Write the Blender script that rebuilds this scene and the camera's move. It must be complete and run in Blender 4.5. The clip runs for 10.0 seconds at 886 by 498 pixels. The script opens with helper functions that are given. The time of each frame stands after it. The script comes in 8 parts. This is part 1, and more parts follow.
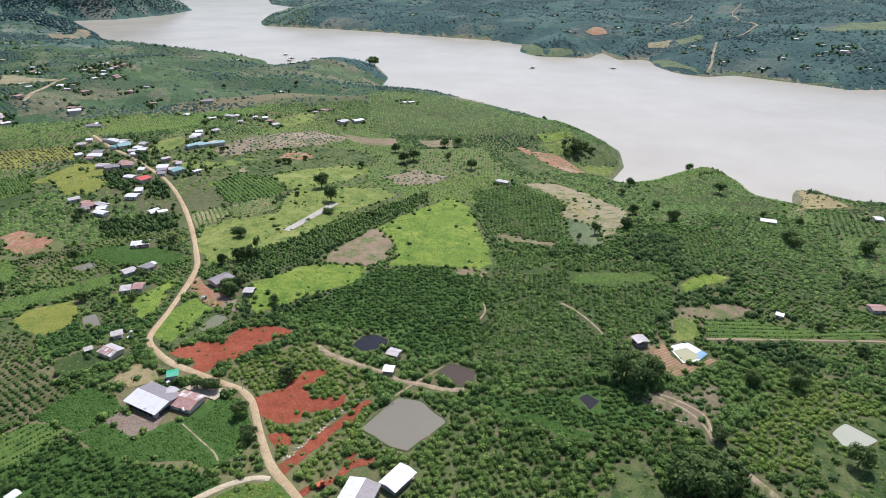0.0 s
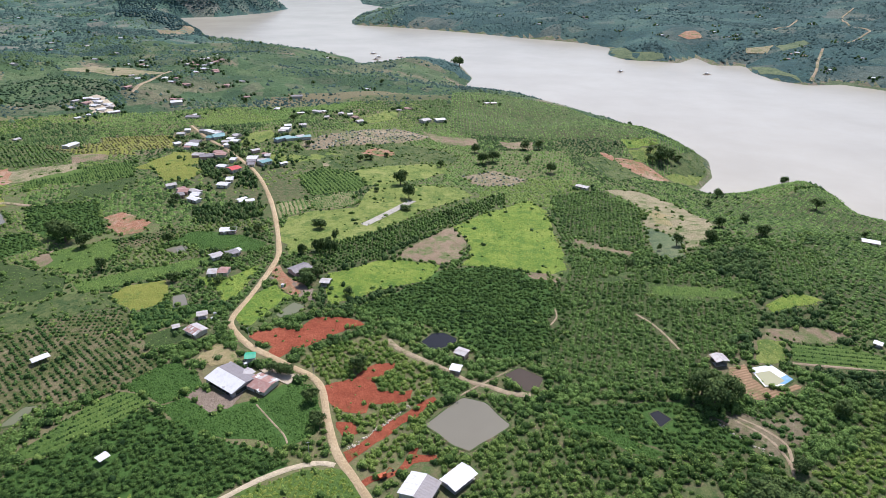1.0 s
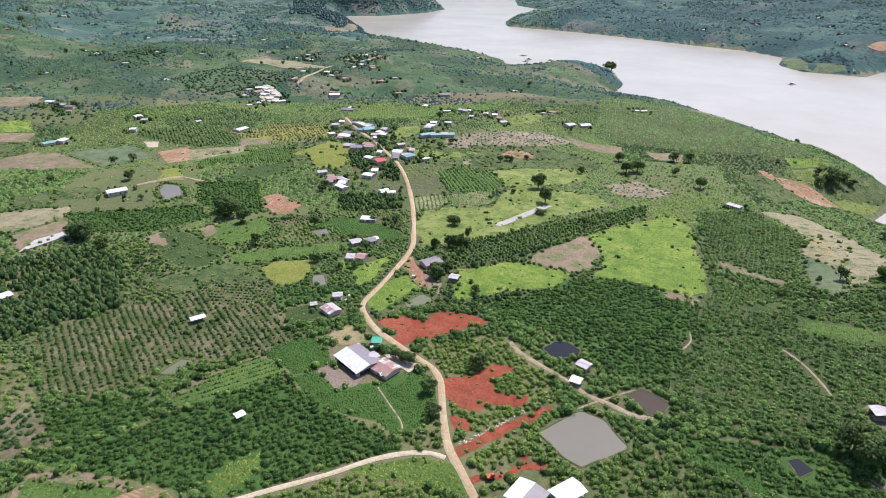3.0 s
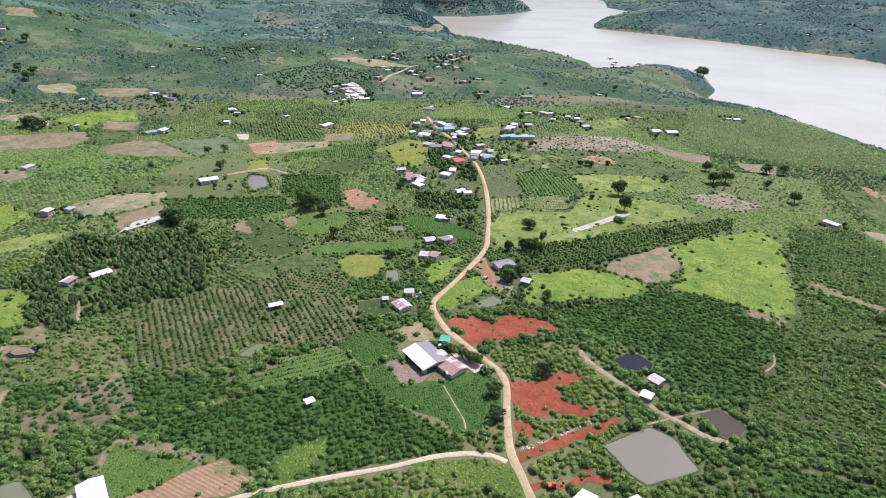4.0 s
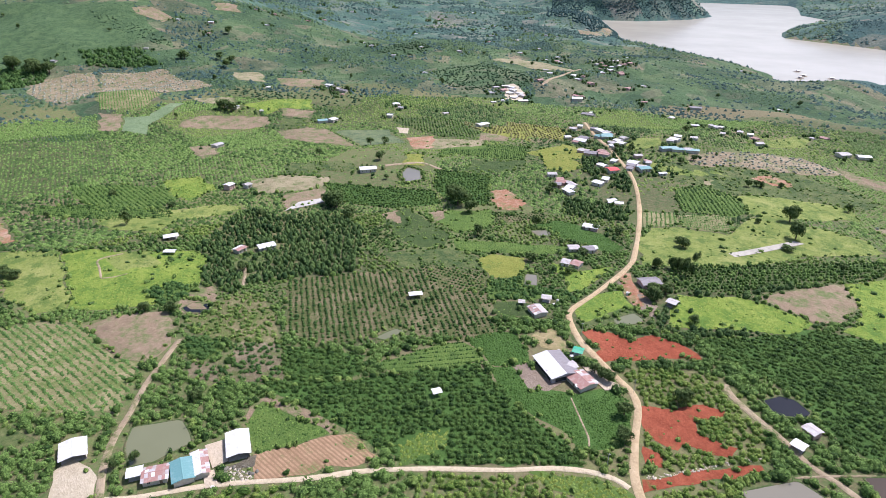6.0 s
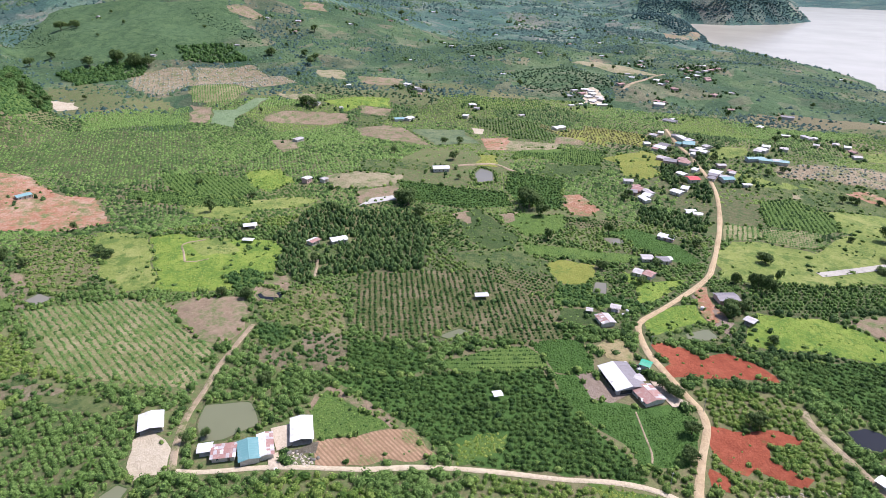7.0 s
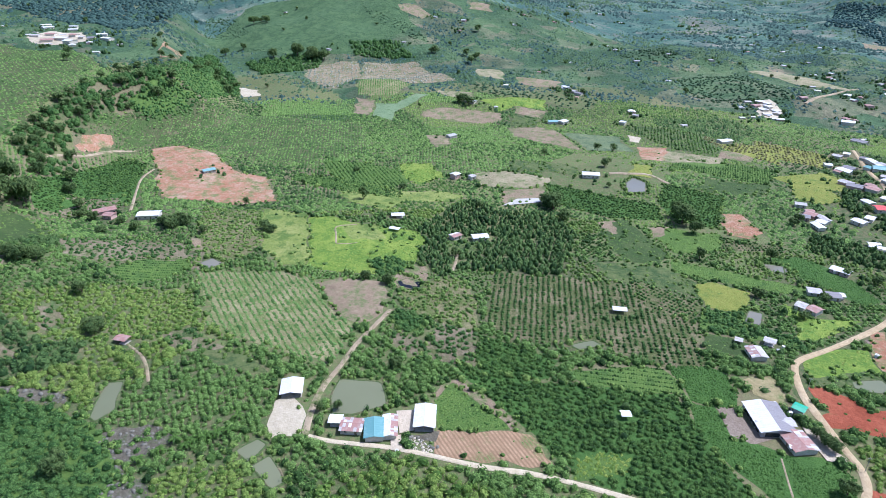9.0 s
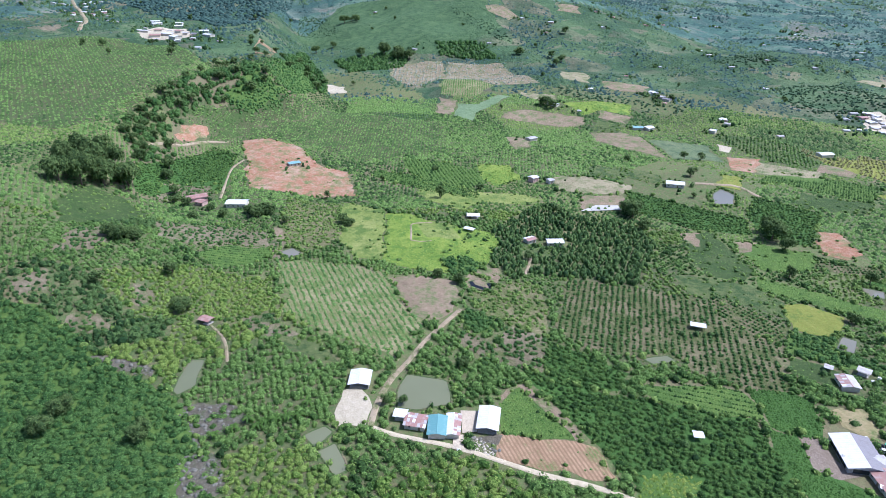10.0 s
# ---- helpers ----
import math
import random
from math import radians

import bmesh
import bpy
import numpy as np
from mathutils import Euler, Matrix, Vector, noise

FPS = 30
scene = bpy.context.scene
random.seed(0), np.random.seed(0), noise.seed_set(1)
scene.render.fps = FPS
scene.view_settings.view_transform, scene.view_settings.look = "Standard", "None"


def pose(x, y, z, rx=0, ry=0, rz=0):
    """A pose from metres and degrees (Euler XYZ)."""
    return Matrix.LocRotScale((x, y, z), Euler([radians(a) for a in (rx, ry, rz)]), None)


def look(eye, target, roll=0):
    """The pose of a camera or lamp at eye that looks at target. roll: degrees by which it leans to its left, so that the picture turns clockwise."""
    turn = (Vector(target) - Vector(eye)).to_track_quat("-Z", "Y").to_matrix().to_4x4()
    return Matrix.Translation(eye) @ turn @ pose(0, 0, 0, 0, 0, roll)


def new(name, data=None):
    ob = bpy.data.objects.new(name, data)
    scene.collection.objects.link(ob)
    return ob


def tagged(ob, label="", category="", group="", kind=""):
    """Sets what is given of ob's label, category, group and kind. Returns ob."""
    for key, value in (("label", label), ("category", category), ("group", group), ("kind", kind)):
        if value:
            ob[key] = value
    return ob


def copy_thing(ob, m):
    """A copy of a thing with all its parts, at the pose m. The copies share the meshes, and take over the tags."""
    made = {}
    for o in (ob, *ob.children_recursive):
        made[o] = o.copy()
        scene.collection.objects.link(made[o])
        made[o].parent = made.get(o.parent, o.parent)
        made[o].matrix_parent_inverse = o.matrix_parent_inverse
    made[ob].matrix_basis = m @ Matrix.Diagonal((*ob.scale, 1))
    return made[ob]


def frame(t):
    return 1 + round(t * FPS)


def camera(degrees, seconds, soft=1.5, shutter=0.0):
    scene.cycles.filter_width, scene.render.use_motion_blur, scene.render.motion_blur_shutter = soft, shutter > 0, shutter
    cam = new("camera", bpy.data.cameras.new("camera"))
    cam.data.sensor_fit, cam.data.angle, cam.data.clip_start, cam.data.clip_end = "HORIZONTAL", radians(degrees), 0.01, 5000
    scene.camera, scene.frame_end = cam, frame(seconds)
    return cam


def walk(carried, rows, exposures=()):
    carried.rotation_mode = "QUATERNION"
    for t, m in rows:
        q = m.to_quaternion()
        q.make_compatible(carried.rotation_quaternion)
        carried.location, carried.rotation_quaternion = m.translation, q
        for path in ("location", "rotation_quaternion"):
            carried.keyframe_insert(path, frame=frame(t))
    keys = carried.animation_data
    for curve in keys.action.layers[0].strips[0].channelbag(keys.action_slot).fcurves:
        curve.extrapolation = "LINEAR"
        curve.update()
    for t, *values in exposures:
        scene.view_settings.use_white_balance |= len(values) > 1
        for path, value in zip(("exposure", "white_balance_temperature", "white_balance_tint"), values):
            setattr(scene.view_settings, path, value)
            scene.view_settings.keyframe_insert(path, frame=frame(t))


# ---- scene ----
# ---- camera: it hangs still in the air and turns to the left ----
EYE = 174.0
cam = camera(71.55, 10.0, soft=0.8)
PATH = [(0, 64.49, -0.57, 0.00), (0.5, 64.50, -0.58, 3.84), (1, 64.48, -0.57, 7.62), (1.5, 64.48, -0.54, 11.23),
        (2, 64.49, -0.57, 14.50), (2.5, 64.49, -0.55, 17.56), (4, 64.51, -0.49, 28.58), (4.5, 64.50, -0.51, 32.27),
        (5, 64.52, -0.53, 36.44), (5.5, 64.53, -0.53, 39.74), (7, 64.54, -0.62, 50.27), (7.5, 64.53, -0.56, 53.49),
        (8, 64.50, -0.55, 57.28), (8.5, 64.48, -0.55, 60.60), (9, 64.47, -0.53, 64.56), (9.5, 64.48, -0.58, 68.23),
        (10, 64.48, -0.56, 72.14)]
walk(cam, [(t, pose(0, 0, EYE, tilt, lean, turn)) for t, tilt, lean, turn in PATH],
     [(0, -0.07, 6100, 16), (2.5, 0.04, 6050, 19), (5, 0.19, 6050, 20), (7.7, 0.23, 6000, 23), (8.1, 0.24, 5400, 16), (10, 0.24, 5300, 17)])

# ---- daylight ----
SUN_HEIGHT, SUN_TURN = 58.0, -14.0
world = bpy.data.worlds.new("world")
scene.world = world
world.use_nodes = True
sky = world.node_tree.nodes.new("ShaderNodeTexSky")
sky.sky_type, sky.sun_disc = "NISHITA", False
sky.sun_elevation, sky.sun_rotation = radians(SUN_HEIGHT), radians(-SUN_TURN)
sky.air_density, sky.dust_density, sky.ozone_density = 1.0, 2.0, 1.0
back = world.node_tree.nodes["Background"]
back.inputs["Strength"].default_value = 0.13
world.node_tree.links.new(sky.outputs["Color"], back.inputs["Color"])
sun = new("sun", bpy.data.lights.new("sun", "SUN"))
sun.data.energy, sun.data.angle, sun.data.color = 5.0, radians(0.6), (1.0, 0.95, 0.87)
a, e = radians(SUN_TURN), radians(SUN_HEIGHT)
sun.matrix_world = look((-math.sin(a) * math.cos(e) * 500, math.cos(a) * math.cos(e) * 500, math.sin(e) * 500), (0, 0, 0))

# ---- materials ----
def material(name, rough=0.8, metal=0.0, spec=0.3):
    m = bpy.data.materials.new(name)
    m.use_nodes = True
    t = m.node_tree
    b = t.nodes["Principled BSDF"]
    b.inputs["Roughness"].default_value, b.inputs["Metallic"].default_value = rough, metal
    b.inputs["Specular IOR Level"].default_value = spec
    return m, t, b


def node(t, kind, **inputs):
    n = t.nodes.new(kind)
    for key, value in inputs.items():
        n.inputs[key.replace("_", " ")].default_value = value
    return n


def noise_at(t, scale, detail=4.0, rough=0.6, where=None):
    if where is None:
        where = t.nodes.new("ShaderNodeNewGeometry").outputs["Position"]
    n = node(t, "ShaderNodeTexNoise", Scale=scale * 0.69, Detail=detail, Roughness=rough)
    t.links.new(where, n.inputs["Vector"])
    return n.outputs["Fac"]


def ramp(t, fac, *stops):
    r = t.nodes.new("ShaderNodeValToRGB")
    el = r.color_ramp.elements
    while len(el) < len(stops):
        el.new(0.5)
    for e, (at, c) in zip(el, stops):
        e.position, e.color = at, (*c, 1)
    t.links.new(fac, r.inputs["Fac"])
    return r.outputs["Color"]


def mix(t, fac, a, b, blend="MIX"):
    n = t.nodes.new("ShaderNodeMix")
    n.data_type, n.blend_type = "RGBA", blend
    for socket, value in ((n.inputs[0], fac), (n.inputs[6], a), (n.inputs[7], b)):
        if hasattr(value, "links"):
            t.links.new(value, socket)
        else:
            socket.default_value = value if isinstance(value, float) else (*value, 1)
    return n.outputs[2]


def relief(t, b, fac, strength, distance):
    n = node(t, "ShaderNodeBump", Strength=strength, Distance=distance)
    t.links.new(fac, n.inputs["Height"])
    t.links.new(n.outputs["Normal"], b.inputs["Normal"])


def soil(name, dark, mid, light, weeds=None, weed_share=0.5, furrow=0.0, rough=0.9, lines=0.14):
    """Earth or short growth: patches of three sizes, weeds, and furrows where the plot is tilled."""
    m, t, b = material(name, rough, 0.0, 0.2)
    c = ramp(t, noise_at(t, 0.05, 6, 0.65), (0.34, dark), (0.5, mid), (0.66, light))
    c = mix(t, 0.5, c, ramp(t, noise_at(t, 0.35, 9, 0.78), (0.36, dark), (0.5, mid), (0.62, light)))
    if weeds:
        c = mix(t, ramp(t, noise_at(t, 0.12, 9, 0.78), (weed_share - 0.05, (0, 0, 0)), (weed_share + 0.06, (1, 1, 1))), weeds, c)
    fine = noise_at(t, 1.1, 6, 0.8)
    c = mix(t, ramp(t, fine, (0.34, (0.55, 0.55, 0.55)), (0.48, (0, 0, 0))), c, mix(t, 0.55, c, tuple(v * 0.35 for v in dark)))
    c = mix(t, ramp(t, fine, (0.54, (0, 0, 0)), (0.68, (0.5, 0.5, 0.5))), c, tuple(min(0.8, v * 1.25) for v in light))
    if furrow:
        at = t.nodes.new("ShaderNodeTexCoord")
        w = node(t, "ShaderNodeTexWave", Scale=furrow, Distortion=1.4, Detail=2.0)
        w.inputs["Detail Scale"].default_value = 0.6
        t.links.new(at.outputs["UV"], w.inputs["Vector"])
        c = mix(t, ramp(t, w.outputs["Fac"], (0.2, (lines, lines, lines)), (0.6, (0, 0, 0))), c, dark)
        relief(t, b, w.outputs["Fac"], 0.6 * lines, 0.12)
    else:
        relief(t, b, fine, 1.0, 0.6)
    t.links.new(c, b.inputs["Base Color"])
    return m


def foliage(name, dark, mid, light, glow=0.25, rough=0.7, spec=0.12, grain=2.6):
    """Leaves: every plant has its tint, every leaf its own shade; light passes through in part."""
    m, t, b = material(name, rough, 0.0, spec)
    tint = t.nodes.new("ShaderNodeAttribute")
    tint.attribute_name = "tint"
    isle = t.nodes.new("ShaderNodeNewGeometry").outputs["Random Per Island"]
    add = t.nodes.new("ShaderNodeMath")
    add.operation = "MULTIPLY_ADD"
    t.links.new(isle, add.inputs[0])
    add.inputs[1].default_value = 0.68
    t.links.new(tint.outputs["Fac"], add.inputs[2])
    big = t.nodes.new("ShaderNodeMath")
    big.operation = "MULTIPLY_ADD"
    t.links.new(noise_at(t, 0.03, 3), big.inputs[0])
    big.inputs[1].default_value = 0.7
    t.links.new(add.outputs[0], big.inputs[2])
    c = ramp(t, big.outputs[0], (0.36, dark), (0.76, mid), (1.0, light))
    speck = noise_at(t, grain, 3, 0.75)
    c = mix(t, ramp(t, speck, (0.38, (0.8, 0.8, 0.8)), (0.62, (0, 0, 0))), c, mix(t, 0.5, dark, c, "MULTIPLY"))
    relief(t, b, speck, 1.0, 0.5)
    t.links.new(c, b.inputs["Base Color"])
    through_leaf = t.nodes.new("ShaderNodeBsdfTranslucent")
    t.links.new(c, through_leaf.inputs["Color"])
    both = t.nodes.new("ShaderNodeMixShader")
    both.inputs[0].default_value = glow
    t.links.new(b.outputs[0], both.inputs[1])
    t.links.new(through_leaf.outputs[0], both.inputs[2])
    t.links.new(both.outputs[0], t.nodes["Material Output"].inputs["Surface"])
    return m


def sheet_metal(name, base, stain, rough=0.45, metal=0.0, share=0.6):
    """Corrugated roofing sheet with weather stains."""
    m, t, b = material(name, rough, metal, 0.4)
    c = mix(t, ramp(t, noise_at(t, 0.7, 6, 0.7), (share - 0.1, (0, 0, 0)), (share + 0.15, (1, 1, 1))), base, stain)
    c = mix(t, 0.25, c, ramp(t, noise_at(t, 3.0, 4), (0.3, tuple(v * 0.7 for v in base)), (0.7, base)))
    at = t.nodes.new("ShaderNodeTexCoord").outputs["Object"]
    w = node(t, "ShaderNodeTexWave", Scale=1.3)
    t.links.new(at, w.inputs["Vector"])
    relief(t, b, w.outputs["Fac"], 0.5, 0.04)
    t.links.new(c, b.inputs["Base Color"])
    return m


def painted(name, base, stain, scale=0.8, rough=0.8, spec=0.3):
    m, t, b = material(name, rough, 0.0, spec)
    t.links.new(mix(t, ramp(t, noise_at(t, scale, 6, 0.7), (0.4, (0, 0, 0)), (0.75, (1, 1, 1))), base, stain), b.inputs["Base Color"])
    relief(t, b, noise_at(t, 6.0), 0.2, 0.02)
    return m


def water(name, deep, pale, rough=0.12, ripple=0.25, scale=0.35, spec=0.35):
    """Silty water: its own colour below, the sky's reflection above."""
    m, t, b = material(name, rough, 0.0, spec)
    t.links.new(ramp(t, noise_at(t, 0.01, 5, 0.6), (0.35, deep), (0.65, pale)), b.inputs["Base Color"])
    relief(t, b, noise_at(t, scale, 5, 0.6), ripple, 0.08)
    return m


def ground_material():
    m, t, b = material("farmland", 0.9, 0.0, 0.2)
    pos = t.nodes.new("ShaderNodeNewGeometry").outputs["Position"]
    bend = node(t, "ShaderNodeTexNoise", Scale=0.014, Detail=3.0)
    t.links.new(pos, bend.inputs["Vector"])
    shift = t.nodes.new("ShaderNodeVectorMath")
    shift.operation = "MULTIPLY_ADD"
    t.links.new(bend.outputs["Color"], shift.inputs[0])
    shift.inputs[1].default_value = (65, 65, 0)
    t.links.new(pos, shift.inputs[2])
    flat = t.nodes.new("ShaderNodeVectorMath")
    flat.operation = "MULTIPLY"
    t.links.new(shift.outputs[0], flat.inputs[0])
    flat.inputs[1].default_value = (1, 1, 0)
    cell = node(t, "ShaderNodeTexVoronoi", Scale=0.009)
    t.links.new(flat.outputs[0], cell.inputs["Vector"])
    parts = t.nodes.new("ShaderNodeSeparateColor")
    t.links.new(cell.outputs["Color"], parts.inputs["Color"])
    fields = ramp(t, parts.outputs["Red"], (0.0, (0.045, 0.085, 0.028)), (0.3, (0.065, 0.115, 0.034)), (0.55, (0.085, 0.14, 0.042)),
                  (0.72, (0.11, 0.165, 0.05)), (0.84, (0.145, 0.18, 0.062)), (0.94, (0.165, 0.155, 0.085)))
    earth = ramp(t, noise_at(t, 0.5, 6, 0.7), (0.3, (0.085, 0.066, 0.04)), (0.7, (0.23, 0.18, 0.11)))
    c = mix(t, ramp(t, noise_at(t, 0.4, 8, 0.75), (0.42, (0, 0, 0)), (0.58, (0.95, 0.95, 0.95))), earth, fields)
    c = mix(t, 0.3, c, fields)
    c = mix(t, ramp(t, noise_at(t, 1.3, 7, 0.75), (0.5, (0, 0, 0)), (0.66, (0.6, 0.6, 0.6))), c, (0.2, 0.185, 0.09))
    c = mix(t, ramp(t, noise_at(t, 1.9, 6, 0.75), (0.36, (0.6, 0.6, 0.6)), (0.48, (0, 0, 0))), c, (0.05, 0.075, 0.025))
    t.links.new(c, b.inputs["Base Color"])
    relief(t, b, noise_at(t, 0.5, 8, 0.7), 0.8, 0.8)
    return m


def far_ground(name, stops, plot, canopy):
    """Farmland seen from afar: plots of several crops, each with its close-set bushes and painted shade between them,
    and larger drifts of growth.
    """
    m, t, b = material(name, 0.9, 0.0, 0.15)
    pos = t.nodes.new("ShaderNodeNewGeometry").outputs["Position"]
    bend = node(t, "ShaderNodeTexNoise", Scale=0.5 / plot, Detail=4.0)
    t.links.new(pos, bend.inputs["Vector"])
    shift = t.nodes.new("ShaderNodeVectorMath")
    shift.operation = "MULTIPLY_ADD"
    t.links.new(bend.outputs["Color"], shift.inputs[0])
    shift.inputs[1].default_value = (plot, plot, 0)
    t.links.new(pos, shift.inputs[2])
    flat = t.nodes.new("ShaderNodeVectorMath")
    flat.operation = "MULTIPLY"
    t.links.new(shift.outputs[0], flat.inputs[0])
    flat.inputs[1].default_value = (1, 1, 0)
    tones = []
    for size in (plot, plot * 0.36):
        cell = node(t, "ShaderNodeTexVoronoi", Scale=1.0 / size)
        t.links.new(flat.outputs[0], cell.inputs["Vector"])
        parts = t.nodes.new("ShaderNodeSeparateColor")
        t.links.new(cell.outputs["Color"], parts.inputs["Color"])
        tones.append(ramp(t, parts.outputs["Red"], *stops))
    c = mix(t, 0.45, *tones)
    drift = noise_at(t, 0.012, 5, 0.65)
    c = mix(t, ramp(t, drift, (0.4, (0.75, 0.75, 0.75)), (0.56, (0, 0, 0))), c, stops[0][1])
    ground = t.nodes.new("ShaderNodeVectorMath")
    ground.operation = "MULTIPLY"
    t.links.new(pos, ground.inputs[0])
    ground.inputs[1].default_value = (1, 1, 0)
    # darker towards the rims of the drawn bushes: shade put into the colour
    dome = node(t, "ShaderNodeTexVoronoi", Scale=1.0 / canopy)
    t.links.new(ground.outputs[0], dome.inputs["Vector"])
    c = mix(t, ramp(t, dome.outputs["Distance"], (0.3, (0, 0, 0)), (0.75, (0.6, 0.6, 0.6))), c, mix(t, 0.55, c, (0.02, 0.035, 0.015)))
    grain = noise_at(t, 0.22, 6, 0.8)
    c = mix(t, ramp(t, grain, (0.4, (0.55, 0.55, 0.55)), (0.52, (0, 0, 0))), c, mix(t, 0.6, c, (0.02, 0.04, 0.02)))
    c = mix(t, ramp(t, grain, (0.56, (0, 0, 0)), (0.7, (0.5, 0.5, 0.5))), c, mix(t, 0.5, c, (0.26, 0.27, 0.13)))
    t.links.new(c, b.inputs["Base Color"])
    relief(t, b, grain, 0.7, 2.0)
    return m


FARMLAND = ground_material()
# haze is painted into these ground colours: the farther, the bluer
MID_FARMS = far_ground("middle_farmland_haze", [(0.0, (0.04, 0.086, 0.044)), (0.2, (0.056, 0.112, 0.054)), (0.42, (0.08, 0.144, 0.066)), (0.6, (0.104, 0.172, 0.074)),
                                           (0.76, (0.135, 0.192, 0.09)), (0.87, (0.185, 0.195, 0.12)), (0.96, (0.28, 0.215, 0.155))], 75.0, 3.6)
FAR_FARMS = far_ground("distant_farmland_haze", [(0.0, (0.046, 0.103, 0.097)), (0.2, (0.062, 0.134, 0.112)), (0.42, (0.086, 0.171, 0.132)), (0.6, (0.110, 0.200, 0.143)),
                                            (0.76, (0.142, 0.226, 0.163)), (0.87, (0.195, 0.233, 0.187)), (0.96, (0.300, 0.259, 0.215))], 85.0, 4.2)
FAR_SLOPES = far_ground("distant_slopes_haze", [(0.0, (0.032, 0.082, 0.088)), (0.25, (0.043, 0.106, 0.106)), (0.5, (0.056, 0.127, 0.120)), (0.7, (0.074, 0.151, 0.134)),
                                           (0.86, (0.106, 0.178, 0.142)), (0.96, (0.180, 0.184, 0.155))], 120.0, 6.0)
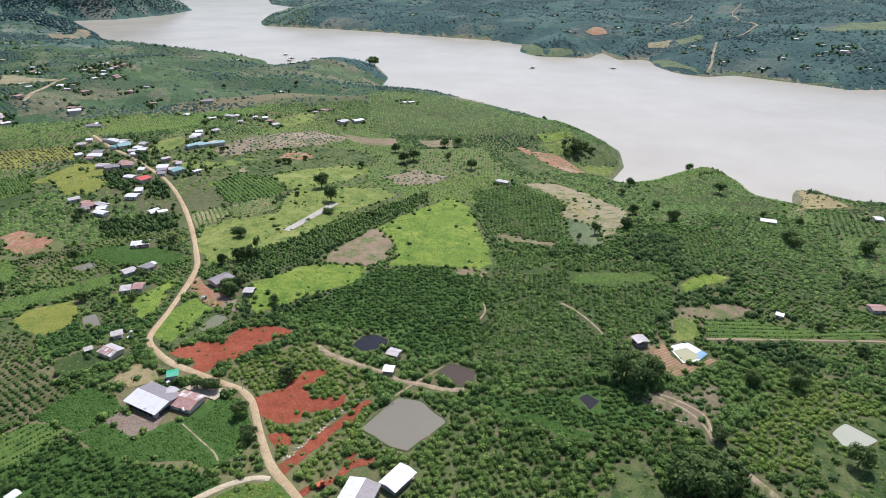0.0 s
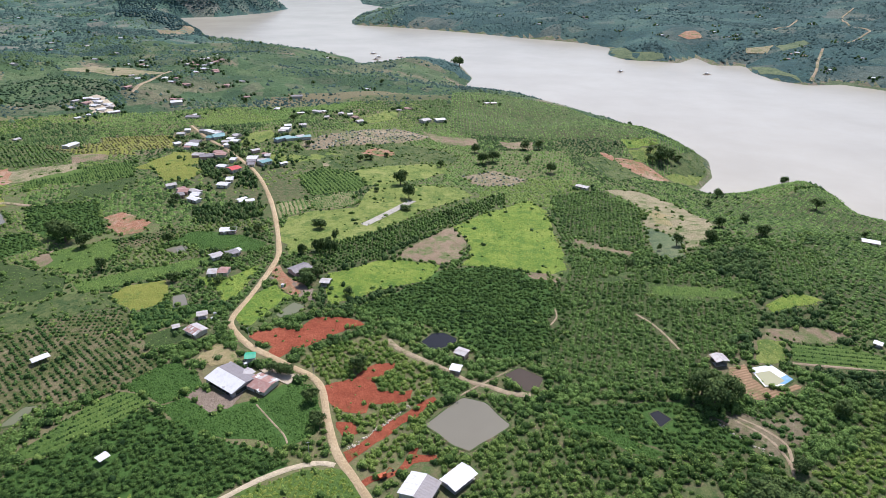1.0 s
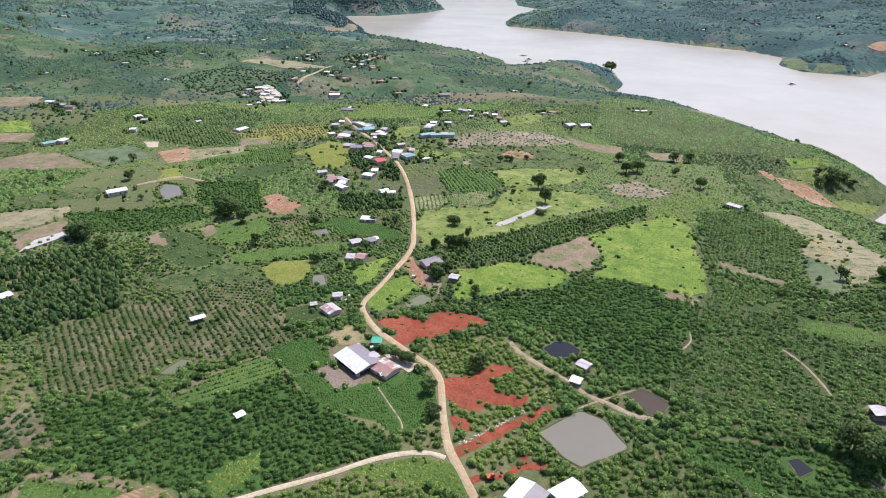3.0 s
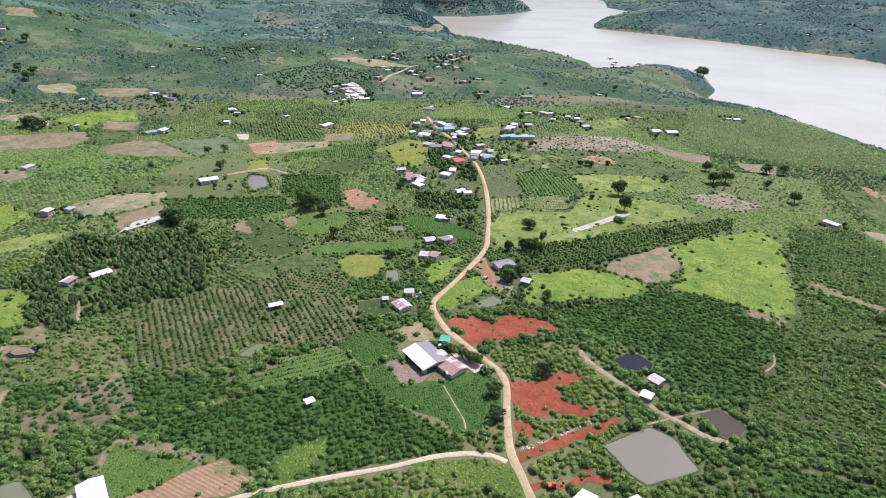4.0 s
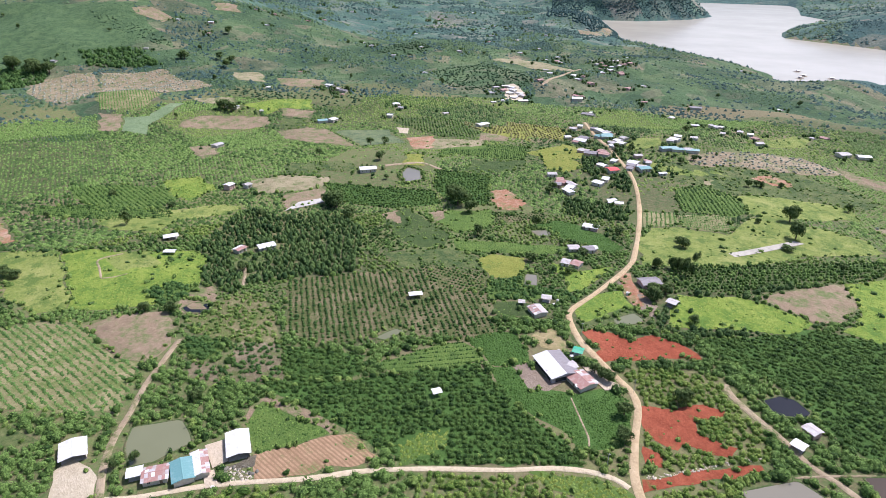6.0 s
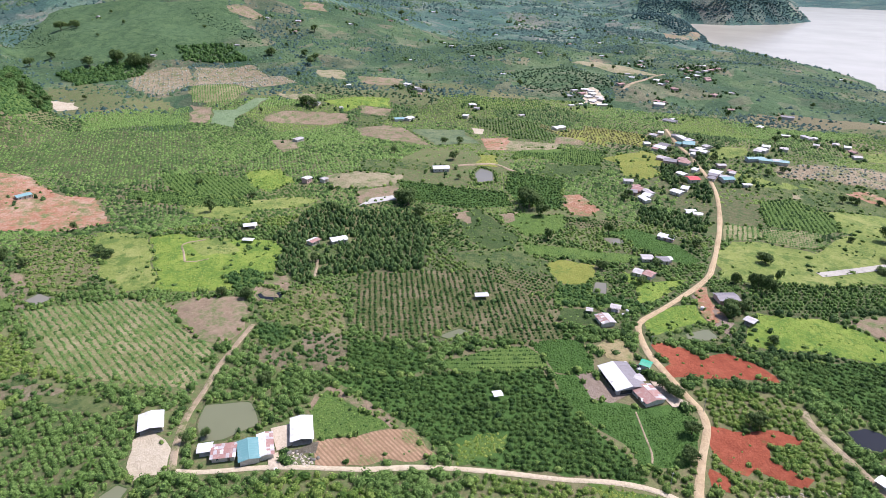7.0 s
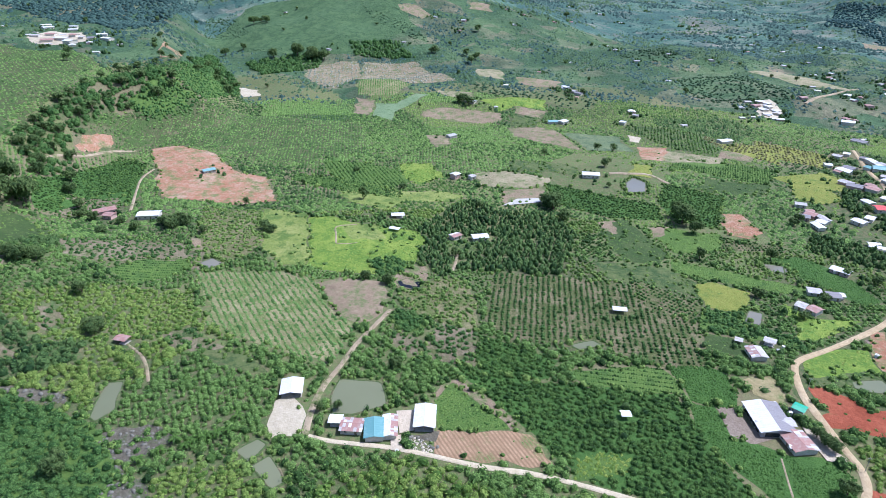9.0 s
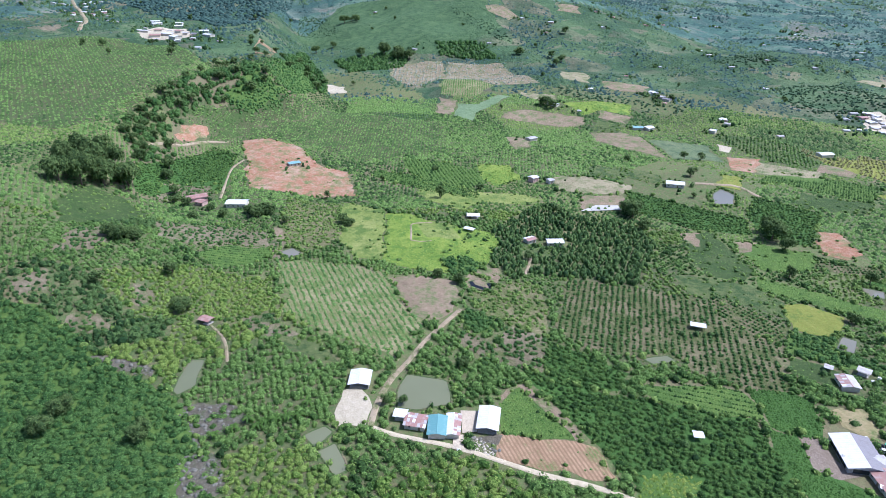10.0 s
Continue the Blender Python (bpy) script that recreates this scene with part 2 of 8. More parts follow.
SOILS = {
    "red": soil("red_earth", (0.17, 0.04, 0.02), (0.27, 0.07, 0.036), (0.36, 0.115, 0.065), (0.1, 0.12, 0.035), 0.35),
    "tan_soil": soil("tan_earth", (0.17, 0.125, 0.085), (0.245, 0.185, 0.125), (0.32, 0.25, 0.175), (0.12, 0.16, 0.055), 0.46),
    "clearing": soil("cleared_earth", (0.26, 0.105, 0.058), (0.34, 0.18, 0.11), (0.45, 0.35, 0.27), (0.14, 0.17, 0.06), 0.45),
    "terraced_soil": soil("terraced_earth", (0.2, 0.13, 0.075), (0.32, 0.21, 0.13), (0.4, 0.28, 0.18), (0.12, 0.16, 0.05), 0.42, 0.2, 0.9, 0.75),
    "straw": soil("dry_grass", (0.2, 0.18, 0.08), (0.3, 0.25, 0.13), (0.36, 0.3, 0.17), (0.12, 0.17, 0.05), 0.42),
    "stubble": soil("stubble", (0.16, 0.13, 0.08), (0.25, 0.2, 0.13), (0.36, 0.31, 0.22), (0.1, 0.14, 0.045), 0.45),
    "fallow": soil("fallow_earth", (0.19, 0.165, 0.1), (0.28, 0.245, 0.15), (0.35, 0.31, 0.2), (0.11, 0.15, 0.05), 0.45),
    "bright_grass": soil("bright_grass", (0.09, 0.165, 0.022), (0.165, 0.25, 0.04), (0.28, 0.33, 0.07), (0.09, 0.175, 0.028), 0.46),
    "dull_grass": soil("dull_grass", (0.06, 0.095, 0.03), (0.1, 0.135, 0.045), (0.17, 0.17, 0.078), (0.042, 0.082, 0.024), 0.48),
    "green_crop": soil("green_crop_floor", (0.06, 0.12, 0.026), (0.09, 0.155, 0.034), (0.13, 0.195, 0.045), (0.05, 0.1, 0.024), 0.42),
    "yellow_crop": soil("yellow_crop_floor", (0.14, 0.17, 0.03), (0.2, 0.22, 0.045), (0.26, 0.26, 0.07), (0.09, 0.15, 0.03), 0.4),
    "pale_crop": soil("pale_crop_floor", (0.12, 0.18, 0.09), (0.16, 0.23, 0.12), (0.2, 0.27, 0.15), (0.1, 0.16, 0.06), 0.42),
    "corn": soil("crop_floor", (0.04, 0.09, 0.02), (0.055, 0.12, 0.026), (0.08, 0.16, 0.036)),
    "coffee_floor": soil("coffee_floor", (0.1, 0.092, 0.048), (0.16, 0.142, 0.076), (0.235, 0.2, 0.118), (0.08, 0.102, 0.032), 0.5),
    "dry_scrub": soil("dry_scrub_floor", (0.1, 0.1, 0.045), (0.165, 0.155, 0.075), (0.26, 0.23, 0.13), (0.1, 0.135, 0.038), 0.47),
    "meadow": soil("sunny_meadow", (0.115, 0.165, 0.036), (0.19, 0.24, 0.058), (0.3, 0.31, 0.11), (0.09, 0.15, 0.032), 0.46),
    "fallow_green": soil("resting_field", (0.036, 0.064, 0.02), (0.055, 0.09, 0.027), (0.095, 0.125, 0.044), (0.04, 0.075, 0.02), 0.47),
    "far_meadow": soil("far_meadow", (0.09, 0.13, 0.065), (0.13, 0.175, 0.085), (0.18, 0.2, 0.11), (0.07, 0.11, 0.06), 0.46),
    "hill_grass": soil("hill_grass", (0.05, 0.098, 0.042), (0.075, 0.135, 0.055), (0.115, 0.175, 0.072), (0.045, 0.09, 0.038), 0.48),
    "weedy_tan": soil("weedy_tan_floor", (0.155, 0.15, 0.07), (0.235, 0.22, 0.11), (0.34, 0.3, 0.175), (0.125, 0.17, 0.05), 0.48),
    "scrub": soil("scrub_earth", (0.11, 0.092, 0.055), (0.18, 0.15, 0.095), (0.27, 0.23, 0.16), (0.1, 0.125, 0.042), 0.45),
    "weedy": soil("weedy_floor", (0.055, 0.065, 0.028), (0.085, 0.095, 0.042), (0.14, 0.135, 0.07), (0.06, 0.105, 0.028), 0.5),
    "rock": soil("rocky_earth", (0.078, 0.07, 0.05), (0.125, 0.112, 0.084), (0.195, 0.178, 0.138), (0.06, 0.1, 0.03), 0.42),
    "yard": soil("trodden_yard", (0.36, 0.305, 0.21), (0.465, 0.405, 0.3), (0.555, 0.495, 0.38), (0.17, 0.19, 0.08), 0.33),
    "mud_yard": soil("muddy_yard", (0.18, 0.14, 0.105), (0.235, 0.185, 0.145), (0.29, 0.24, 0.19)),
    "pad": soil("concrete_yard", (0.42, 0.345, 0.255), (0.52, 0.44, 0.335), (0.6, 0.52, 0.405)),
    "concrete": soil("old_concrete", (0.32, 0.3, 0.26), (0.42, 0.4, 0.35), (0.5, 0.48, 0.43)),
    "road": soil("dirt_road", (0.35, 0.26, 0.155), (0.45, 0.345, 0.21), (0.54, 0.43, 0.285)),
    "lane": soil("pale_track", (0.44, 0.37, 0.25), (0.54, 0.46, 0.33), (0.62, 0.54, 0.41), (0.17, 0.2, 0.07), 0.33),
    "path": soil("trodden_path", (0.25, 0.195, 0.13), (0.335, 0.265, 0.18), (0.43, 0.35, 0.25), (0.12, 0.15, 0.05), 0.44),
    "bank": soil("muddy_bank", (0.09, 0.075, 0.045), (0.15, 0.125, 0.075), (0.24, 0.2, 0.13), (0.07, 0.11, 0.035), 0.55),
    "shore": soil("shore_mud", (0.14, 0.115, 0.085), (0.21, 0.175, 0.13), (0.29, 0.245, 0.19), (0.11, 0.15, 0.06), 0.5),
}
SOILS["tarp"] = painted("white_tarp", (0.47, 0.46, 0.43), (0.34, 0.32, 0.29), 0.4, 0.6)
LEAVES = {
    "dark": foliage("coffee_leaves", (0.034, 0.076, 0.023), (0.1, 0.195, 0.049), (0.25, 0.405, 0.108)),
    "light": foliage("young_leaves", (0.064, 0.130, 0.034), (0.143, 0.245, 0.058), (0.281, 0.400, 0.103)),
    "deep": foliage("grove_leaves", (0.032, 0.078, 0.027), (0.072, 0.142, 0.045), (0.164, 0.265, 0.083)),
    "green": foliage("low_crop_leaves", (0.053, 0.120, 0.028), (0.119, 0.220, 0.049), (0.223, 0.345, 0.085)),
    "grass": foliage("grass_blades", (0.1, 0.18, 0.03), (0.19, 0.285, 0.05), (0.32, 0.385, 0.092)),
    "crop": foliage("crop_leaves", (0.074, 0.160, 0.045), (0.122, 0.235, 0.065), (0.191, 0.320, 0.095)),
    "pale": foliage("pale_leaves", (0.179, 0.235, 0.180), (0.288, 0.347, 0.271), (0.425, 0.459, 0.395)),
    "maize": foliage("maize_leaves", (0.042, 0.100, 0.022), (0.069, 0.155, 0.031), (0.111, 0.220, 0.050)),
    "bright": foliage("yellow_green_coffee_leaves", (0.072, 0.148, 0.032), (0.165, 0.285, 0.056), (0.325, 0.43, 0.105)),
    "yellow": foliage("yellow_leaves", (0.212, 0.220, 0.087), (0.307, 0.300, 0.131), (0.403, 0.380, 0.189)),
    "tree": foliage("tree_leaves", (0.045, 0.088, 0.031), (0.093, 0.162, 0.052), (0.180, 0.260, 0.084)),
    # dense coffee is dark green by itself, deepened further for cloud shade
    "dense": foliage("dense_cloud_shaded_coffee_leaves", (0.021, 0.054, 0.015), (0.053, 0.122, 0.029), (0.148, 0.262, 0.063)),
    "thicket": foliage("thicket_leaves", (0.034, 0.085, 0.025), (0.074, 0.170, 0.047), (0.154, 0.280, 0.078)),
    # the blue in these three leaf colours stands in for distance haze
    "mid_green": foliage("middle_leaves_haze_tint", (0.045, 0.094, 0.052), (0.076, 0.146, 0.072), (0.129, 0.212, 0.101), 0.25, 0.7, 0.12, 1.4),
    "far_green": foliage("far_leaves_haze_tint", (0.027, 0.074, 0.076), (0.044, 0.108, 0.106), (0.075, 0.152, 0.145), 0.25, 0.75, 0.12, 0.9),
    "far_dark": foliage("far_wood_leaves_haze_tint", (0.039, 0.084, 0.078), (0.061, 0.12, 0.107), (0.098, 0.175, 0.146), 0.25, 0.75, 0.12, 0.7),
}
BARK = painted("bark", (0.16, 0.12, 0.085), (0.07, 0.055, 0.04), 2.0, 0.9)
ROCK = painted("grey_rock", (0.18, 0.172, 0.145), (0.085, 0.082, 0.068), 1.2, 0.85)
PALE_ROCK = painted("pale_rock", (0.5, 0.45, 0.37), (0.35, 0.3, 0.24), 1.2, 0.85)
WATERS = {
    "lake": water("lake_water", (0.405, 0.378, 0.305), (0.46, 0.433, 0.355), 0.2, 0.3, 0.25),
    "grey": water("grey_pond_water", (0.165, 0.155, 0.12), (0.2, 0.19, 0.15)),
    "dark": water("dark_pond_water", (0.012, 0.015, 0.02), (0.02, 0.022, 0.028), 0.06, 0.1, 0.35, 0.22),
    "brown": water("brown_pond_water", (0.05, 0.04, 0.03), (0.075, 0.058, 0.044), 0.08, 0.15, 0.35, 0.25),
    "pale": water("pale_pond_water", (0.36, 0.38, 0.3), (0.42, 0.43, 0.35)),
    "green": water("green_pond_water", (0.14, 0.15, 0.085), (0.175, 0.185, 0.11)),
    "lined": water("lined_pond_water", (0.36, 0.36, 0.22), (0.42, 0.42, 0.28)),
}
LINER = painted("white_pond_liner", (0.72, 0.74, 0.76), (0.5, 0.56, 0.6), 0.6, 0.5)
ROOFS = {
    "white_metal": sheet_metal("white_metal_sheet", (0.66, 0.67, 0.69), (0.46, 0.45, 0.43), 0.4),
    "grey_metal": sheet_metal("grey_metal_sheet", (0.22, 0.205, 0.22), (0.16, 0.14, 0.14), 0.45),
    "tin": sheet_metal("tin_sheet", (0.45, 0.44, 0.45), (0.3, 0.22, 0.18), 0.5, 0.0, 0.55),
    "rust": sheet_metal("rusted_sheet", (0.33, 0.18, 0.155), (0.42, 0.36, 0.34), 0.6, 0.0, 0.58),
    "red_metal": sheet_metal("red_metal_sheet", (0.55, 0.07, 0.07), (0.4, 0.06, 0.06), 0.45),
    "green_metal": sheet_metal("green_metal_sheet", (0.03, 0.36, 0.22), (0.03, 0.26, 0.16), 0.45),
    "teal_metal": sheet_metal("teal_metal_sheet", (0.2, 0.36, 0.37), (0.36, 0.46, 0.46), 0.5),
    "blue_metal": sheet_metal("blue_metal_sheet", (0.13, 0.29, 0.3), (0.25, 0.39, 0.4), 0.5),
}
WALLS = {
    "plaster": painted("plaster", (0.62, 0.58, 0.5), (0.42, 0.37, 0.3)),
    "pink": painted("pink_plaster", (0.6, 0.4, 0.36), (0.45, 0.32, 0.28)),
    "tin": ROOFS["tin"],
}
WOOD = painted("weathered_wood", (0.24, 0.18, 0.12), (0.14, 0.11, 0.08), 2.0, 0.85)
GLASS = painted("dark_glass", (0.03, 0.035, 0.04), (0.05, 0.06, 0.065), 1.0, 0.1, 0.5)
ORANGE = painted("orange_paint", (0.5, 0.1, 0.03), (0.3, 0.08, 0.04), 1.5, 0.5)
BLACK = painted("black_rubber", (0.03, 0.03, 0.03), (0.08, 0.06, 0.05), 1.5, 0.8)
STEEL = painted("painted_steel", (0.6, 0.6, 0.58), (0.4, 0.37, 0.33), 1.5, 0.5)
BLUE_CLOTH = painted("blue_sheeting", (0.1, 0.28, 0.5), (0.2, 0.36, 0.55), 0.8, 0.5)
# ---- terrain: the lie of the land, in metres ----
LAKE = -43.5
NEAR_SHORE = [(438, 564), (410, 573), (396, 586), (384, 602), (373, 609), (360, 593), (341, 555), (313, 564), (318, 592), (320, 639), (309, 655), (260, 641), (223, 625), (197, 610), (183, 628), (210, 677), (222, 742), (209, 798), (181, 840), (146, 911), (88, 976), (-1, 1082), (-97, 1101), (-109, 1153), (-104, 1234), (-148, 1399), (-229, 1409), (-293, 1389), (-354, 1312), (-397, 1431), (-494, 1457), (-602, 1504), (-700, 1562), (-677, 1657), (-777, 1628), (-882, 1710), (-1022, 1907), (-1304, 2255)]
FAR_SHORE = [(-1166, 2333), (-1063, 2556), (-1053, 2778), (-1276, 3154), (-1812, 4350), (-1305, 4495)]
OTHER_SHORE = [(2175, 1102), (1160, 1146), (825, 1159), (751, 1154), (715, 1202), (668, 1241), (605, 1301), (536, 1277), (489, 1321), (474, 1408), (486, 1507), (415, 1494), (403, 1612), (347, 1515), (229, 1543), (194, 1618), (219, 1750), (141, 1843), (-4, 1911), (-180, 2014), (-351, 2094), (-528, 2146), (-602, 2175), (-647, 2327), (-693, 2654), (-605, 2900), (-816, 3146), (-1015, 3770)]
LAKE_OUTLINE = NEAR_SHORE + FAR_SHORE + OTHER_SHORE[::-1] + [(2175, 478), (609, 510)]
PLATEAU = [(-420, -160), (-536, -113), (-638, -90), (-725, -29), (-754, 44), (-826, 70), (-1015, 44), (-1305, 87), (-2175, 87), (-2175, -1305), (-420, -1305)]
POND_BEDS = []
# rounded hills: x, y, height, radius
HILLS = [(268, 577, 19, 138), (171, 389, 13, 116), (102, 312, 7, 102), (152, 725, 13, 145), (-870, 928, 23, 188), (-232, 616, 9, 130),
         (-1464, 580, 113, 609), (-2538, 218, 188, 1160), (-1392, 2610, 109, 478), (-1080, 1776, 38, 218), (-2175, 1305, 87, 870),
         (-2755, 2465, 130, 1160), (-478, 1044, 14, 232), (-812, 435, 10, 203), (-370, -123, 23, 130), (-609, 812, 12, 174)]


def outline_distance(points, x, y):
    """Signed distance to a closed outline, positive inside."""
    best, inside = np.full(x.shape, 1e12), np.zeros(x.shape, bool)
    for (ax, ay), (bx, by) in zip(points, points[1:] + points[:1]):
        ex, ey = bx - ax, by - ay
        k = np.clip(((x - ax) * ex + (y - ay) * ey) / (ex * ex + ey * ey + 1e-9), 0, 1)
        best = np.minimum(best, (x - ax - k * ex) ** 2 + (y - ay - k * ey) ** 2)
        if ay != by:
            inside ^= ((ay > y) != (by > y)) & (x < (bx - ax) * (y - ay) / (by - ay) + ax)
    return np.sqrt(best) * np.where(inside, 1.0, -1.0)


def beyond_lake(x, y):
    """1 on the far side of the lake, 0 on the near side."""
    return np.clip((y - 812 + 0.62 * (x - 145)) / 377, 0, 1) * np.clip((x + 609) / 290, 0, 1)


def height(x, y):
    """Height of the land at x, y (arrays)."""
    x, y = np.atleast_1d(np.asarray(x, float)), np.atleast_1d(np.asarray(y, float))
    d = -outline_distance(LAKE_OUTLINE, x, y)
    z = LAKE + 43.5 * (1 - np.exp(-np.maximum(d, 0) / 116.0)) + np.where(d < 0, np.maximum(d * 0.5, -13), 0)
    over = beyond_lake(x, y)
    z = z + np.maximum(d, 0) * 0.05 * over + np.clip(np.hypot(x, y) - 3770, 0, 1100) * 0.09
    p = np.clip((outline_distance(PLATEAU, x, y) + 58) / 90, 0, 1)
    z = z + p * p * (3 - 2 * p) * (45 + 0.035 * np.maximum(-x - 580, 0))
    for hx, hy, top, reach in HILLS:
        k = np.clip(1 - ((x - hx) ** 2 + (y - hy) ** 2) / reach ** 2, 0, 1)
        z = z + top * k * k * np.clip(d / 65, 0, 1)
    away = np.clip((np.hypot(x, y) - 174) / 725, 0, 1) * np.clip(d / 174, 0, 1)
    z = z + away * (4.6 * np.sin(x / 59 + 1.3 * np.sin(y / 97)) * np.sin(y / 77 + 0.7) + 3.2 * np.sin((x + y) / 42 + 2) * np.sin((x - 1.4 * y) / 54)
                    + np.clip(np.hypot(x, y) / 1305, 0, 2) * 8.7 * np.sin(x / 188 + y / 305 + 0.6) * np.sin(y / 217 - x / 478))
    for level, corners in POND_BEDS:
        near = np.hypot(x - corners[0][0], y - corners[0][1]) < 90
        if near.any():
            k = np.clip(1 + outline_distance(corners, x[near], y[near]) / 14, 0, 1)
            z[near] += (level - z[near]) * k * k * (3 - 2 * k)
    return z
# ---- plan: fields, ponds, roads, houses and trees, in metres ----
FIELDS = []


def plot(kind, *corners):
    FIELDS.append((kind, list(corners)))


plot("dull_grass", (189.4, 720.5), (219.5, 778.8), (209.4, 708.2), (202.7, 677.1), (176.9, 648.4), (157.3, 648), (163.1, 668.6))
plot("dull_grass", (149.8, 192.1), (164.9, 202.4), (189.9, 205), (183.7, 184.6), (164.7, 159.5), (144.3, 159.4), (145.1, 175.4))
plot("dull_grass", (67.3, 174.4), (77.1, 178.9), (81.8, 166.3), (82.4, 158.5), (61.2, 158.3))
plot("mud_yard", (-136.4, 195.9), (-134, 202.7), (-119.2, 201.3), (-112.4, 202.1), (-112.7, 192.8), (-121.1, 188.5))
plot("straw", (-147.9, 223.2), (-142.7, 236.3), (-132.8, 231.7), (-126.4, 225.2), (-136.4, 218.9))
plot("young_coffee", (-287.2, 173.1), (-253.6, 218.2), (-223.6, 250.7), (-191.1, 238.8), (-160.7, 214.5), (-172, 195.5), (-194.2, 184), (-202.4, 163), (-219.2, 145.6), (-240.1, 141.4))
plot("yard", (-221.3, 27.8), (-221.3, 34.9), (-214.3, 37.8), (-196.2, 32.8), (-198.8, 18.8), (-208.4, 19.1))
plot("pad", (-193, 71.8), (-190.4, 79.2), (-178.9, 74.4), (-179.8, 67.9))
plot("pad", (-179.9, 64.1), (-178.8, 68.1), (-171, 65.4), (-172.3, 61.2))
plot("dull_grass", (-296.2, -11), (-295.1, 2), (-283.2, 2.6), (-264.5, 20.4), (-242.9, 28.3), (-245.8, 18.1), (-264.2, 3.9))
plot("yellow_orchard", (-475, 541), (-414.6, 582), (-366.6, 527.5), (-395, 521.1), (-450.4, 522.3))
plot("dull_grass", (-130.6, 232), (-135.3, 265.3), (-124.7, 289.3), (-108.9, 270.7), (-127.6, 254.8), (-128.6, 241.6))
plot("dull_grass", (-272.6, 236.1), (-247.5, 272.7), (-223.4, 275.4), (-209.7, 262.2), (-226.6, 254.3), (-246.8, 230.5))
plot("row_crop", (-531.4, 111.1), (-479.7, 154.3), (-437.9, 174.7), (-429.2, 166.6), (-455, 136.7), (-515.9, 102.4))
plot("tarp", (-380.6, 233.9), (-387.1, 251.1), (-381.8, 267.7), (-374.2, 265.5), (-377, 248.7))
plot("wild_bush", (-318.9, -131.8), (-313.2, -111.2), (-292, -89), (-272.6, -79.6), (-243.9, -46.4), (-213.7, -33.6), (-173.3, -36), (-193.9, -101.1))
plot("wild_bush", (-716.9, -20), (-761.8, 10.7), (-837.1, 48.4), (-1072.9, 106.4), (-809, 93.1), (-720.4, 42.3), (-704, -1.4))
plot("terraced_soil", (-939.7, 27.3), (-1018.8, 44.8), (-1017.6, 58.4), (-850, 43.9), (-865.1, 22.3))
plot("scrub", (-328.6, -68.7), (-331.9, -61.6), (-308.3, -60.2), (-309.6, -66))
plot("scrub", (-304.1, -97.7), (-306.8, -88.5), (-299, -74), (-291.2, -76.8), (-296.1, -91.9))
plot("row_crop", (-372.8, -37.8), (-388.9, -21.8), (-383.5, 5.5), (-366.8, 5.8), (-356.8, -12.2), (-352.8, -28.1))
plot("scrub", (-387.1, 5.8), (-388.5, 13.9), (-360.8, 11.7), (-363.1, 4.2))
plot("scrub", (-292.5, -13.9), (-298.3, -2.2), (-288.4, 2.5), (-271.1, 15.7), (-267.7, 9.7), (-278.4, -8.8))
plot("light_coffee", (-174.6, -15.2), (-197.5, -8), (-190.2, 5.4), (-178.2, 9.3), (-170.2, 16.5), (-157.6, 22.5), (-170.5, -19.1))
plot("light_coffee", (-190.7, -30.9), (-200.7, -7.8), (-187, 10.4), (-170.2, 16.5), (-162.3, 7.2), (-171.7, -22.9))
plot("light_coffee", (-340, -89.9), (-353.2, -43.4), (-339.3, 3.3), (-294.6, 3.5), (-295.7, -30.7), (-302.9, -65.4))
plot("rock", (-177.3, 71), (-170.5, 79.2), (-165.4, 78.7), (-172, 69.7))
plot("rock", (-228.2, -43.1), (-227.8, -22.6), (-213.9, -13.3), (-207.6, -27.1), (-202.1, -33.2))
plot("rock", (-198.8, -39.6), (-198.9, -26), (-177.2, -23.6), (-177.6, -41.8))
plot("rock", (-275.9, -82.4), (-273, -72.6), (-263.8, -55.1), (-253.6, -52.9), (-262.3, -65.7))
plot("tan_soil", (-952, 1557), (-950, 1664), (-1000, 1847), (-810, 1460), (-853, 1459), (-890, 1466))
plot("yellow_crop", (-413.2, 392.2), (-405.9, 408.9), (-379.2, 379.6), (-394, 370.5))
plot("dull_grass", (-452, 335.1), (-427.5, 341.8), (-409.3, 324.7), (-442.1, 307.5), (-463, 324.7))
plot("tan_soil", (-596.8, 266.1), (-579.6, 287.1), (-540.7, 264), (-544.6, 250.7))
plot("dull_grass", (-475.7, 298.6), (-462.1, 329.4), (-431.5, 306.4), (-450.7, 281.3))
plot("dull_grass", (-227.7, 536.2), (-121.1, 613.4), (-59.3, 588.6), (-66.4, 561.1), (-152.4, 514.5), (-207.3, 500.4))
plot("fallow", (-192.3, 526.8), (-170.1, 544.8), (-164.7, 521.1), (-183, 508.5))
plot("stubble", (-51.6, 530), (-24.1, 556.9), (7.8, 538.4), (-6.4, 513.6), (-34.2, 506.1))
plot("dull_grass", (66, 627.3), (102.5, 656.3), (121.5, 609.1), (88.3, 561.9))
plot("straw", (370, 601.3), (371.3, 584.1), (375.7, 547.4), (372.6, 525), (342.1, 517.1), (300, 482.4), (353.7, 560.9))
plot("orchard", (324.8, 493.6), (372.4, 501), (355.4, 455.3), (317, 412.2), (290.7, 431.7))
plot("light_coffee", (116.9, 190.2), (161.8, 219.2), (197.5, 219.5), (188.1, 205), (165.3, 203.1), (148.8, 192.1), (143, 175.4), (118.8, 169.5))
plot("corn", (22.5, 207.6), (43.8, 204.3), (62.8, 192.7), (59.4, 187.8), (42.8, 197.3), (22.2, 202.3))
